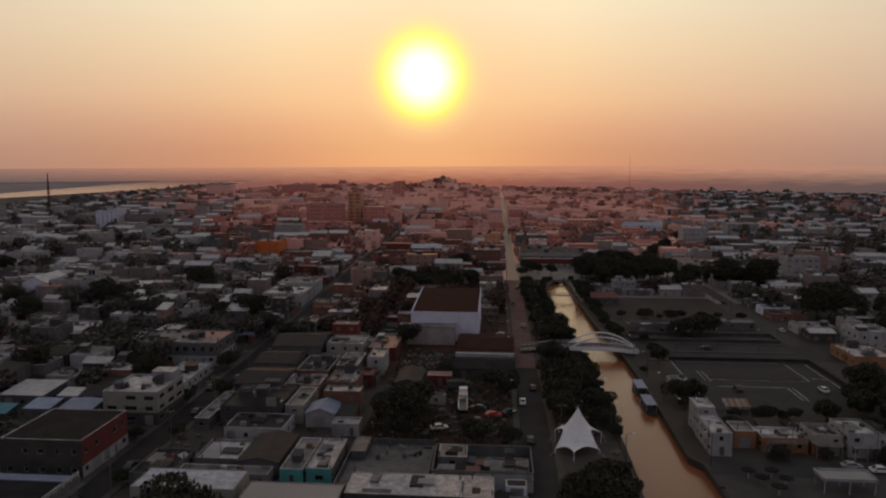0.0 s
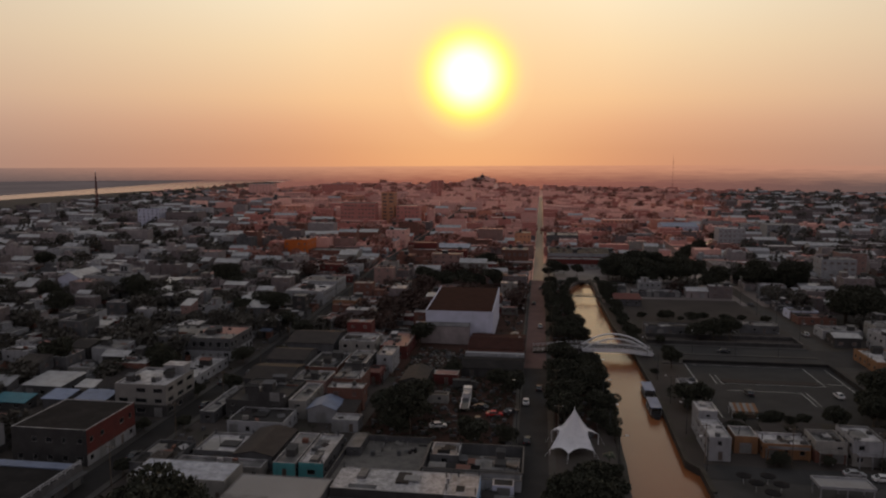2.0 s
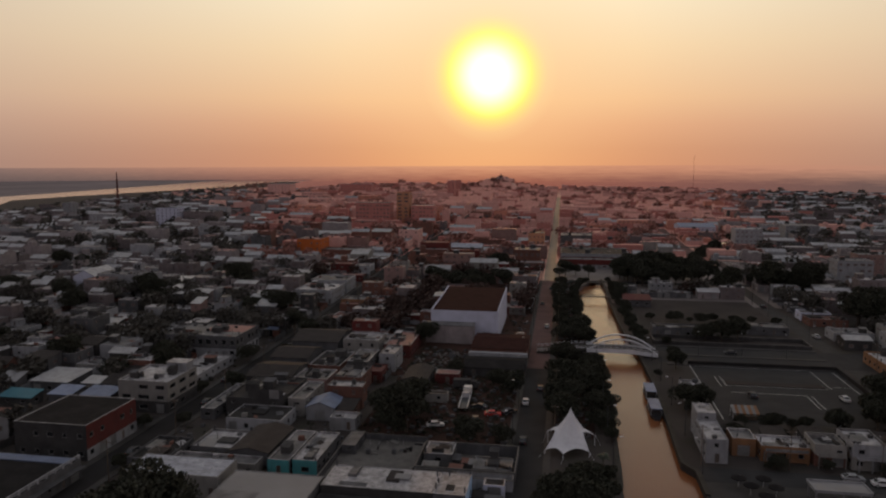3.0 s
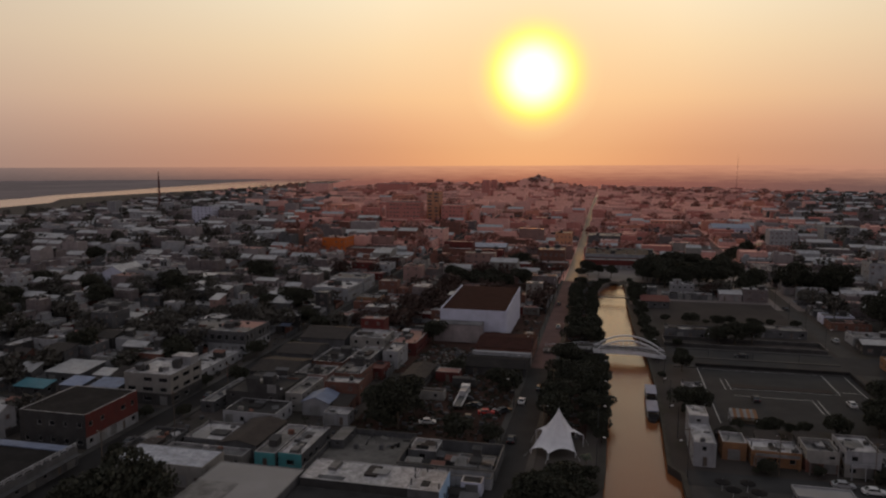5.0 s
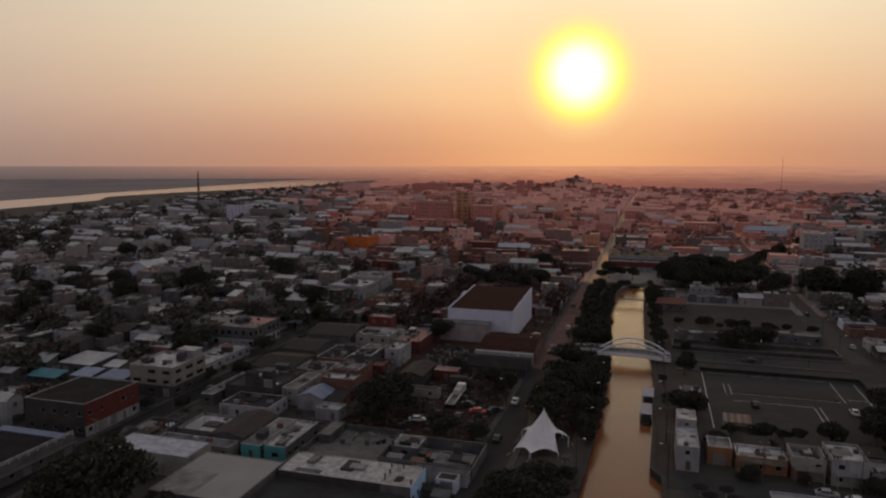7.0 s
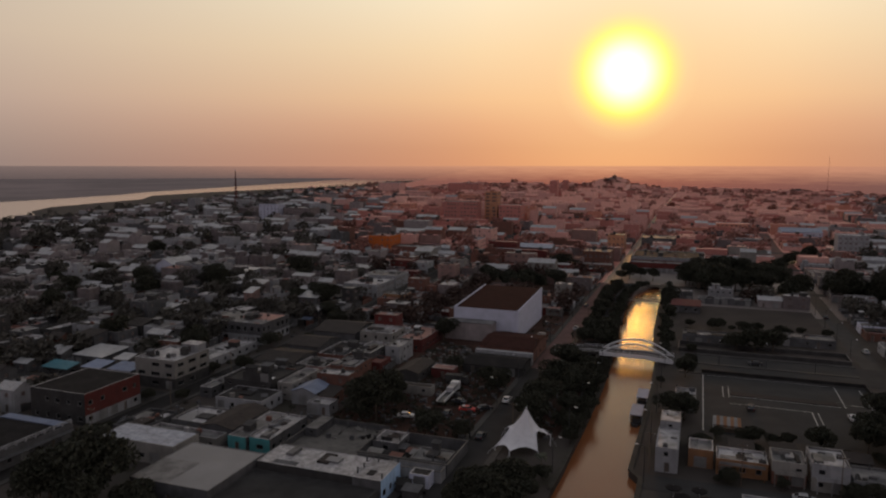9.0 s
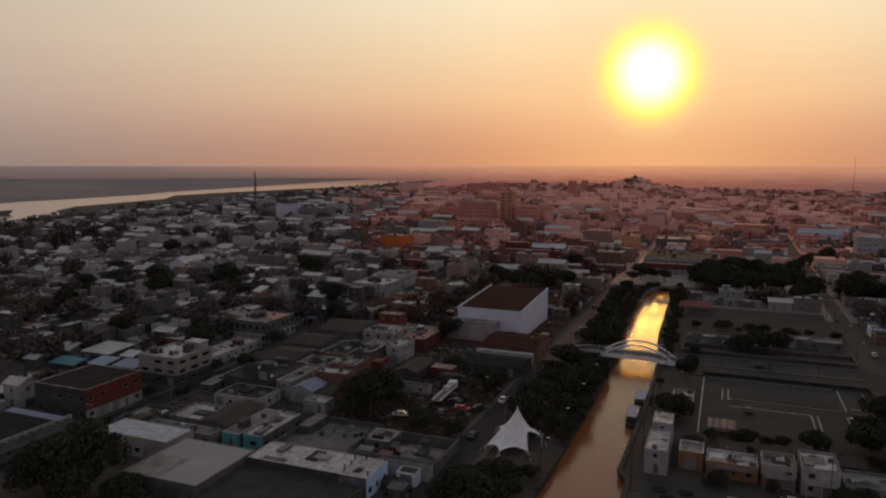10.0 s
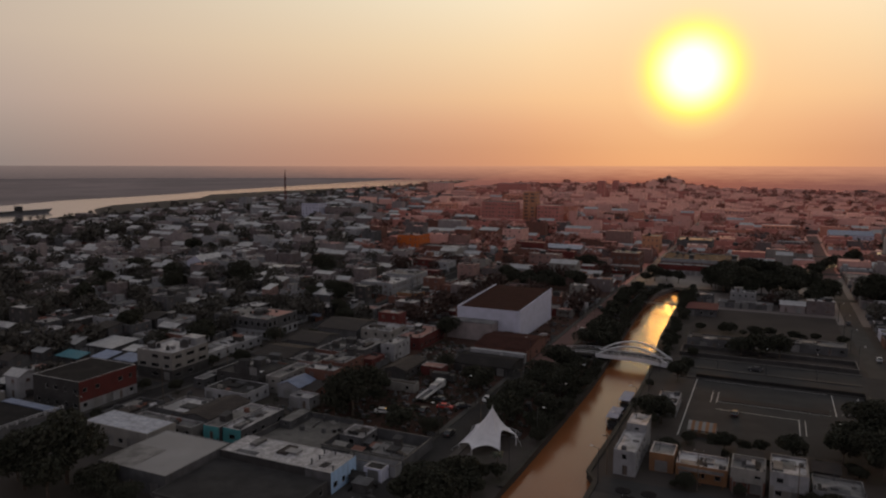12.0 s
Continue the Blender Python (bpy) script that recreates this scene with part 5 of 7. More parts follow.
balcony(OCHRE_HOUSE, 62.2, 71.0, 161.5, 4.0, 1.2, "ochre", "r_grey")
QUAY_SHRUBS = random.Random(91)
for i in range(26):
    x, y = QUAY_SHRUBS.uniform(55, 101), QUAY_SHRUBS.choice((QUAY_SHRUBS.uniform(171.5, 184), QUAY_SHRUBS.uniform(156.8, 158.6)))
    plant(TREES[QUAY_SHRUBS.choice((2, 3))], x, y, QUAY_SHRUBS.uniform(0.22, 0.5), QUAY_SHRUBS.uniform(0, 360), "small dark-green tree between quayside houses", "quayside trees")
for x, y, h in ((58.5, 172.5, 2.6), (67.0, 171.5, 2.4), (75.5, 171.2, 2.8), (90.0, 171.5, 2.5)):
    house(x - 2.4, x + 2.4, y, y + 4.2, 1.5 + h, "small dark outhouse with sheet roof behind a house", "dark", "r_rust", 1, sides="s", gap=2.2, pitched=("shed_s", 0.5), name="outhouse", category="shed")


def build_stall(x, y):
    """A market stall under a striped awning."""
    root = thing("market_stall", x, y, ground_z(x, y), "market stall under orange and cream striped awning", "stall")
    for i in range(8):
        s = Shape()
        a, b = -3.2 + 0.8 * i, -2.4 + 0.8 * i
        s.face([(a, -2.2, 2.0), (b, -2.2, 2.0), (b, 1.4, 3.0), (a, 1.4, 3.0)])
        s.face([(a, -2.2, 1.6), (b, -2.2, 1.6), (b, -2.2, 2.0), (a, -2.2, 2.0)])
        part("awning_stripe", s.mesh("awning_stripe", ["ochre" if i % 2 else "cream"]), root)
    for px in (-3.1, 3.1):
        for py, h in ((-2.1, 2.0), (1.3, 2.95)):
            s = Shape()
            s.tube((px, py, -0.2), (px, py, h), 0.05, 0.05, 6)
            part("post", s.mesh("post", ["steel"]), root)
    s = Shape()
    s.box(-2.9, 2.9, -1.5, -0.7, 0, 0.95)
    part("counter", s.mesh("counter", ["wood"]), root)


build_stall(64.5, 189.0)
house(51.8, 57.2, 199.0, 212.0, 4.2, "small white pavilion with flat roof", "white", "r_white", 1, sides="sew", gap=2.4, ww=1.4, patches=3)
sheet("car_park", "asphalt", 58.7, 103.4, 186, 237.4, 0.05, "wide dark asphalt car park with white lines", "car park")
sheet("road", "asphalt", 50, 300, 239.5, 260.5, 0.1, "wide grey avenue crossing the canal", "road")
sheet("median", "paving", 56, 104, 248.6, 250.4, 0.3, "raised concrete median of the avenue", "median", 0.3)
for a, b in ((237, 239.4), (260.6, 262.6)):
    sheet("pavement", "paving", 52, 105, a, b, 0.25, "grey concrete pavement beside the avenue", "pavement", 0.3)
sheet("road", "asphalt", 47.5, 106, 148.5, 156, 0.06, "quiet grey street along the houses", "road")
sheet("plaza_floor", "paving", 47.2, 106, 120, 148.2, 0.12, "pale paved square beside the canal", "plaza", 0.3)
for x0, x1, y0, y1 in ((59.0, 59.25, 187, 237), (60.5, 94.0, 236.6, 236.8), (66.0, 94.0, 221.3, 221.5), (66.0, 94.0, 217.2, 217.4), (95.0, 95.2, 217.2, 236.5), (66.0, 86.0, 210.4, 210.6), (86.0, 86.2, 199.0, 210.5), (87.4, 87.6, 199.0, 210.5),
                       (64.4, 64.6, 216.0, 226.0), (65.9, 66.1, 216.0, 226.0), (96.5, 101.5, 219.8, 220.0), (101.4, 101.6, 200.0, 236.0)):
    sheet("painted_line", "line", x0, x1, y0, y1, 0.07, "white painted car park line", "road marking")
for x0, x1, y0, y1 in ((58.7, 103.6, 238.0, 238.5), (103.4, 103.9, 196.0, 237.9)):
    s = Shape()
    s.box(x0, x1, y0, y1, 1.0, 2.7)
    s.box(x0 - 0.08, x1 + 0.08, y0 - 0.08, y1 + 0.08, 2.702, 2.8)
    single("boundary_wall", s, ["r_dark"], "low black wall round the car park", "wall")
for x0, x1, y0, y1 in ((66.5, 93.5, 217.6, 221.1),):
    sheet("traffic_island", "field", x0, x1, y0, y1, 0.22, "dark planted island between parking rows", "traffic island", 0.25)
TAKEN += [(-66, -24, 90, 124), (-79, -60, 90, 124), (47, 106, 100, 262.6), (105, 115, 100, 262)]
house(52, 74, 276, 283, 5.2, "long low grey building behind the avenue", "grey", "r_grey", 1, sides="sew", gap=3.4, patches=3)
house(78, 103, 285, 293, 4.6, "long low grey building with dark openings", "grey", "r_grey", 1, sides="sew", gap=3.2, patches=3)
yard_wall(51, 104.5, 264, 274.5, 1.3, "dark", "long grey wall along the avenue")
sheet("field", "field", 50, 104, 306, 352, 0.06, "dark trampled field", "field")
TAKEN.append((44, 105, 262, 354))
house(44.8, 54.5, 362, 371, 6.0, "two-storey pale house beside the canal", "grey", "r_white", 2, sides="sew", gap=2.4, patches=3)
house(61.5, 72.5, 369, 377, 7.0, "two-storey white house with roof hut", "white", "r_white", 2, sides="sew", gap=2.6, ww=1.0, patches=3)
roof_hut(63, 66.5, 371.5, 375, 6.5, 2.0, "white")
house(57, 80, 358, 366, 3.8, "low shed with long pale roof", "grey", "r_grey", 1, sides="sw", patches=3)
house(46, 58, 333, 344, 4.6, "low stall with red sheet roof", "grey", "red", 1, sides="sw", pitched=("shed_s", 0.8))
house(128, 140, 257, 270, 8.2, "two-storey white house with wide flat roof", "white", "r_white", 2, sides="sew", gap=3.2, parapet=0.8, patches=3)
house(116, 129, 234, 251, 5.2, "low orange house with white flat roof", "ochre", "r_white", 1, sides="sew", gap=3.2, patches=3)
house(116, 130.5, 303.5, 313, 4.6, "low red-brown house with flat roof", "brick", "r_red", 1, sides="sw", gap=3.2, patches=3)
TAKEN.append((131, 152, 300, 326))
house(116.5, 130.4, 279, 288, 4.8, "low white house with dark windows", "white", "r_grey", 1, sides="sew", gap=3.2, patches=3)
house(184, 198, 440, 452, 15.0, "pink four-storey block of flats", "pink", "r_grey", 4, sides="sw", gap=3.0, ww=1.6, near=False, name="apartment_building", category="building")
house(163, 181, 411, 423, 15.0, "four-storey white block of flats with window bands", "white", "r_grey", 4, sides="sw", gap=3.0, ww=2.0, near=False, name="apartment_building", category="building")
house(120.5, 132.5, 370.5, 378, 6.4, "two-storey white house among trees", "white", "r_white", 2, sides="sew", gap=2.8, near=False)


# ---------------------------------------------------------------- bridge over the canal
def build_bridge():
    y = 247.0
    root = thing("arch_bridge", 30, y, 0, "pale steel arch bridge over the canal", "bridge")
    deck = Shape()
    n = 24
    xs = [-20 + 40 * i / n for i in range(n + 1)]
    zf = lambda x: 2.2 + 1.5 * sm(-20, -6, x) * (1 - 0.55 * sm(10, 20, x))
    for a, b in zip(xs, xs[1:]):
        za, zb = zf(a), zf(b)
        deck.face([(a, -3.4, za), (b, -3.4, zb), (b, 3.4, zb), (a, 3.4, za)])
        deck.face([(a, -3.4, za - 0.7), (b, -3.4, zb - 0.7), (b, -3.4, zb), (a, -3.4, za)])
        deck.face([(b, 3.4, zb - 0.7), (a, 3.4, za - 0.7), (a, 3.4, za), (b, 3.4, zb)])
        deck.face([(a, 3.4, za - 0.7), (b, 3.4, zb - 0.7), (b, -3.4, zb - 0.7), (a, -3.4, za - 0.7)])
    part("deck", deck.mesh("deck", ["paving"]), root, label="grey concrete deck")
    for x in (-18.5, -12, -4.2, 15.6):
        s = Shape()
        s.box(x - 0.4, x + 0.4, -3.0, 3.0, -1.5, zf(x) - 0.702)
        part("pier", s.mesh("pier", ["quay"]), root)
    for side in (-3.55, 3.55):
        arch = Shape()
        pts = []
        for i in range(25):
            t = i / 24
            x = -3.4 + 23.4 * t
            pts.append((x, side, 2.6 + 0.7 * (1 - t) + 4.6 * 4 * t * (1 - t)))
        arch.pipe(pts, [0.26] * len(pts), 8)
        part("arch", arch.mesh("arch", ["steel"], True), root, label="curved white steel tube")
        for i in range(2, 23, 2):
            s = Shape()
            x, yy, z = pts[i]
            s.tube((x, yy, zf(x) - 0.2), (x, yy, z), 0.05, 0.05, 5)
            part("hanger", s.mesh("hanger", ["steel"]), root)
        s = Shape()
        for a, b in zip(xs, xs[1:]):
            for h in (0.55, 1.05):
                s.tube((a, side * 0.95, zf(a) + h), (b, side * 0.95, zf(b) + h), 0.05, 0.05, 5, cap=False)
            s.tube((a, side * 0.95, zf(a)), (a, side * 0.95, zf(a) + 1.08), 0.05, 0.05, 5)
        part("railing", s.mesh("railing", ["steel"]), root)
        s = Shape()
        for a, b in zip(xs[10:], xs[11:]):
            s.face([(a, side, zf(a) - 0.9), (b, side, zf(b) - 0.9), (b, side, zf(b) + 0.35), (a, side, zf(a) + 0.35)] if side < 0 else [(b, side, zf(b) - 0.9), (a, side, zf(a) - 0.9), (a, side, zf(a) + 0.35), (b, side, zf(b) + 0.35)])
            s.face([(a, side, zf(a) + 0.35), (b, side, zf(b) + 0.35), (b, side * 0.96, zf(b) + 0.35), (a, side * 0.96, zf(a) + 0.35)])
        part("side_girder", s.mesh("side_girder", ["steel"]), root, label="pale painted side girder")


build_bridge()


def build_footbridge():
    root = thing("footbridge", 32.5, 350.5, 0, "slim dark footbridge across the canal", "bridge")
    s = Shape()
    s.box(-8.5, 8.5, -1.0, 1.0, 2.2, 2.5)
    part("deck", s.mesh("deck", ["quay"]), root)
    for y in (-1.0, 1.0):
        s = Shape()
        s.box(-8.5, 8.5, y - 0.04, y + 0.04, 3.4, 3.5)
        for i in range(10):
            s.box(-8.4 + 1.85 * i, -8.3 + 1.85 * i, y - 0.04, y + 0.04, 2.5, 3.4)
        part("railing", s.mesh("railing", ["darksteel"]), root)
    for x in (-8.2, 8.2):
        s = Shape()
        s.box(x - 0.5, x + 0.5, -1.0, 1.0, -1, 2.198)
        part("pier", s.mesh("pier", ["quay"]), root)


build_footbridge()


# ---------------------------------------------------------------- tent beside the canal
def build_tent():
    ox, oy, oz = 20.4, 163.1, ground_z(20, 160)
    root = thing("tent", ox, oy, oz, "white star-shaped event tent with one high peak", "tent")
    # corner masts: the flanks are held high, the front is pegged low
    corners = [(5.6, 0.9, 2.6), (3.6, 6.4, 1.6), (-3.6, 6.4, 1.6), (-5.1, 0.5, 3.1), (-5.6, -6.4, 1.2), (-1.6, -8.6, 1.4), (4.2, -6.0, 1.2)]
    sag = [0.72, 0.75, 0.72, 0.66, 0.90, 0.88, 0.60]
    lift = [1.6, 1.4, 1.6, 2.4, 0.8, 0.9, 2.7]
    polar = [(math.atan2(y, x), math.hypot(x, y), z) for x, y, z in corners]
    n, rings = 12, 18
    rim = []
    for k, (x0, y0, z0) in enumerate(corners):
        x1, y1, z1 = corners[(k + 1) % len(corners)]
        for i in range(n):
            t = i / n
            bow = 4 * t * (1 - t)
            f = 1 - (1 - sag[k]) * bow
            rim.append(((x0 + (x1 - x0) * t) * f, (y0 + (y1 - y0) * t) * f, (z0 + (z1 - z0) * t) + lift[k] * bow * 0.75, bow))
    s = Shape()
    rows = []
    for k in range(rings + 1):
        q = k / rings
        rows.append([(x * q, y * q, z + (8.8 - z) * (1 - q) ** (1.75 - 0.15 * bow) - 0.35 * bow * math.sin(math.pi * q)) if k else (0, 0, 8.8) for x, y, z, bow in rim])
    for k, (ra, rb) in enumerate(zip(rows, rows[1:])):
        for i in range(len(rim)):
            j = (i + 1) % len(rim)
            s.face([ra[i], rb[i], rb[j], ra[j]] if k else [ra[i], rb[i], rb[j]])
    part("canopy", s.mesh("canopy", ["fabric"], True), root, label="white stretched fabric canopy")
    s = Shape()
    s.tube((0, 0, -0.2), (0, 0, 9.1), 0.12, 0.1, 10)
    part("mast", s.mesh("mast", ["steel"]), root)
    for x, y, z in corners:
        s = Shape()
        s.tube((x, y, -0.2), (x, y, z + 0.05), 0.07, 0.07, 8)
        part("pole", s.mesh("pole", ["steel"]), root)
        s = Shape()
        s.tube((x, y, z), (x * 1.25, y * 1.25, 0), 0.025, 0.025, 5)
        part("guy_rope", s.mesh("guy_rope", ["steel"]), root)
    TAKEN.append((11, 30, 120, 175))


build_tent()


# ---------------------------------------------------------------- boats on the canal
def build_boat(x, y, length, w, label):
    root = thing("boat", x, y, 0, label, "boat", "boats moored at the quay")
    s = Shape()
    n = 10
    prof = []
    for i in range(n + 1):
        t = i / n
        half = w / 2 * min(1.0, 0.45 + 2.2 * t, 0.55 + 2.2 * (1 - t))
        prof.append((half, -length / 2 + length * t))
    for (wa, ya), (wb, yb) in zip(prof, prof[1:]):
        s.face([(wa * 0.8, ya, -0.3), (wb * 0.8, yb, -0.3), (wb, yb, 0.7), (wa, ya, 0.7)])
        s.face([(-wb * 0.8, yb, -0.3), (-wa * 0.8, ya, -0.3), (-wa, ya, 0.7), (-wb, yb, 0.7)])
        s.face([(-wa, ya, 0.6), (wa, ya, 0.6), (wb, yb, 0.6), (-wb, yb, 0.6)])
    for wd, yy in (prof[0], prof[-1]):
        s.face([(-wd * 0.8, yy, -0.3), (wd * 0.8, yy, -0.3), (wd, yy, 0.7), (-wd, yy, 0.7)])
    part("hull", s.mesh("hull", ["darksteel"]), root)
    s = Shape()
    s.box(-w * 0.36, w * 0.36, -length * 0.3, length * 0.28, 0.602, 1.5)
    part("cabin", s.mesh("cabin", ["dark"]), root)
    s = Shape()
    s.box(-w * 0.46, w * 0.46, -length * 0.36, length * 0.34, 2.5, 2.62)
    part("canopy", s.mesh("canopy", ["r_blue"]), root, label="pale blue flat boat canopy")
    for i in range(6):
        s = Shape()
        px, py = (w * 0.42 if i % 2 else -w * 0.42), -length * 0.33 + length * 0.32 * (i // 2)
        s.tube((px, py, 0.6), (px, py, 2.498), 0.05, 0.05, 6)
        part("post", s.mesh("post", ["steel"]), root)


build_boat(42.9, 193.5, 12.5, 3.2, "long flat passenger boat with pale blue canopy")
build_boat(43.3, 208.0, 12.0, 3.2, "moored passenger boat with pale canopy")


# ---------------------------------------------------------------- paved square beside the canal
def build_parasol(x, y, turn):
    root = thing("parasol", x, y, ground_z(x, y) + 0.12, "dark brown parasol standing on the paved square", "parasol", "parasols on the square", rz=turn)
    s = Shape()
    rim = [(1.55 * math.cos(i * math.pi / 4), 1.55 * math.sin(i * math.pi / 4), 2.05) for i in range(8)]
    for a, b in zip(rim, rim[1:] + rim[:1]):
        s.face([(0, 0, 2.6), a, b])
        s.face([a, (a[0], a[1], 1.85), (b[0], b[1], 1.85), b])
    part("canopy", s.mesh("canopy", ["r_black"]), root)
    s = Shape()
    s.tube((0, 0, 0), (0, 0, 2.62), 0.03, 0.03, 6)
    part("pole", s.mesh("pole", ["steel"]), root)
    s = Shape()
    s.tube((0, 0, 0), (0, 0, 0.1), 0.3, 0.28, 10)
    part("base", s.mesh("base", ["quay"]), root)


for i, (x, y) in enumerate(((53.6, 146.8), (58.4, 147.2), (55.2, 143.6), (59.8, 143.4), (57.0, 139.4))):
    build_parasol(x, y, 17 * i)


def build_canopy_roof():
    root = thing("canopy", 71, 143, ground_z(71, 143) + 0.12, "flat grey canopy with white edge beside the square", "canopy")
    s = Shape()
    s.box(-5, 5, -2.4, 2.2, 2.9, 3.1)
    part("roof", s.mesh("roof", ["r_pale"]), root)
    for a in ((-5.2, 5.2, 2.2, 2.5), (-5.2, -5.0, -2.6, 2.2), (5.0, 5.2, -2.6, 2.2), (-5.2, 5.2, -2.6, -2.4)):
        s = Shape()
        s.box(*a, 2.8, 3.35)
        part("fascia", s.mesh("fascia", ["white"]), root, label="white painted edge board")
    for x in (-4.8, 0, 4.8):
        for y in (-2.2, 2.0):
            s = Shape()
            s.box(x - 0.1, x + 0.1, y - 0.1, y + 0.1, -0.2, 2.895)
            part("post", s.mesh("post", ["white"]), root)


build_canopy_roof()


# ---------------------------------------------------------------- vehicles
def make_car(paint, label, kind="car"):
    root = thing("car" if kind == "car" else "pickup_truck", 0, 0, 0, label, "car")
    s = Shape()
    if kind == "car":
        side = [(-2.1, 0.35), (2.1, 0.35), (2.15, 0.75), (1.2, 0.9), (0.55, 1.4), (-1.0, 1.42), (-1.75, 0.95), (-2.12, 0.85)]
        glass = [(1.1, 0.93), (0.55, 1.36), (-0.95, 1.38), (-1.6, 0.97)]
    else:
        side = [(-2.6, 0.45), (2.5, 0.45), (2.5, 0.95), (1.5, 1.05), (0.9, 1.65), (-0.4, 1.68), (-0.5, 1.0), (-2.6, 1.0)]
        glass = [(1.4, 1.08), (0.9, 1.6), (-0.35, 1.62), (-0.42, 1.08)]
    w = 0.82
    top = lambda z: w * (1.0 if z < 1.0 else 0.84)
    for (xa, za), (xb, zb) in zip(side, side[1:] + side[:1]):
        s.face([(xa, -top(za), za), (xa, top(za), za), (xb, top(zb), zb), (xb, -top(zb), zb)])
    s.face([(x, -top(z), z) for x, z in side])
    s.face([(x, top(z), z) for x, z in reversed(side)])
    part("body", s.mesh("body", [paint]), root)
    for sg in (-1, 1):
        g = Shape()
        g.face([(x, sg * (top(z) + 0.012), z) for x, z in (glass if sg < 0 else glass[::-1])][::-1])
        part("side_window", g.mesh("side_window", ["glass"]), root)
    for (xa, za), (xb, zb), nm in ((side[3], side[4], "windscreen"), (side[5], side[6], "rear_window")):
        g = Shape()
        dx = 0.02 if nm == "windscreen" else -0.02
        pa, pb = (xa + dx, za + 0.02), (xb + dx, zb + 0.0)
        q = [(pa[0], -0.62, pa[1]), (pa[0], 0.62, pa[1]), (pb[0], 0.58, pb[1]), (pb[0], -0.58, pb[1])]
        g.face(q)
        part(nm, g.mesh(nm, ["glass"]), root)
    for x in (side[0][0] * 0.65, side[1][0] * 0.65):
        for y in (-0.78, 0.78):
            t = Shape()
            t.tube((x, y - 0.1, 0.31), (x, y + 0.1, 0.31), 0.31, 0.31, 14)
            t.face([t.v[i] for i in range(14)])
            wh = part("wheel", t.mesh("wheel", ["tyre"]), root)
            r = Shape()
            yy = y + 0.105 * (1 if y > 0 else -1)
            r.face([(x + 0.18 * math.cos(k * 0.785), yy, 0.31 + 0.18 * math.sin(k * 0.785)) for k in range(8)])
            part("rim", r.mesh("rim", ["car_silver"]), wh)
    for y in (-0.6, 0.6):
        s = Shape()
        s.box(side[0][0] - 0.04, side[0][0] + 0.02, y - 0.15, y + 0.15, 0.68, 0.82)
        part("tail_light", s.mesh("tail_light", ["lamp_red"]), root)
    return root


CARS = {"white": make_car("car_white", "white saloon car parked outdoors"), "red": make_car("car_red", "red saloon car parked outdoors"), "silver": make_car("car_silver", "silver saloon car on the street"),
        "dark": make_car("car_dark", "dark saloon car parked outdoors"), "pickup": make_car("car_white", "white pickup truck in a dirt yard", "pickup")}
CAR_USED = set()


def park(kind, x, y, rz=90.0):
    m = pose(x, y, ground_z(x, y) + 0.1, 0, 0, rz)
    if kind in CAR_USED:
        copy_thing(CARS[kind], m)
    else:
        CAR_USED.add(kind)
        CARS[kind].matrix_basis = m


for kind, x, y, rz in (('red', 0.9, 179.6, 10), ('dark', -3.0, 184.5, 160), ('dark', -3.0, 175.0, 95), ('dark', 5.0, 182.0, 40), ('dark', 9.6, 163.0, 90), ('white', 8.8, 190.5, 90), ('dark', 9.4, 330.0, 90),):
    park(kind, x, y, rz)
for kind, x, y, rz in (('pickup', -25.5, 181.0, 75), ('white', -12.3, 169.6, 20),):
    park(kind, x, y, rz)
for kind, x, y, rz in (('dark', 12.3, 203.0, 90), ('silver', 12.4, 283.0, 90),):
    park(kind, x, y, rz)
for kind, x, y, rz in (('dark', 12.4, 371.0, 90), ('dark', 75, 253.5, 180), ('white', 82.5, 152, 0), ('silver', 77.5, 153.8, 0), ('dark', 90, 151.2, 0), ('dark', 107.9, 341, 90), ('dark', 71, 207, 90), ('white', 95, 207.5, 90),):
    park(kind, x, y, rz)
for kind, x, y, rz in (('dark', -76.0, 176, 90), ('dark', -80.2, 196, 90), ('dark', -76, 142, 90), ('dark', -75.9, 206, 90), ('dark', -76, 236, 90),):
    park(kind, x, y, rz)
for kind, x, y, rz in (('silver', 112, 283, 90),):
    park(kind, x, y, rz)


rng = random.Random(44)
YARD_THINGS = [(-24, -9, 186, 193), (-21, -2, 193, 208), (-27, -20, 197, 211), (-14, 6, 170, 189)]


def free_spot(x, y):
    return not any(a - 2 < x < b + 2 and c - 2 < y < d + 2 for a, b, c, d in YARD_THINGS)


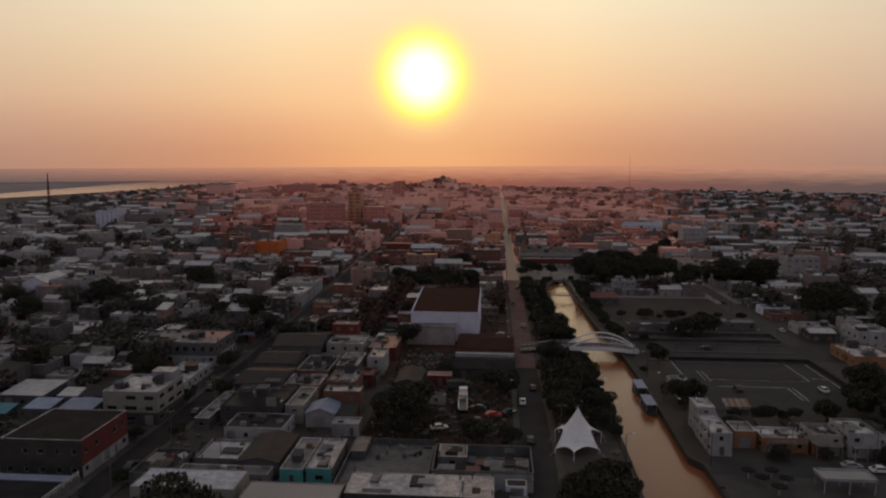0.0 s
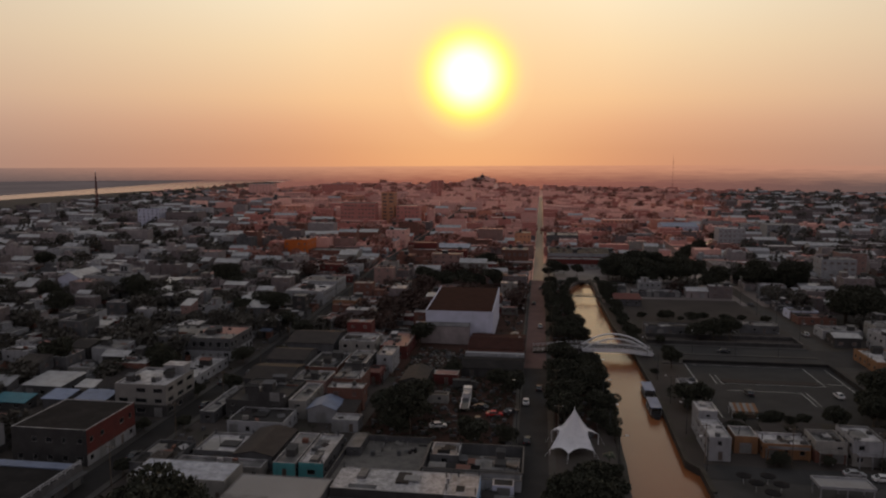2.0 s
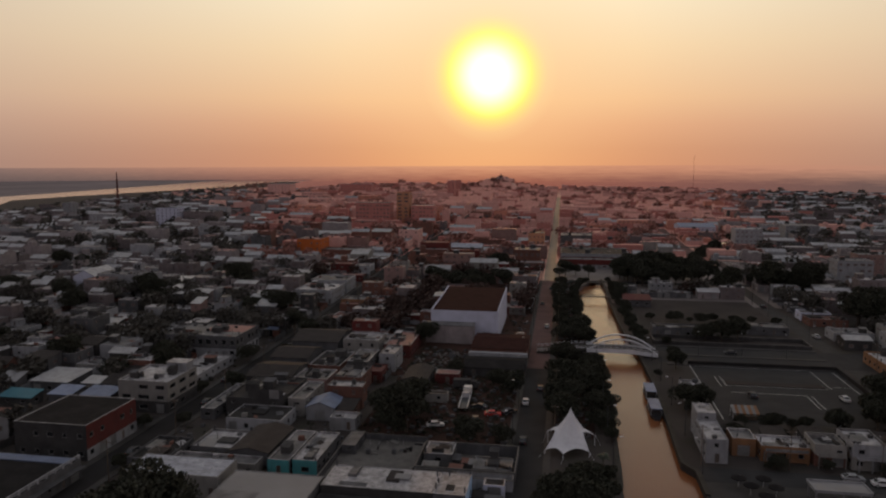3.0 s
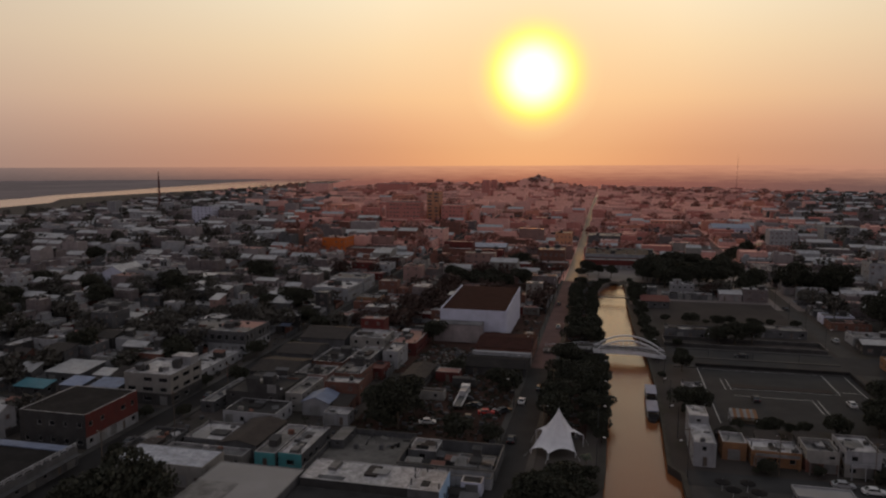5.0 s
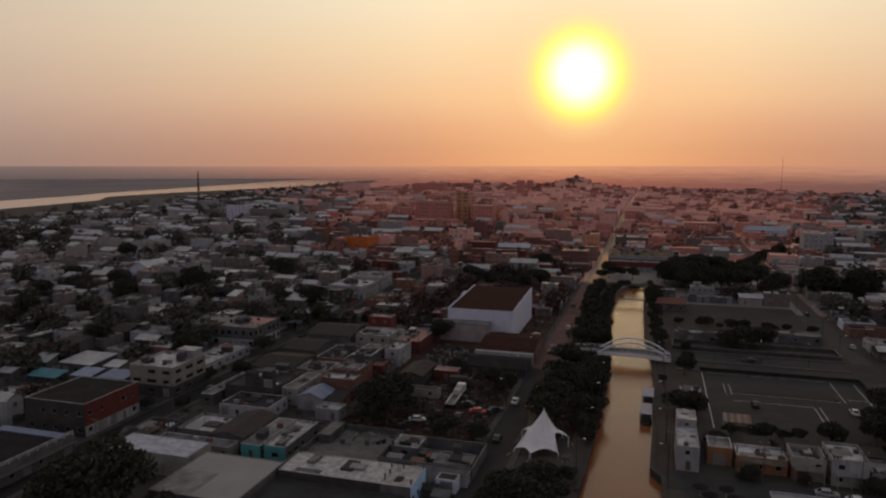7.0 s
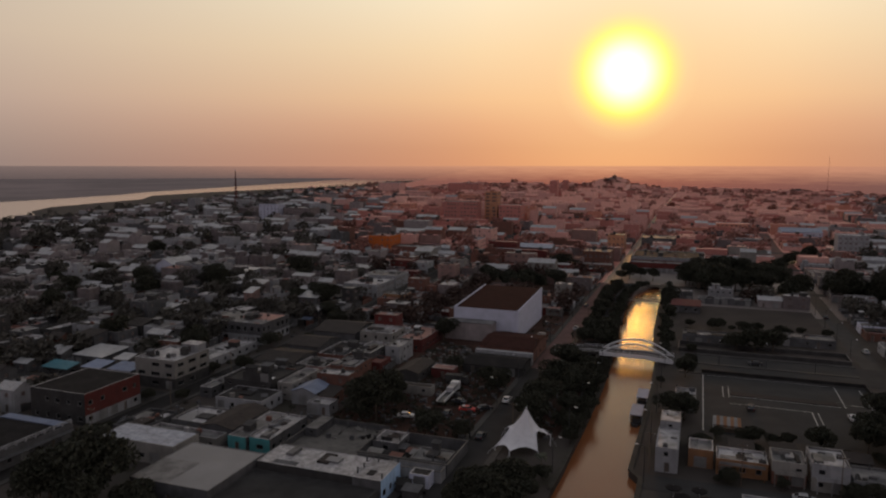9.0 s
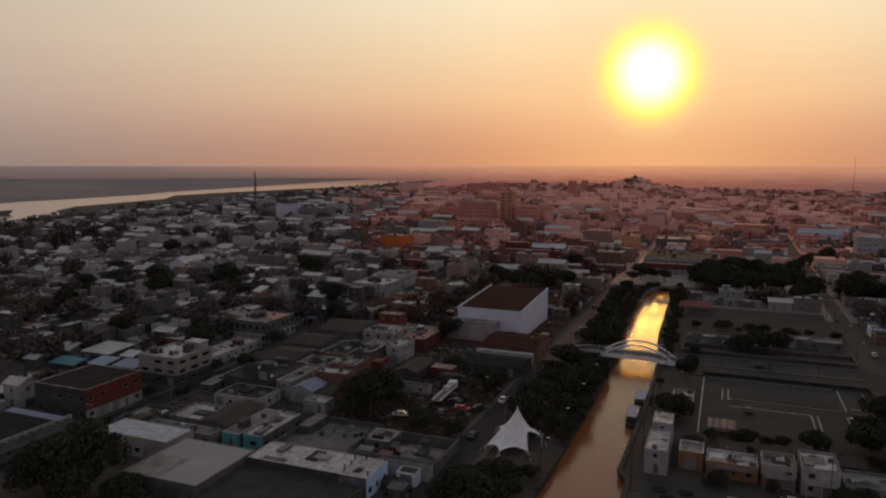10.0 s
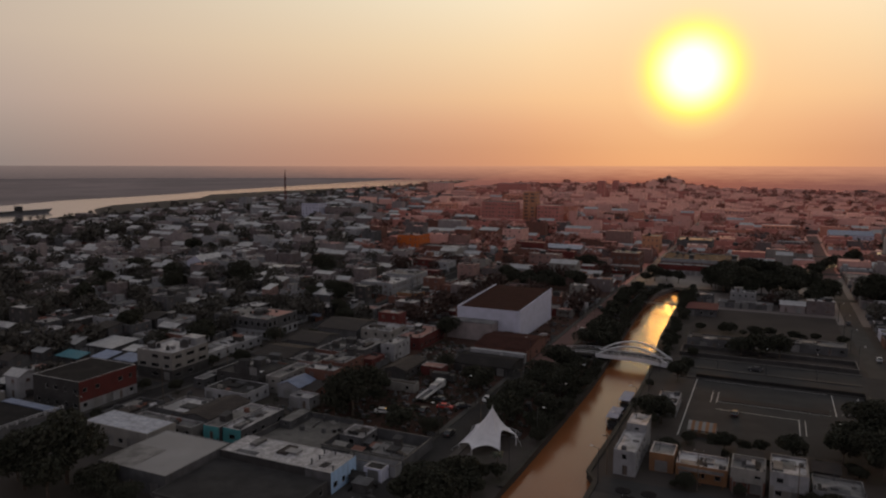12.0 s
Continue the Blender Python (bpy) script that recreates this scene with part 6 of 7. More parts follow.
# scrapped lorries and stacks in the dirt yard
def build_truck(x, y, rz, paint, label):
    root = thing("truck", x, y, ground_z(x, y), label, "truck", rz=rz)
    s = Shape()
    s.box(-3.5, 1.6, -1.15, 1.15, 0.95, 2.9)
    part("cargo_box", s.mesh("cargo_box", [paint]), root)
    s = Shape()
    s.v = [(1.8, -1.05, 0.7), (3.6, -1.05, 0.7), (3.6, 1.05, 0.7), (1.8, 1.05, 0.7), (1.8, -1.05, 2.5), (3.1, -1.05, 2.5), (3.1, 1.05, 2.5), (1.8, 1.05, 2.5)]
    s.f = [(0, 3, 2, 1), (4, 5, 6, 7), (0, 1, 5, 4), (1, 2, 6, 5), (2, 3, 7, 6), (3, 0, 4, 7)]
    s.m = [0] * 6
    part("cab", s.mesh("cab", [paint]), root)
    for wx in (-2.6, -1.6, 2.8):
        for wy in (-0.95, 0.95):
            t = Shape()
            t.tube((wx, wy - 0.14, 0.48), (wx, wy + 0.14, 0.48), 0.48, 0.48, 14)
            part("wheel", t.mesh("wheel", ["tyre"]), root)
    s = Shape()
    s.box(-3.5, 3.4, -0.5, 0.5, 0.6, 0.948)
    part("chassis", s.mesh("chassis", ["darksteel"]), root)


def build_flatbed():
    root = thing("flatbed_truck", -7.3, 188.5, ground_z(-7, 188), "white flatbed lorry with pale side rails in a dirt yard", "truck", rz=92)
    s = Shape()
    s.box(5.4, 7.6, -1.15, 1.15, 0.7, 2.7)
    part("cab", s.mesh("cab", ["car_white"]), root)
    s = Shape()
    s.box(-7.5, 5.2, -1.2, 1.2, 0.95, 1.15)
    part("bed", s.mesh("bed", ["darksteel"]), root)
    for y in (-1.2, 1.05):
        s = Shape()
        s.box(-7.5, 5.2, y, y + 0.15, 1.152, 1.75)
        part("side_rail", s.mesh("side_rail", ["car_white"]), root)
    s = Shape()
    s.box(1.0, 5.1, -1.0, 1.0, 1.152, 2.5)
    part("load", s.mesh("load", ["r_white"]), root, label="pale covered load")
    for wx in (-6.2, -5.0, 4.0, 6.6):
        for wy in (-1.0, 1.0):
            t = Shape()
            t.tube((wx, wy - 0.14, 0.48), (wx, wy + 0.14, 0.48), 0.48, 0.48, 12)
            part("wheel", t.mesh("wheel", ["tyre"]), root)


build_flatbed()
build_truck(-9.0, 201.0, 5, "dark", "dark lorry beside a sheet shed")
for i in range(26):
    x, y = rng.uniform(-29, 6), rng.uniform(160, 212)
    if free_spot(x, y):
        plant(TREES[rng.randrange(4)], x, y, rng.uniform(0.45, 0.95), rng.uniform(0, 360), "dark-green tree in the dirt yard", "yard trees")
house(-22, -12.2, 187.6, 190.6, 4.0, "long low grey shed with flat rusty roof", "cream", "r_rust", 1, gap=3.4, sides="s", parapet=0.1)
house(-18.5, -11.5, 204.5, 209, 4.6, "small dark red shed in the yard", "red", "r_red", 1, gap=3.4, sides="s", parapet=0.1)
s = Shape()
for row in range(9):
    for k in range(12):
        x, y = -29.5 + 1.35 * k + 0.25 * row + rng.uniform(-0.15, 0.15), 213.5 + 3.1 * row + rng.uniform(-0.3, 0.3)
        if rng.random() < 0.5:
            s.box(x - 0.42, x + 0.42, y - 0.2, y + 0.2, ground_z(x, y) - 0.1, ground_z(x, y) + rng.uniform(0.2, 0.7))
TAKEN.append((-31, -12, 212, 247))
single("stacked_slabs", s, ["cream"], "rows of pale stacks stored in the dirt yard", "stacks", "stuff")
house(-27, -20, 197, 211, 4.6, "dark shed with rusty roof in a yard", "dark", "r_rust", 1, pitched=("gable_y", 1.0))


# ---------------------------------------------------------------- posts along the canal and streets
def make_post(h, label, lamp):
    root = thing("street_lamp" if lamp else "power_pole", 0, 0, 0, label, "street lamp" if lamp else "pole", "street lamps" if lamp else "power poles")
    s = Shape()
    s.tube((0, 0, -0.3), (0, 0, h), 0.11, 0.07, 8)
    part("pole", s.mesh("pole", ["darksteel" if lamp else "wood"]), root)
    s = Shape()
    if lamp:
        s.tube((0, 0, h - 0.05), (1.4, 0, h + 0.25), 0.04, 0.04, 6)
        part("arm", s.mesh("arm", ["darksteel"]), root)
        s = Shape()
        s.box(1.2, 1.85, -0.12, 0.12, h + 0.16, h + 0.3)
        part("lamp_head", s.mesh("lamp_head", ["steel"]), root)
    else:
        s.box(-1.0, 1.0, -0.06, 0.06, h - 0.6, h - 0.48)
        part("crossarm", s.mesh("crossarm", ["wood"]), root)
        for x in (-0.85, 0, 0.85):
            q = Shape()
            q.tube((x, 0, h - 0.48), (x, 0, h - 0.3), 0.05, 0.03, 6)
            part("insulator", q.mesh("insulator", ["steel"]), root)
    return root


LAMP, POLE = make_post(7.5, "pale steel street lamp on the quay", True), make_post(9.0, "weathered wooden power pole", False)
lamp_spots = [(7.2, 90 + 24 * i, 180) for i in range(3, 16)] + [(47.6, 152 + 22 * i, 180) for i in range(0, 5)] + [(29.2, 150 + 20 * i, 0) for i in range(0, 5)] + [(104.6, 268 + 26 * i, 0) for i in range(6)] + [(64 + 14 * i, 250, 90) for i in range(3)]
for i, (x, y, rz) in enumerate(lamp_spots):
    m = pose(x, y, ground_z(x, y) + 0.2, 0, 0, rz)
    if i:
        copy_thing(LAMP, m)
    else:
        LAMP.matrix_basis = m
pole_spots = [(-72.6, 128 + 26 * i) for i in range(12)] + [(16.8, 165 + 30 * i) for i in range(12)] + [(115.8, 240 + 30 * i) for i in range(10)] + [(48.3 + 18 * i, 157.2) for i in range(4)]
for i, (x, y) in enumerate(pole_spots):
    m = pose(x, y, ground_z(x, y))
    if i:
        copy_thing(POLE, m)
    else:
        POLE.matrix_basis = m
# ---------------------------------------------------------------- trees along the canal and in yards
rng = random.Random(5)
for y in range(176, 400, 7):
    for x in (19.0, 26.2):
        if abs(y - 247) < 11 or (x > 25 and y > 285):
            continue
        if rng.random() < 0.72:
            plant(TREES[rng.choice((0, 2, 3))], x + rng.uniform(-1.2, 1.2) - 2.5 * sm(250, 350, y), y + rng.uniform(-2, 2), rng.uniform(0.65, 1.0), rng.uniform(0, 360), "dark-green tree on the canal bank", "canal bank trees")
for y in range(168, 402, 5):
    if abs(y - 247) > 9:
        plant(TREES[rng.choice((2, 2, 3))] if y < 260 else TREES_MID[1], canal_edges(y)[0] - rng.uniform(0.6, 2.4), y + rng.uniform(-1, 1), rng.uniform(0.35, 0.58), rng.uniform(0, 360), "low dark-green tree overhanging the canal", "canal bank trees")
for y in range(258, 402, 6):
    plant(TREES_MID[rng.choice((0, 1, 2))], canal_edges(y)[1] + rng.uniform(2.5, 5.5), y + rng.uniform(-2, 2), rng.uniform(0.3, 0.55), rng.uniform(0, 360), "low dark-green tree beside the canal", "canal bank trees")
for x in range(56, 102, 5):
    plant(TREES[rng.choice((2, 3))], x + rng.uniform(-2, 2), 303 + rng.uniform(-2, 2), rng.uniform(0.35, 0.6), rng.uniform(0, 360), "low dark-green tree at the field's edge", "field edge trees")
for x, y, k in ((18.3, 131.5, 0.9), (23.2, 137.5, 0.85), (26.6, 135, 0.75), (22.0, 128, 0.95), (28, 146, 0.45), (25.5, 143.5, 0.5), (15.2, 128, 0.7)):
    plant(TREES[3 if k > 0.8 else 2], x, y, k, x * 40, "dense dark-green tree in front of the tent", "canal bank trees")
plant(PALM, 27.0, 148.5, 0.6, 20, "short palm with spreading fronds")
for x, y, k, t in ((-73.8, 160, 0.5, 2), (-82.2, 184, 0.55, 2), (-73.6, 188, 0.6, 0), (-83, 217, 0.7, 3), (-73.5, 226, 0.6, 2), (-82.5, 157, 0.5, 2), (-73.7, 134, 0.5, 2), (-73.4, 250, 0.8, 0), (-82.6, 258, 0.8, 1),):
    plant(TREES[t], x, y, k, x * 37 + y, "dense dark-green tree on the western street")
for x, y, k, t in ((-50, 106.5, 1.38, 1), (-55, 101, 1.15, 1), (-47, 100, 1.1, 0), (-40.5, 105.5, 0.75, 3), (-35.5, 104.5, 0.7, 2), (-31, 104, 0.6, 3), (-60, 103, 0.9, 3),):
    plant(TREES[t], x, y, k, x * 37 + y, "dense dark-green tree beside the low hall")
for x, y, k, t in ((-18.6, 165.0, 1.2, 1), (-23.0, 169, 1.0, 0), (-23, 183, 0.8, 3), (-30, 249, 0.9, 0), (-14, 213, 0.6, 3),):
    plant(TREES[t], x, y, k, x * 37 + y, "dense dark-green tree beside the dirt yard")
for x, y, k, t in ((-99, 196, 0.9, 1), (-104, 204, 1.0, 0), (-112, 192, 0.9, 3), (-135, 200, 1.0, 1), (-141, 206, 0.9, 0),):
    plant(TREES[t], x, y, k, x * 37 + y, "dense dark-green tree behind the western street")
for x, y, k, t in ((51.5, 195.5, 0.75, 3), (54.5, 193, 0.8, 0), (52.0, 190, 0.6, 2), (55.5, 262, 0.5, 2), (55, 245, 0.6, 2), (54, 232, 0.7, 0), (47.5, 222, 0.35, 2),):
    plant(TREES[t], x, y, k, x * 37 + y, "dense dark-green tree near the quay")
for x, y, k, t in ((76, 272, 1.0, 3), (82, 274, 0.9, 0), (70, 271, 0.8, 3), (101, 196, 1.1, 1), (97, 190, 1.0, 3), (104, 203, 1.0, 0), (101, 178, 1.0, 1), (94, 184, 0.9, 0), (70, 182, 0.6, 2), (84, 181, 0.7, 0), (44, 352, 0.9, 0), (45, 346, 0.8, 3), (98, 380, 1.2, 3),):
    plant(TREES[t], x, y, k, x * 37 + y, "dense dark-green tree around the car park")
for x, y, k, t in ((135, 307, 1.3, 1), (141, 306, 1.3, 0), (147, 309, 1.3, 1), (138, 313, 1.4, 3), (145, 316, 1.4, 1), (151, 314, 1.2, 0), (147, 262, 1.2, 1), (156, 270, 1.2, 0), (150, 280, 1.1, 3), (165, 285, 1.2, 1), (143, 292, 1.0, 0), (160, 300, 1.1, 1), (172, 300, 1.2, 0), (180, 310, 1.1, 1),):
    plant(TREES[t], x, y, k, x * 37 + y, "dense dark-green tree beyond the eastern street")
for x, y, k, t in ((122.2, 384, 1.5, 1), (125, 388, 1.4, 3), (139.2, 384.5, 1.5, 1), (143, 388, 1.4, 0), (136, 388, 1.3, 3), (103, 381, 1.2, 1),):
    plant(TREES[t], x, y, k, x * 37 + y, "dense dark-green tree beyond the field")
for i in range(46):
    x, y = rng.uniform(48, 98), rng.uniform(384, 452)
    if math.hypot((x - 72) / 28, (y - 420) / 38) < 1 and not (61 < x < 73 and y < 380):
        plant(TREES[rng.choice((0, 1, 1, 3))], x, y, rng.uniform(0.9, 1.35), rng.uniform(0, 360), "tall dark tree in the wooded park", "park trees")
for x, y, k in ((20, 420, 1.0), (26, 424, 0.9), (16.5, 414, 0.8), (33, 416, 0.7), (123, 392, 1.2), (128, 398, 1.2), (135, 391, 1.2), (142, 396, 1.25), (138, 385, 1.0), (118, 400, 1.0),):
    plant(TREES[int(abs(x + y)) % 4], x, y, k, x * 31 + y, "dark-green tree rising over roofs beyond the field")
for x, y, k in ((-140, 333, 1.2), (-132, 326, 1.1), (-146, 340, 1.2), (-96, 280, 1.2), (-102, 286, 1.1), (-108, 278, 1.2), (-114, 284, 1.0), (-166, 298, 1.2), (-158, 292, 1.1), (-150, 300, 1.0),):
    plant(TREES[int(abs(x + y)) % 4], x, y, k, x * 31 + y, "dark-green tree rising over roofs behind the western street")
for x, y, k in ((-43, 358, 1.2), (-36, 366, 1.2), (-28, 374, 1.2), (-34, 356, 1.1), (-20, 362, 1.2), (-24, 352, 1.0), (-12, 372, 1.1), (-48, 368, 1.0), (-20, 428, 1.2), (-28, 434, 1.1), (-14, 436, 1.0),):
    plant(TREES[int(abs(x + y)) % 4], x, y, k, x * 31 + y, "dark-green tree rising over roofs behind the white hall")
for x, y, k in ((-172, 305, 1.1), (-209, 251, 1.2), (-216, 246, 1.1), (-264, 368, 1.2), (-256, 374, 1.1), (-205, 290, 1.0), (-190, 280, 1.1), (-185, 270, 1.0), (-240, 300, 1.1), (-250, 280, 1.1), (-228, 268, 1.0), (-200, 232, 1.1), (-180, 222, 1.0),):
    plant(TREES[int(abs(x + y)) % 4], x, y, k, x * 31 + y, "dark-green tree rising over roofs near the western church")
TAKEN += [(48, 104, 378, 455), (16, 62, 176, 449), (-52, -8, 348, 378)]

# ---------------------------------------------------------------- landmarks further off
house(-203, -176, 312, 324, 13.2, "long white church with arched openings", "white", "r_grey", 1, near=False, name="church", category="church", gap=4.2, ww=1.4, wh=2.6, sides="se")
house(-216, -204, 312, 330, 11.4, "pale blue chapel with gable front", "lilac", "r_zinc", 1, near=False, name="chapel", category="church", pitched=("gable_y", 3.2), gap=4.5, ww=1.3, wh=2.6)


def build_belfry():
    x, y = -189.5, 325.8
    g = ground_z(x, y)
    root = thing("belfry", x, y, g, "white twin-arched church belfry", "belfry")
    s = Shape()
    rects = [(0.8, 9.2, 1.9, 11.6, "door"), (2.6, 9.2, 3.7, 11.6, "door")]
    for side in "senw":
        wall_face(s, side, -2.25, 2.25, -1.5, 1.5, 12.2, [r[:4] for r in rects] if side in "sn" else [], None, 3.0)
    part("wall", s.mesh("wall", ["white"]), root)
    s = Shape()
    s.box(-2.5, 2.5, -1.7, 1.7, 12.2, 12.5)
    s.tube((0, 0, 12.5), (0, 0, 14.2), 0.9, 0.05, 8)
    part("cap", s.mesh("cap", ["white"]), root)
    TAKEN.append((x - 3, x + 3, y - 2, y + 2))


build_belfry()
house(-146, -131, 428, 446, 19.0, "bright orange three-storey building", "orange", "r_red", 3, near=False, gap=3.4, sides="se")
house(-130.8, -104, 430, 444, 12.5, "lower rust-brown wing with flat roof", "brick", "r_grey", 1, near=False, gap=3.4)
house(-76, -66, 296, 305, 7.8, "small yellow house with square windows", "ochre", "r_grey", 1, near=False, gap=2.6, base=4.0)
house(-101, -83.5, 306, 326, 9.6, "white arcaded two-storey house", "white", "r_white", 2, near=False, gap=2.4)
house(-101, -83.5, 328, 344, 10.6, "two-storey white house with grey roof", "white", "r_grey", 2, near=False, gap=2.4)
house(-7.5, 4.5, 545, 562, 14.0, "ochre three-storey building on the street corner", "haze_ochre", "r_grey", 3, near=False, gap=2.6)
house(17, 58, 450, 462, 7.2, "long low market with red and white front", "red", "r_grey", 1, near=False, gap=3.0, ww=2.0, lower=(2.6, "white"))
house(17, 60, 464, 500, 9.2, "wide market hall with dark flat roof", "white", "r_dark", 2, near=False, gap=4)
house(16.5, 40, 548, 572, 12.4, "grey three-storey commercial building", "grey", "r_grey", 3, near=False, gap=2.6)
house(-13, 4.2, 462, 482, 11.0, "two-storey building with arcaded front", "brick", "r_grey", 2, near=False, gap=3.0, ww=2.0, wh=1.9)
house(-58, -35, 473, 486, 10.5, "wide low hall with pale sheet roof", "mauve", "r_milky", 1, near=False, gap=4, pitched=("gable_x", 2.0), name="hall", category="hall")
house(-105.5, -96, 418, 428, 14.2, "white two-storey house with roof hut", "white", "r_white", 2, near=False, gap=2.6)
house(-95, -81, 490, 506, 20.2, "white stepped four-storey building", "haze_pale", "r_white", 4, near=False, gap=2.8)
house(-95, -84.5, 470, 489.6, 14.2, "white three-storey annex with flat roof", "haze_pale", "r_white", 2, near=False, gap=2.8)
house(121, 152, 668, 700, 10.0, "wide shed with pale blue roof", "lilac", "r_blue", 2, near=False, gap=4, pitched=("gable_x", 2.5))
house(205, 232, 650, 670, 14.2, "large white four-storey block", "white", "r_grey", 4, near=False, gap=3.2)
house(150, 170, 585, 600, 16.0, "white four-storey corner building", "white", "r_white", 4, near=False, gap=3.0)
house(-136, -124, 660, 674, 39.0, "tall ochre ten-storey tower with balcony bands", "haze_ochre", "r_haze", 9, near=False, gap=3.9, ww=3.4, wh=1.7, name="tower_block", category="building")
house(-170, -138, 640, 656, 30.0, "broad seven-storey block with window grid", "haze_rose", "r_grey", 6, near=False, gap=3.0, ww=2.0, name="office_block", category="building")
house(-121, -100, 655, 672, 27.0, "brown office block with dark windows", "haze_rose", "r_haze", 5, near=False, gap=3.0, ww=2.0, name="office_block", category="building")
house(-345, -325, 600, 614, 25.5, "pale blue six-storey block of flats", "lilac", "r_blue", 6, near=False, gap=3.4, name="apartment_building", category="building")
house(-322, -292, 606, 624, 22.5, "grey block with white roof storey", "grey", "r_white", 5, near=False, gap=3.2, lower=(14.0, "mauve"), name="office_block", category="building")
house(-402, -370, 555, 570, 13.0, "long cream arcaded building", "ash", "r_grey", 2, near=False, gap=3.0, ww=1.8)
house(-435, -410, 632, 648, 17.0, "white stepped block with flat roof", "white", "r_white", 4, near=False, gap=3.2)
house(-408, -385, 622, 636, 13.5, "white lower wing with flat roof", "white", "r_white", 3, near=False, gap=3.2)
house(-312, -226, 656, 676, 11.6, "very long pale roofed market", "grey", "r_zinc", 1, near=False, gap=5, pitched=("gable_x", 2.0))
house(-472, -432, 1150, 1175, 31.0, "big white slab block on the skyline", "haze_pale", "r_white", 6, near=False, gap=5, name="apartment_building", category="building")
house(-360, -304, 1195, 1215, 30.5, "pale broad block on the skyline", "haze_rose", "r_white", 6, near=False, gap=5, name="apartment_building", category="building")
house(-142, -132, 1000, 1012, 42.0, "slim dark tower on the skyline", "haze_rose", "r_haze", 11, near=False, gap=4, name="tower_block", category="building")
house(-160, -151, 1195, 1205, 38.0, "slim tower on the skyline", "haze_rose", "r_haze", 8, near=False, gap=4, name="tower_block", category="building")
for x0, x1, y0, y1, top, wl in ((-260, -236, 720, 738, 22, "haze_peach"), (-215, -190, 760, 780, 23, "haze_rose"), (-182, -160, 700, 716, 18, "haze_peach"), (-290, -262, 830, 852, 24, "haze_pale"), (-240, -215, 890, 910, 25, "haze_peach"),
                              (-195, -170, 960, 985, 26, "haze_pale"), (-330, -300, 930, 950, 27, "haze_pale"), (17, 57, 835, 850, 17, "haze_pale"), (70, 100, 700, 716, 13, "haze_peach")):
    house(x0, x1, y0, y1, top, f"{wl} multi-storey town-centre building", wl, "r_haze", None, near=False, gap=3.4, ww=1.8, name="office_block", category="building")


def build_mast():
    x, y = -528.7, 819.6
    root = thing("radio_mast", x, y, ground_z(x, y), "tall lattice radio mast by the river", "mast")
    s = Shape()
    H = 51.0
    for i in range(14):
        za, zb = H * i / 14, H * (i + 1) / 14
        ra, rb = 2.6 * (1 - i / 15), 2.6 * (1 - (i + 1) / 15)
        for k in range(4):
            a, b = k * math.pi / 2 + 0.78, (k + 1) * math.pi / 2 + 0.78
            s.tube((ra * math.cos(a), ra * math.sin(a), za), (rb * math.cos(a), rb * math.sin(a), zb), 0.28, 0.28, 4, cap=False)
            s.tube((ra * math.cos(a), ra * math.sin(a), za), (rb * math.cos(b), rb * math.sin(b), zb), 0.2, 0.2, 4, cap=False)
    part("lattice", s.mesh("lattice", ["red"]), root)
    s = Shape()
    s.tube((0, 0, H), (0, 0, H + 5), 0.15, 0.08, 6)
    part("antenna", s.mesh("antenna", ["steel"]), root)


build_mast()


def build_dome_church():
    x, y = -108, 1478
    g = ground_z(x, y) - 0.5
    root = thing("hilltop_church", x, y, g, "domed church on the wooded hill", "church")
    s = Shape()
    s.box(-14, 14, -9, 9, -2, 7)
    part("nave", s.mesh("nave", ["cream"]), root)
    s = Shape()
    for k in range(6):
        a, b = math.pi / 2 * k / 6, math.pi / 2 * (k + 1) / 6
        s.tube((0, 0, 7 + 6 * math.sin(a)), (0, 0, 7 + 6 * math.sin(b)), 6 * math.cos(a), max(0.05, 6 * math.cos(b)), 16, cap=False)
    part("dome", s.mesh("dome", ["brick"], True), root)
    s = Shape()
    s.tube((0, 0, 12.8), (0, 0, 16), 0.8, 0.3, 8)
    part("lantern", s.mesh("lantern", ["cream"]), root)


build_dome_church()


def build_barge():
    root = thing("barge", -763, 578, 0.5, "long dark moored barge with a small deckhouse", "ship", rz=84)
    s = Shape()
    s.v = [(-58, -6, 0), (54, -4, 0), (54, 4, 0), (-58, 6, 0), (-60, -7, 3), (61, -2, 4.6), (61, 2, 4.6), (-60, 7, 3)]
    s.f = [(4, 5, 6, 7), (0, 1, 5, 4), (1, 2, 6, 5), (2, 3, 7, 6), (3, 0, 4, 7)]
    s.m = [0] * 5
    part("hull", s.mesh("hull", ["darksteel"]), root)
    for x0, x1, h in ((16, 22, 9.5),):
        s = Shape()
        s.box(x0, x1, -4, 4, 2.9, h)
        part("deckhouse", s.mesh("deckhouse", ["dark"]), root)
    s = Shape()
    s.tube((-32, 0, 2.6), (-32, 0, 10), 0.5, 0.3, 8)
    part("crane_mast", s.mesh("crane_mast", ["darksteel"]), root)


build_barge()
for x0, x1, y0, y1, top in ((-560, -540, 800, 815, 12), (-520, -500, 808, 822, 16), (-600, -580, 820, 836, 9), (-498, -470, 790, 806, 10), (-575, -563, 780, 792, 18)):
    house(x0, x1, y0, y1, top, "pale riverside depot beside the mast", "white", "r_zinc", None, near=False, gap=4, name="depot", category="building")
for x, y, h in ((290, 1600, 78), ):
    s = Shape()
    s.tube((0, 0, -2), (0, 0, h), 0.34, 0.2, 6)
    single("antenna_mast", s, ["red"], "thin guyed antenna mast on the horizon", "mast", m=pose(x, y, ground_z(x, y)))

# a narrow channel leading on beyond the park
CHANNEL = [(92, 468), (101, 502), (121, 546), (140, 598), (172, 657), (192, 668)]
s = Shape()
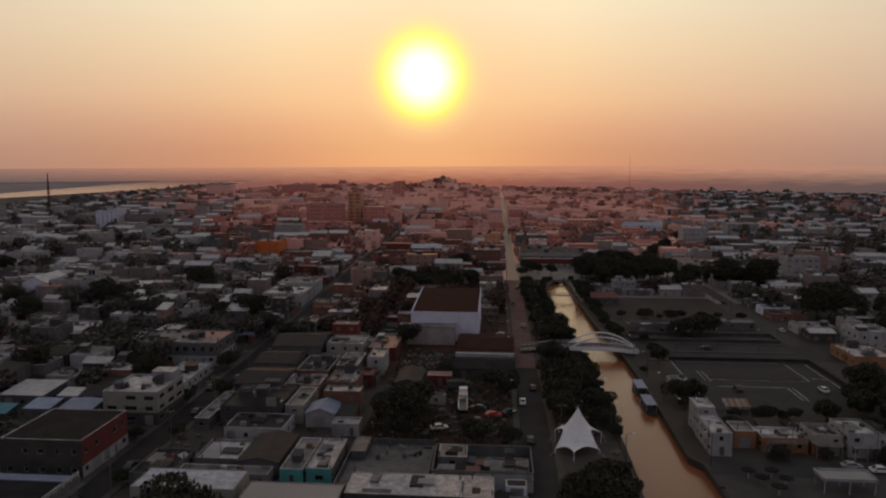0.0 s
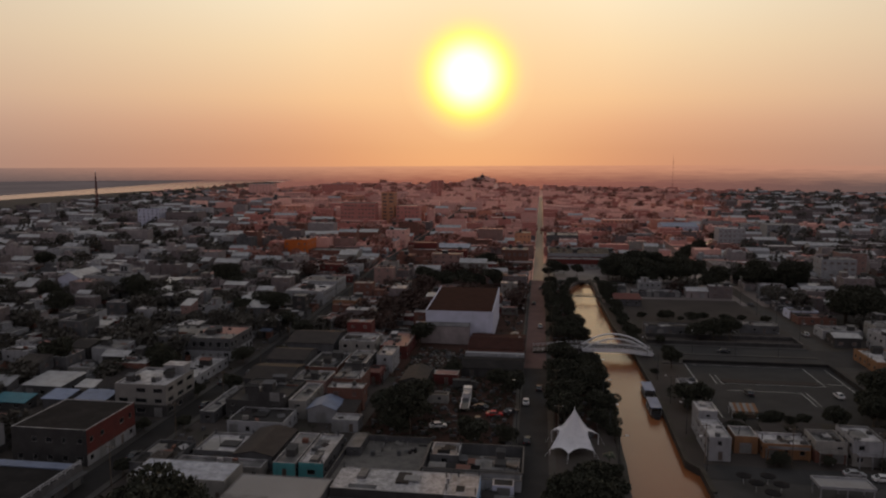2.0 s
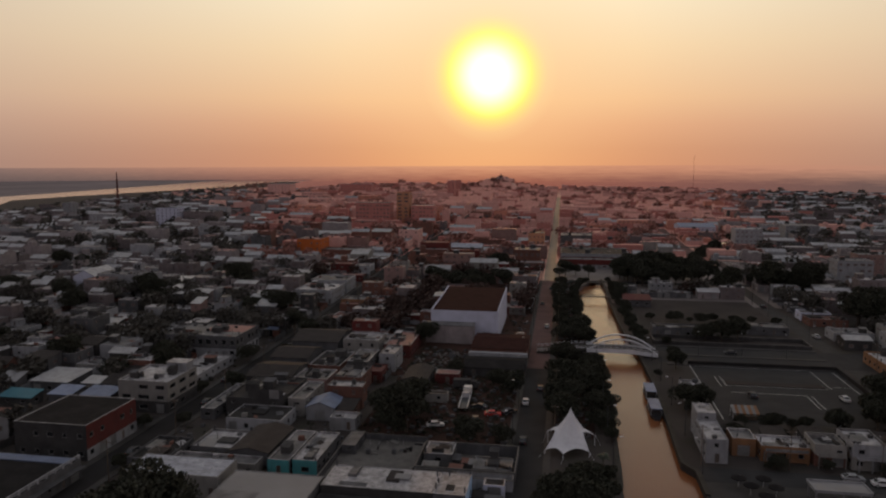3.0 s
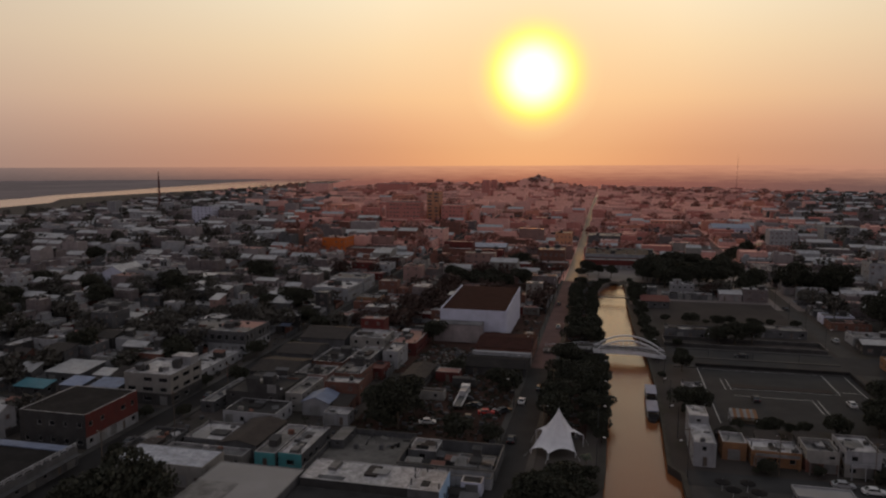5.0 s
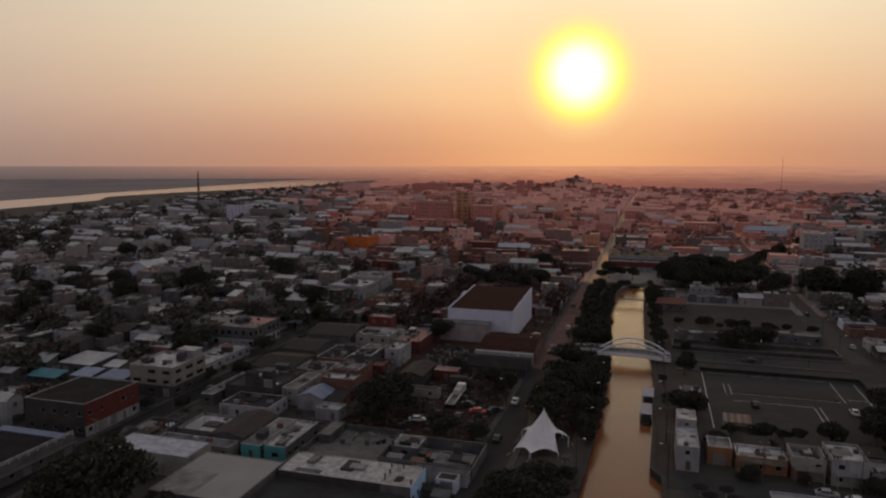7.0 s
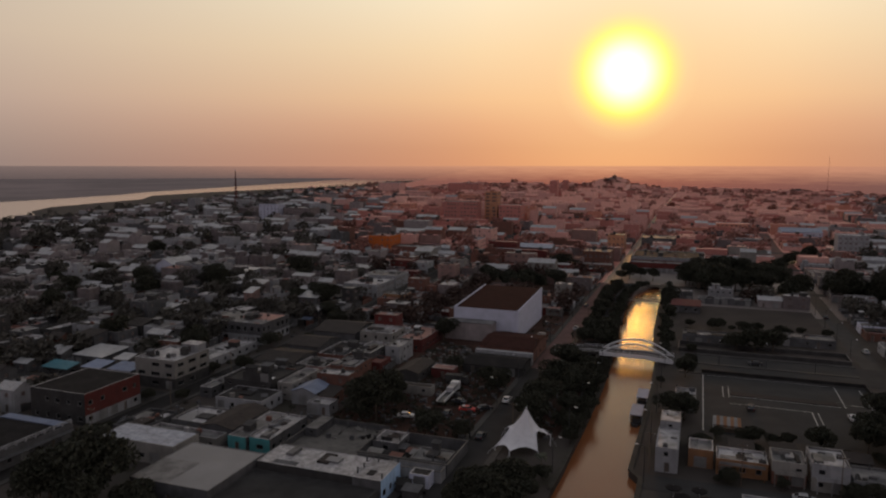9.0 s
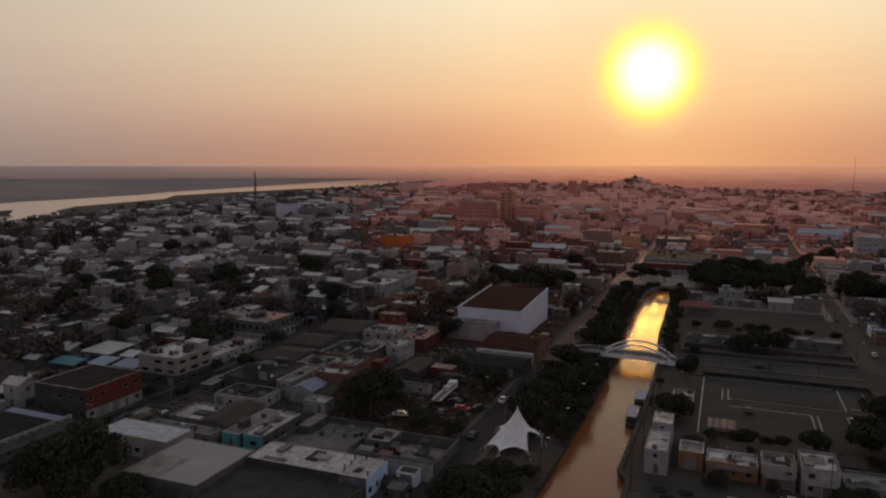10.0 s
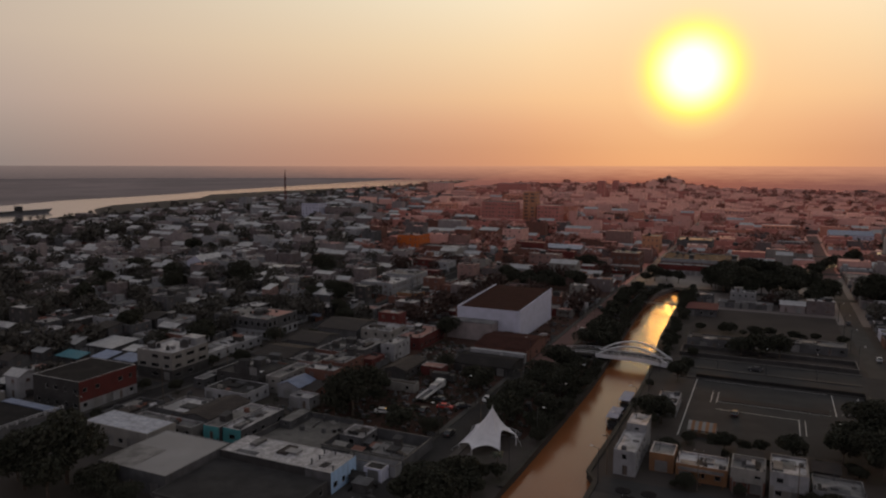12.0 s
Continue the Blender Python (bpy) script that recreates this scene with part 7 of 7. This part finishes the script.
for (xa, ya), (xb, yb) in zip(CHANNEL, CHANNEL[1:]):
    s.face([(xa - 3.4, ya, ground_z(xa, ya) + 0.15), (xa + 3.4, ya, ground_z(xa, ya) + 0.15), (xb + 3.4, yb, ground_z(xb, yb) + 0.15), (xb - 3.4, yb, ground_z(xb, yb) + 0.15)])
    for k in range(4):
        t = (k + 0.5) / 4
        cx, cy, h = xa + (xb - xa) * t, ya + (yb - ya) * t, (yb - ya) / 8 + 1
        TAKEN.append((cx - 6.5, cx + 6.5, cy - h, cy + h))
rng = random.Random(63)
for (xa, ya), (xb, yb) in zip(CHANNEL, CHANNEL[1:]):
    for k in range(3):
        t, side = rng.random(), 1
        plant(TREES_MID[rng.randrange(3)], xa + (xb - xa) * t + side * rng.uniform(4.5, 7.5), ya + (yb - ya) * t, rng.uniform(0.7, 1.1), rng.uniform(0, 360), "dark-green tree beside the narrow channel", "channel trees")
single("channel_water", s, ["canal"], "narrow water channel reflecting the sunset", "water", "structure")

# ---------------------------------------------------------------- the rest of the town
WALLS = ["white"] * 3 + ["cream"] * 2 + ["grey"] * 6 + ["pink"] + ["dark"] * 6 + ["brick", "lilac", "red"]
# far palettes paint haze: pale red towards the sun, grey to the sides
FAR_WALLS = ["haze_pale"] * 7 + ["haze_peach"] * 3 + ["haze_rose"] * 9
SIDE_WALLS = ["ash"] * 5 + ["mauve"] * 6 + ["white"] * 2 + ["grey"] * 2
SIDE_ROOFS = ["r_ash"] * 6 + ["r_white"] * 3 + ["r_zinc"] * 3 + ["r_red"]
FAR_ROOFS = ["r_haze"] * 12 + ["r_red"] * 2 + ["r_zinc"] * 2
ROOFS = ["r_grey"] * 5 + ["r_white"] * 7 + ["r_dark"] * 3 + ["r_zinc"] * 4 + ["r_rust"] * 3 + ["r_red"]
NAMES = {"white": "white", "cream": "cream", "grey": "bare concrete", "pink": "pink", "ochre": "ochre", "brick": "brick", "dark": "soot-dark", "green": "green", "lilac": "pale blue", "red": "dark red",
         "orange": "orange", "ash": "ash grey", "haze_white": "pale-walled", "r_veil_red": "veil red", "r_haze_bright": "haze-bright", "mauve": "mauve", "r_ash": "ash grey", "haze_peach": "haze_peach", "haze_pale": "haze-pale", "haze_rose": "haze_rose", "r_grey": "grey", "r_white": "whitish", "r_dark": "black", "r_zinc": "pale sheet", "r_rust": "rusty sheet", "r_red": "red", "r_haze": "haze-tinted pale"}


def in_view(x, y):
    return y > 104 and x > 90 - 1.62 * y and x < max(20 + 0.54 * y, 100 + 0.13 * y)


def lots(x0, x1, y0, y1, r):
    w, d = x1 - x0, y1 - y0
    far = sm(260, 520, (y0 + y1) / 2)
    wm, dm = 10.5 + 13 * far, 12.5 + 2 * far
    if w < wm and d < dm:
        return [(x0, x1, y0, y1)]
    k = r.uniform(0.4, 0.6)
    if w / wm > d / dm:
        m = x0 + w * k
        return lots(x0, m, y0, y1, r) + lots(m, x1, y0, y1, r)
    m = y0 + d * k
    return lots(x0, x1, y0, m, r) + lots(x0, x1, m, y1, r)


def free(x0, x1, y0, y1):
    return all(x1 < a + 0.2 or x0 > b - 0.2 or y1 < c + 0.2 or y0 > d - 0.2 for a, b, c, d in TAKEN)


BLOCKS = []
xs_w = [-1010, -917, -823] + STREETS_W
ys_w = [60] + CROSS_W + list(range(980, 1900, 90))
for xa, xb in zip(xs_w + [-78], (xs_w + [-78])[1:] + [11]):
    for ya, yb in zip(ys_w, ys_w[1:]):
        if xb > xa + 20:
            BLOCKS.append((xa + 5.8, xb - (5.6 if xb < 0 or ya < 430 else 3.4), ya + 4.5, yb - 4.5))
xs_e = [11, 110, 200, 290, 380, 470, 560, 650, 740, 830, 920]
ys_e = [262, 310, 400, 490, 580, 670, 760, 850] + list(range(940, 1900, 90))
for xa, xb in zip(xs_e, xs_e[1:]):
    for ya, yb in zip(ys_e, ys_e[1:]):
        BLOCKS.append((xa + (5.8 if xa > 20 else 3.4), xb - 5.8, ya + 4.5, yb - 4.5))
# the street without kerbs ends at a row of houses
for ya, yb in zip(ys_e[5:], ys_e[6:]):
    BLOCKS.append((104.6, 115.4, max(ya + 4.5, 720), yb - 4.5))

LOTS = []
rng = random.Random(21)
for b in BLOCKS:
    for q in lots(*b, rng):
        cx, cy = (q[0] + q[1]) / 2, (q[2] + q[3]) / 2
        if in_view(cx, cy) and cx > -600 - 0.2 * max(0, cy - 500) and math.hypot(cx - 40, cy) < 1700 and free(*q):
            LOTS.append(q)
LOTS.sort(key=lambda q: math.hypot((q[0] + q[1]) / 2 - 40, (q[2] + q[3]) / 2))
made = 0
FAR_WALL, FAR_ROOF, FAR_GLASS = {}, {}, Shape()
FAR_TREES, WEST_TREES = Shape(), Shape()


def far_house(q, top, wall, roof, r, pitched, glazed):
    x0, x1, y0, y1 = q
    g = ground_z((x0 + x1) / 2, y0)
    s = FAR_WALL.setdefault(wall, Shape())
    base = len(s.v)
    floors = max(1, round(top / 3.2))
    rim = 0.4 if not pitched else 0.0
    for side in "senw":
        L = (x1 - x0) if side in "sn" else (y1 - y0)
        rects = openings(L, floors, top / floors, 3.6, r, 1.5, 1.3, True) if glazed and side == "s" or glazed and side == ("e" if x0 < 40 else "w") else []
        p = wall_face(s, side, x0, x1, y0, y1, top + rim, [c[:4] for c in rects], None, 0.25)
        for a, va, b, vb, _ in rects:
            FAR_GLASS.face([(c[0], c[1], c[2] + g) for c in (p(a, va, 0.2), p(b, va, 0.2), p(b, vb, 0.2), p(a, vb, 0.2))])
    s.v[base:] = [(x, y, z + g) for x, y, z in s.v[base:]]
    t = FAR_ROOF.setdefault(roof, Shape())
    if pitched:
        m = (y0 + y1) / 2
        t.face([(x0, y0, g + top), (x1, y0, g + top), (x1, m, g + top + 1.8), (x0, m, g + top + 1.8)])
        t.face([(x0, m, g + top + 1.8), (x1, m, g + top + 1.8), (x1, y1, g + top), (x0, y1, g + top)])
        for xx in (x0, x1):
            s.face([(xx, y0, g + top), (xx, y1, g + top), (xx, m, g + top + 1.8)])
    else:
        t.face([(x0, y0, g + top), (x1, y0, g + top), (x1, y1, g + top), (x0, y1, g + top)])
        # thin lip, mostly pale, paints the lit rim of distant parapets
        if glazed:
            lip, e, zl = FAR_ROOF.setdefault(r.choice(("r_white", "r_white", "r_ash", roof)), Shape()), 0.3, g + top + rim + 0.01
            lip.face([(x0, y0, zl), (x1, y0, zl), (x1, y0 + e, zl), (x0, y0 + e, zl)])
            lip.face([(x0, y1 - e, zl), (x1, y1 - e, zl), (x1, y1, zl), (x0, y1, zl)])
            lip.face([(x0, y0 + e, zl), (x0 + e, y0 + e, zl), (x0 + e, y1 - e, zl), (x0, y1 - e, zl)])
            lip.face([(x1 - e, y0 + e, zl), (x1, y0 + e, zl), (x1, y1 - e, zl), (x1 - e, y1 - e, zl)])
        if r.random() < 0.25:
            s.box(x0 + 1, x0 + 4, y0 + 2, y0 + 6, g + top, g + top + 2.3)


MID_TREES, CENTRE_TREES = Shape(), Shape()


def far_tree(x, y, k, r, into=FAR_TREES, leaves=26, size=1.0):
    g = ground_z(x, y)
    # leaf tone by bearing, redder sunward and greyer aside, as painted haze
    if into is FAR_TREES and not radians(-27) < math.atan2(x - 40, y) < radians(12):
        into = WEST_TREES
    for _ in range(3):
        leaf_cloud(into, (x + r.uniform(-2, 2) * k, y + r.uniform(-2, 2) * k, g + r.uniform(3, 6) * k), 3.0 * k, leaves, size * k, r)


def lean_to(x, y, w, d, r):
    """A sheet roof on posts against the front of a house."""
    root = thing("lean_to", x, y, ground_z(x, y), "small sheet-roofed lean-to against a house", "shed", "lean-tos")
    s = Shape()
    h = r.uniform(2.2, 2.9)
    top, low = [(0, 0, h + 0.4), (w, 0, h + 0.4)], [(w, -d, h), (0, -d, h)]
    s.face((low[::-1] + top[::-1]))
    s.face([(p[0], p[1], p[2] - 0.08) for p in top + low])
    part("sheet_roof", s.mesh("sheet_roof", [r.choice(("r_zinc", "r_rust", "r_rust", "r_blue", "r_grey", "r_white"))]), root)
    for px in (0.1, w - 0.1):
        q = Shape()
        q.box(px - 0.05, px + 0.05, -d + 0.05, -d + 0.15, -0.3, h - 0.02)
        part("post", q.mesh("post", ["wood"]), root)


for q in LOTS:
    x0, x1, y0, y1 = q
    cx, cy = (x0 + x1) / 2, (y0 + y1) / 2
    r = random.Random(int(cx * 17 + cy * 131))
    dist = math.hypot(cx - 40, cy)
    centre = math.exp(-((cx + 180) / 170) ** 2 - ((cy - 780) / 260) ** 2)
    green = (0.33 if dist < 420 else 0.22) + 0.12 * sm(250, 450, cx) + 0.2 * sm(-300, -480, cx) + 0.16 * sm(110, 220, cx)
    u = r.random()
    if u < green:
        n = r.choice((1, 2, 2, 3))
        for _ in range(n):
            x, y = r.uniform(x0 + 2, x1 - 2), r.uniform(y0 + 2, y1 - 2)
            if dist < 330 and len(TREE_SPOTS) < 300:
                plant(TREES[r.randrange(4)] if dist < 220 else TREES_MID[r.randrange(3)], x, y, r.uniform(0.6, 1.15), r.uniform(0, 360), "dark-green tree in a back yard", "back yard trees")
            elif dist < 430:
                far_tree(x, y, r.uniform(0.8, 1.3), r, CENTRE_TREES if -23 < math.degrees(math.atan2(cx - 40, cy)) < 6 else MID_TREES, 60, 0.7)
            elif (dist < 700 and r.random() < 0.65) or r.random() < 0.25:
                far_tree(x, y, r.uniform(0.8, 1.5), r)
        if u < green * 0.6:
            continue
        x1, y1 = x0 + (x1 - x0) * 0.7, y0 + (y1 - y0) * 0.6
    e = r.uniform(0.1, 0.9)
    x0, x1, y0, y1 = x0 + e * r.random(), x1 - e * r.random(), y0 + e * r.random(), y1 - 2.5 * r.random()
    if x1 - x0 < 4 or y1 - y0 < 4:
        continue
    f = r.choices((1, 2, 3), (0.66, 0.29, 0.05))[0]
    if centre > 0.2:
        f = r.choices((1, 2, 3, 4), (0.40, 0.38, 0.16, 0.06))[0]
    h = f * 2.9 + r.uniform(0.0, 0.8)
    # walls and roofs pale and redden by distance and sun bearing, as painted haze
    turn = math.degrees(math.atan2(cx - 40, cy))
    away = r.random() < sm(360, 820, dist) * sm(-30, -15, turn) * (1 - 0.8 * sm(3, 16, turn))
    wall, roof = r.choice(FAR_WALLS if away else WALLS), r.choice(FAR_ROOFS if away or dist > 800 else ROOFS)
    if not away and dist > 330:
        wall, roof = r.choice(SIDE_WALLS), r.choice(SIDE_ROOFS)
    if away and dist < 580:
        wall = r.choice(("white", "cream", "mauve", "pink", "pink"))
    # red-brown picks paint the reddish veil around the sun's bearing
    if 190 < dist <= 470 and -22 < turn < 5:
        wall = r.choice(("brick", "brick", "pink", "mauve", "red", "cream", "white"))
        roof = r.choice(("r_red", "r_veil_red", "r_veil_red", "r_white", "r_ash", "r_zinc", "r_veil_red"))
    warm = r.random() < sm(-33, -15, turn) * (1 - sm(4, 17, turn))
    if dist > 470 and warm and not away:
        wall, roof = r.choice(("haze_rose", "haze_pale", "brick", "mauve", "haze_rose")), r.choice(("r_haze", "r_haze", "r_white", "r_haze", "r_zinc"))
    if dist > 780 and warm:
        wall, roof = r.choice(("haze_white", "haze_pale", "haze_white", "haze_rose")), r.choice(("r_haze_bright", "r_haze_bright", "r_haze"))
    pitched = roof in ("r_zinc", "r_rust")
    if made < 300:
        made += 1
        g = min(ground_z(a, b) for a in (x0, x1) for b in (y0, y1))
        kind = ("shed_s" if r.random() < 0.5 else "gable_x", r.uniform(0.6, 1.6)) if pitched else None
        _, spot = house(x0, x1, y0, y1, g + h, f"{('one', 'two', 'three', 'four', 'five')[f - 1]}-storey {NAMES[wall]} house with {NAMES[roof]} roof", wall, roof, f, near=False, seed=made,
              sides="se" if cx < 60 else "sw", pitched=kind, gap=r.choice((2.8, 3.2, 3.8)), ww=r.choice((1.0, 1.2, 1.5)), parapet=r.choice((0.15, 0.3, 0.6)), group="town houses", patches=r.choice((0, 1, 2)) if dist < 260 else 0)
        if dist < 330 and r.random() < 0.55:
            lean_to(x0 + r.uniform(0.5, 2), y0 - 0.05, r.uniform(2.5, 4.5), r.uniform(2.0, 3.0), r)
        if not pitched and r.random() < 0.5:
            tank(spot[0] + r.uniform(-2, 2), spot[1] + r.uniform(-2, 2), spot[2])
        if not pitched and r.random() < 0.3 and x1 - x0 > 7 and y1 - y0 > 8:
            roof_hut(x0 + 0.6, x0 + 3.6, y1 - 5.0, y1 - 1.0, spot[2], 2.3, wall)
    else:
        far_house((x0, x1, y0, y1), h, wall, roof, r, pitched, dist < 430)
        if dist < 760:
            clutter(x0, x1, y0, y1, ground_z(cx, y0) + h, r, 0 if pitched else 3)

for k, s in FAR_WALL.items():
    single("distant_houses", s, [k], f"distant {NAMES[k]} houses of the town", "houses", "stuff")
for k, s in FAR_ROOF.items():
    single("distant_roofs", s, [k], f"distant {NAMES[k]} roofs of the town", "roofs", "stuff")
single("distant_windows", FAR_GLASS, ["hazeglass"], "dark windows of distant houses", "windows", "stuff")

SHED_ROOFS = ("r_zinc", "r_rust", "r_white", "r_grey", "r_dark", "r_grey")
for q in LOTS:
    cx, cy = (q[0] + q[1]) / 2, (q[2] + q[3]) / 2
    dist = math.hypot(cx - 40, cy)
    if dist > 620:
        continue
    r = random.Random(int(cx * 7 + cy * 57))
    g = ground_z(cx, cy)
    # yard walls along the boundary and a couple of outhouses
    s = CLUTTER.setdefault(r.choice(("grey", "grey", "dark", "white", "brick")), Shape())
    s.box(q[0], q[1], q[3] - 0.15, q[3], g - 0.5, g + r.uniform(1.2, 2.2))
    s.box(q[1] - 0.15, q[1], q[2] + 2, q[3] - 0.16, g - 0.5, g + r.uniform(1.2, 2.2))
    for _ in range(r.choice((0, 1, 1, 2))):
        w, d, h = r.uniform(1.5, 3.5), r.uniform(1.2, 2.4), r.uniform(2.0, 2.8)
        x, y = r.uniform(q[0] + 0.5, q[1] - 0.5 - w), q[3] - 0.3 - d
        CLUTTER.setdefault(r.choice(("dark", "grey", "brick")), Shape()).box(x, x + w, y, y + d, g - 0.5, g + h)
        CLUTTER.setdefault(r.choice(SHED_ROOFS), Shape()).box(x - 0.2, x + w + 0.2, y - 0.3, y + d + 0.1, g + h + 0.01, g + h + 0.1)
for k, s in CLUTTER.items():
    single("roof_clutter", s, [k], f"{NAMES.get(k, 'pale steel')} blocks, sheets and low walls on roofs", "clutter", "stuff")

# weeds and rubbish on open ground near the canal and the western street
SCRUB, RUBBISH = Shape(), Shape()
rng = random.Random(314)
ROADS = [(-83.5, -72.5, 90, 400), (5.5, 16.5, 90, 420), (104, 116, 100, 470), (47, 106, 100, 262.5), (-480, -78, 155, 166), (26, 52, 90, 420), (-420, 7, 263, 273), (-420, 7, 347, 357)]
OPEN = [(-30, 6, 161, 246), (17, 25.5, 168, 400)]
for _ in range(5200):
    x, y = (rng.uniform(-230, 6), rng.uniform(128, 345)) if rng.random() < 0.7 else rng.choice([(rng.uniform(a, b), rng.uniform(c, d)) for a, b, c, d in OPEN])
    inside = [b for b in TAKEN if b[0] - 0.6 < x < b[1] + 0.6 and b[2] - 0.6 < y < b[3] + 0.6]
    clear = any(a < x < b and c < y < d for a, b, c, d in OPEN)
    if any(a < x < b and c < y < d for a, b, c, d in ROADS) or (inside and not clear) or len(inside) > 1:
        continue
    g = ground_z(x, y)
    if rng.random() < 0.62:
        k = rng.uniform(0.35, 1.1)
        leaf_cloud(SCRUB, (x, y, g + 0.45 * k), k, 22, 0.26, rng, 0.7)
    else:
        a, b, h = rng.uniform(0.15, 0.8), rng.uniform(0.15, 0.5), rng.uniform(0.2, 0.9)
        RUBBISH.box(x - a, x + a, y - b, y + b, g - 0.1, g + h)
single("scrub", SCRUB, ["leaf"], "dark weeds and low bushes on open ground", "scrub", "stuff")
single("rubbish", RUBBISH, ["grey"], "grey blocks, drums and boards lying in yards", "rubbish", "stuff")

# woods beyond the town, on the hill and across the river
rng = random.Random(77)
for _ in range(130):
    x, y = rng.uniform(-700, 1000), rng.uniform(500, 1600)
    if in_view(x, y) and x > -640 - 0.15 * (y - 500) and math.hypot(x - 40, y) < 1690:
        far_tree(x, y, rng.uniform(0.8, 1.4) * (1 + y / 2500), rng)
for _ in range(46):
    a, q = rng.uniform(0, 6.28), rng.uniform(0, 1) ** 0.5 * 50
    far_tree(-110 + q * math.cos(a), 1485 + q * math.sin(a), rng.uniform(0.7, 1.15), rng)
for _ in range(260):
    y = rng.uniform(400, 2200)
    x = -650 - 0.16 * (y - 500) + rng.uniform(-15, 90)
    far_tree(x, y, rng.uniform(0.55, 1.0), rng)
single("back_yard_trees", MID_TREES, ["greyhazeleaf"], "dark-green trees filling yards between houses", "trees", "stuff")
single("centre_trees", CENTRE_TREES, ["veilleaf"], "haze-browned trees between town-centre houses", "trees", "stuff")
single("western_woods", WEST_TREES, ["greyhazeleaf"], "dark-green trees between houses near the river", "trees", "stuff")
single("far_woods", FAR_TREES, ["hazeleaf"], "scattered dark trees between distant houses", "trees", "stuff")
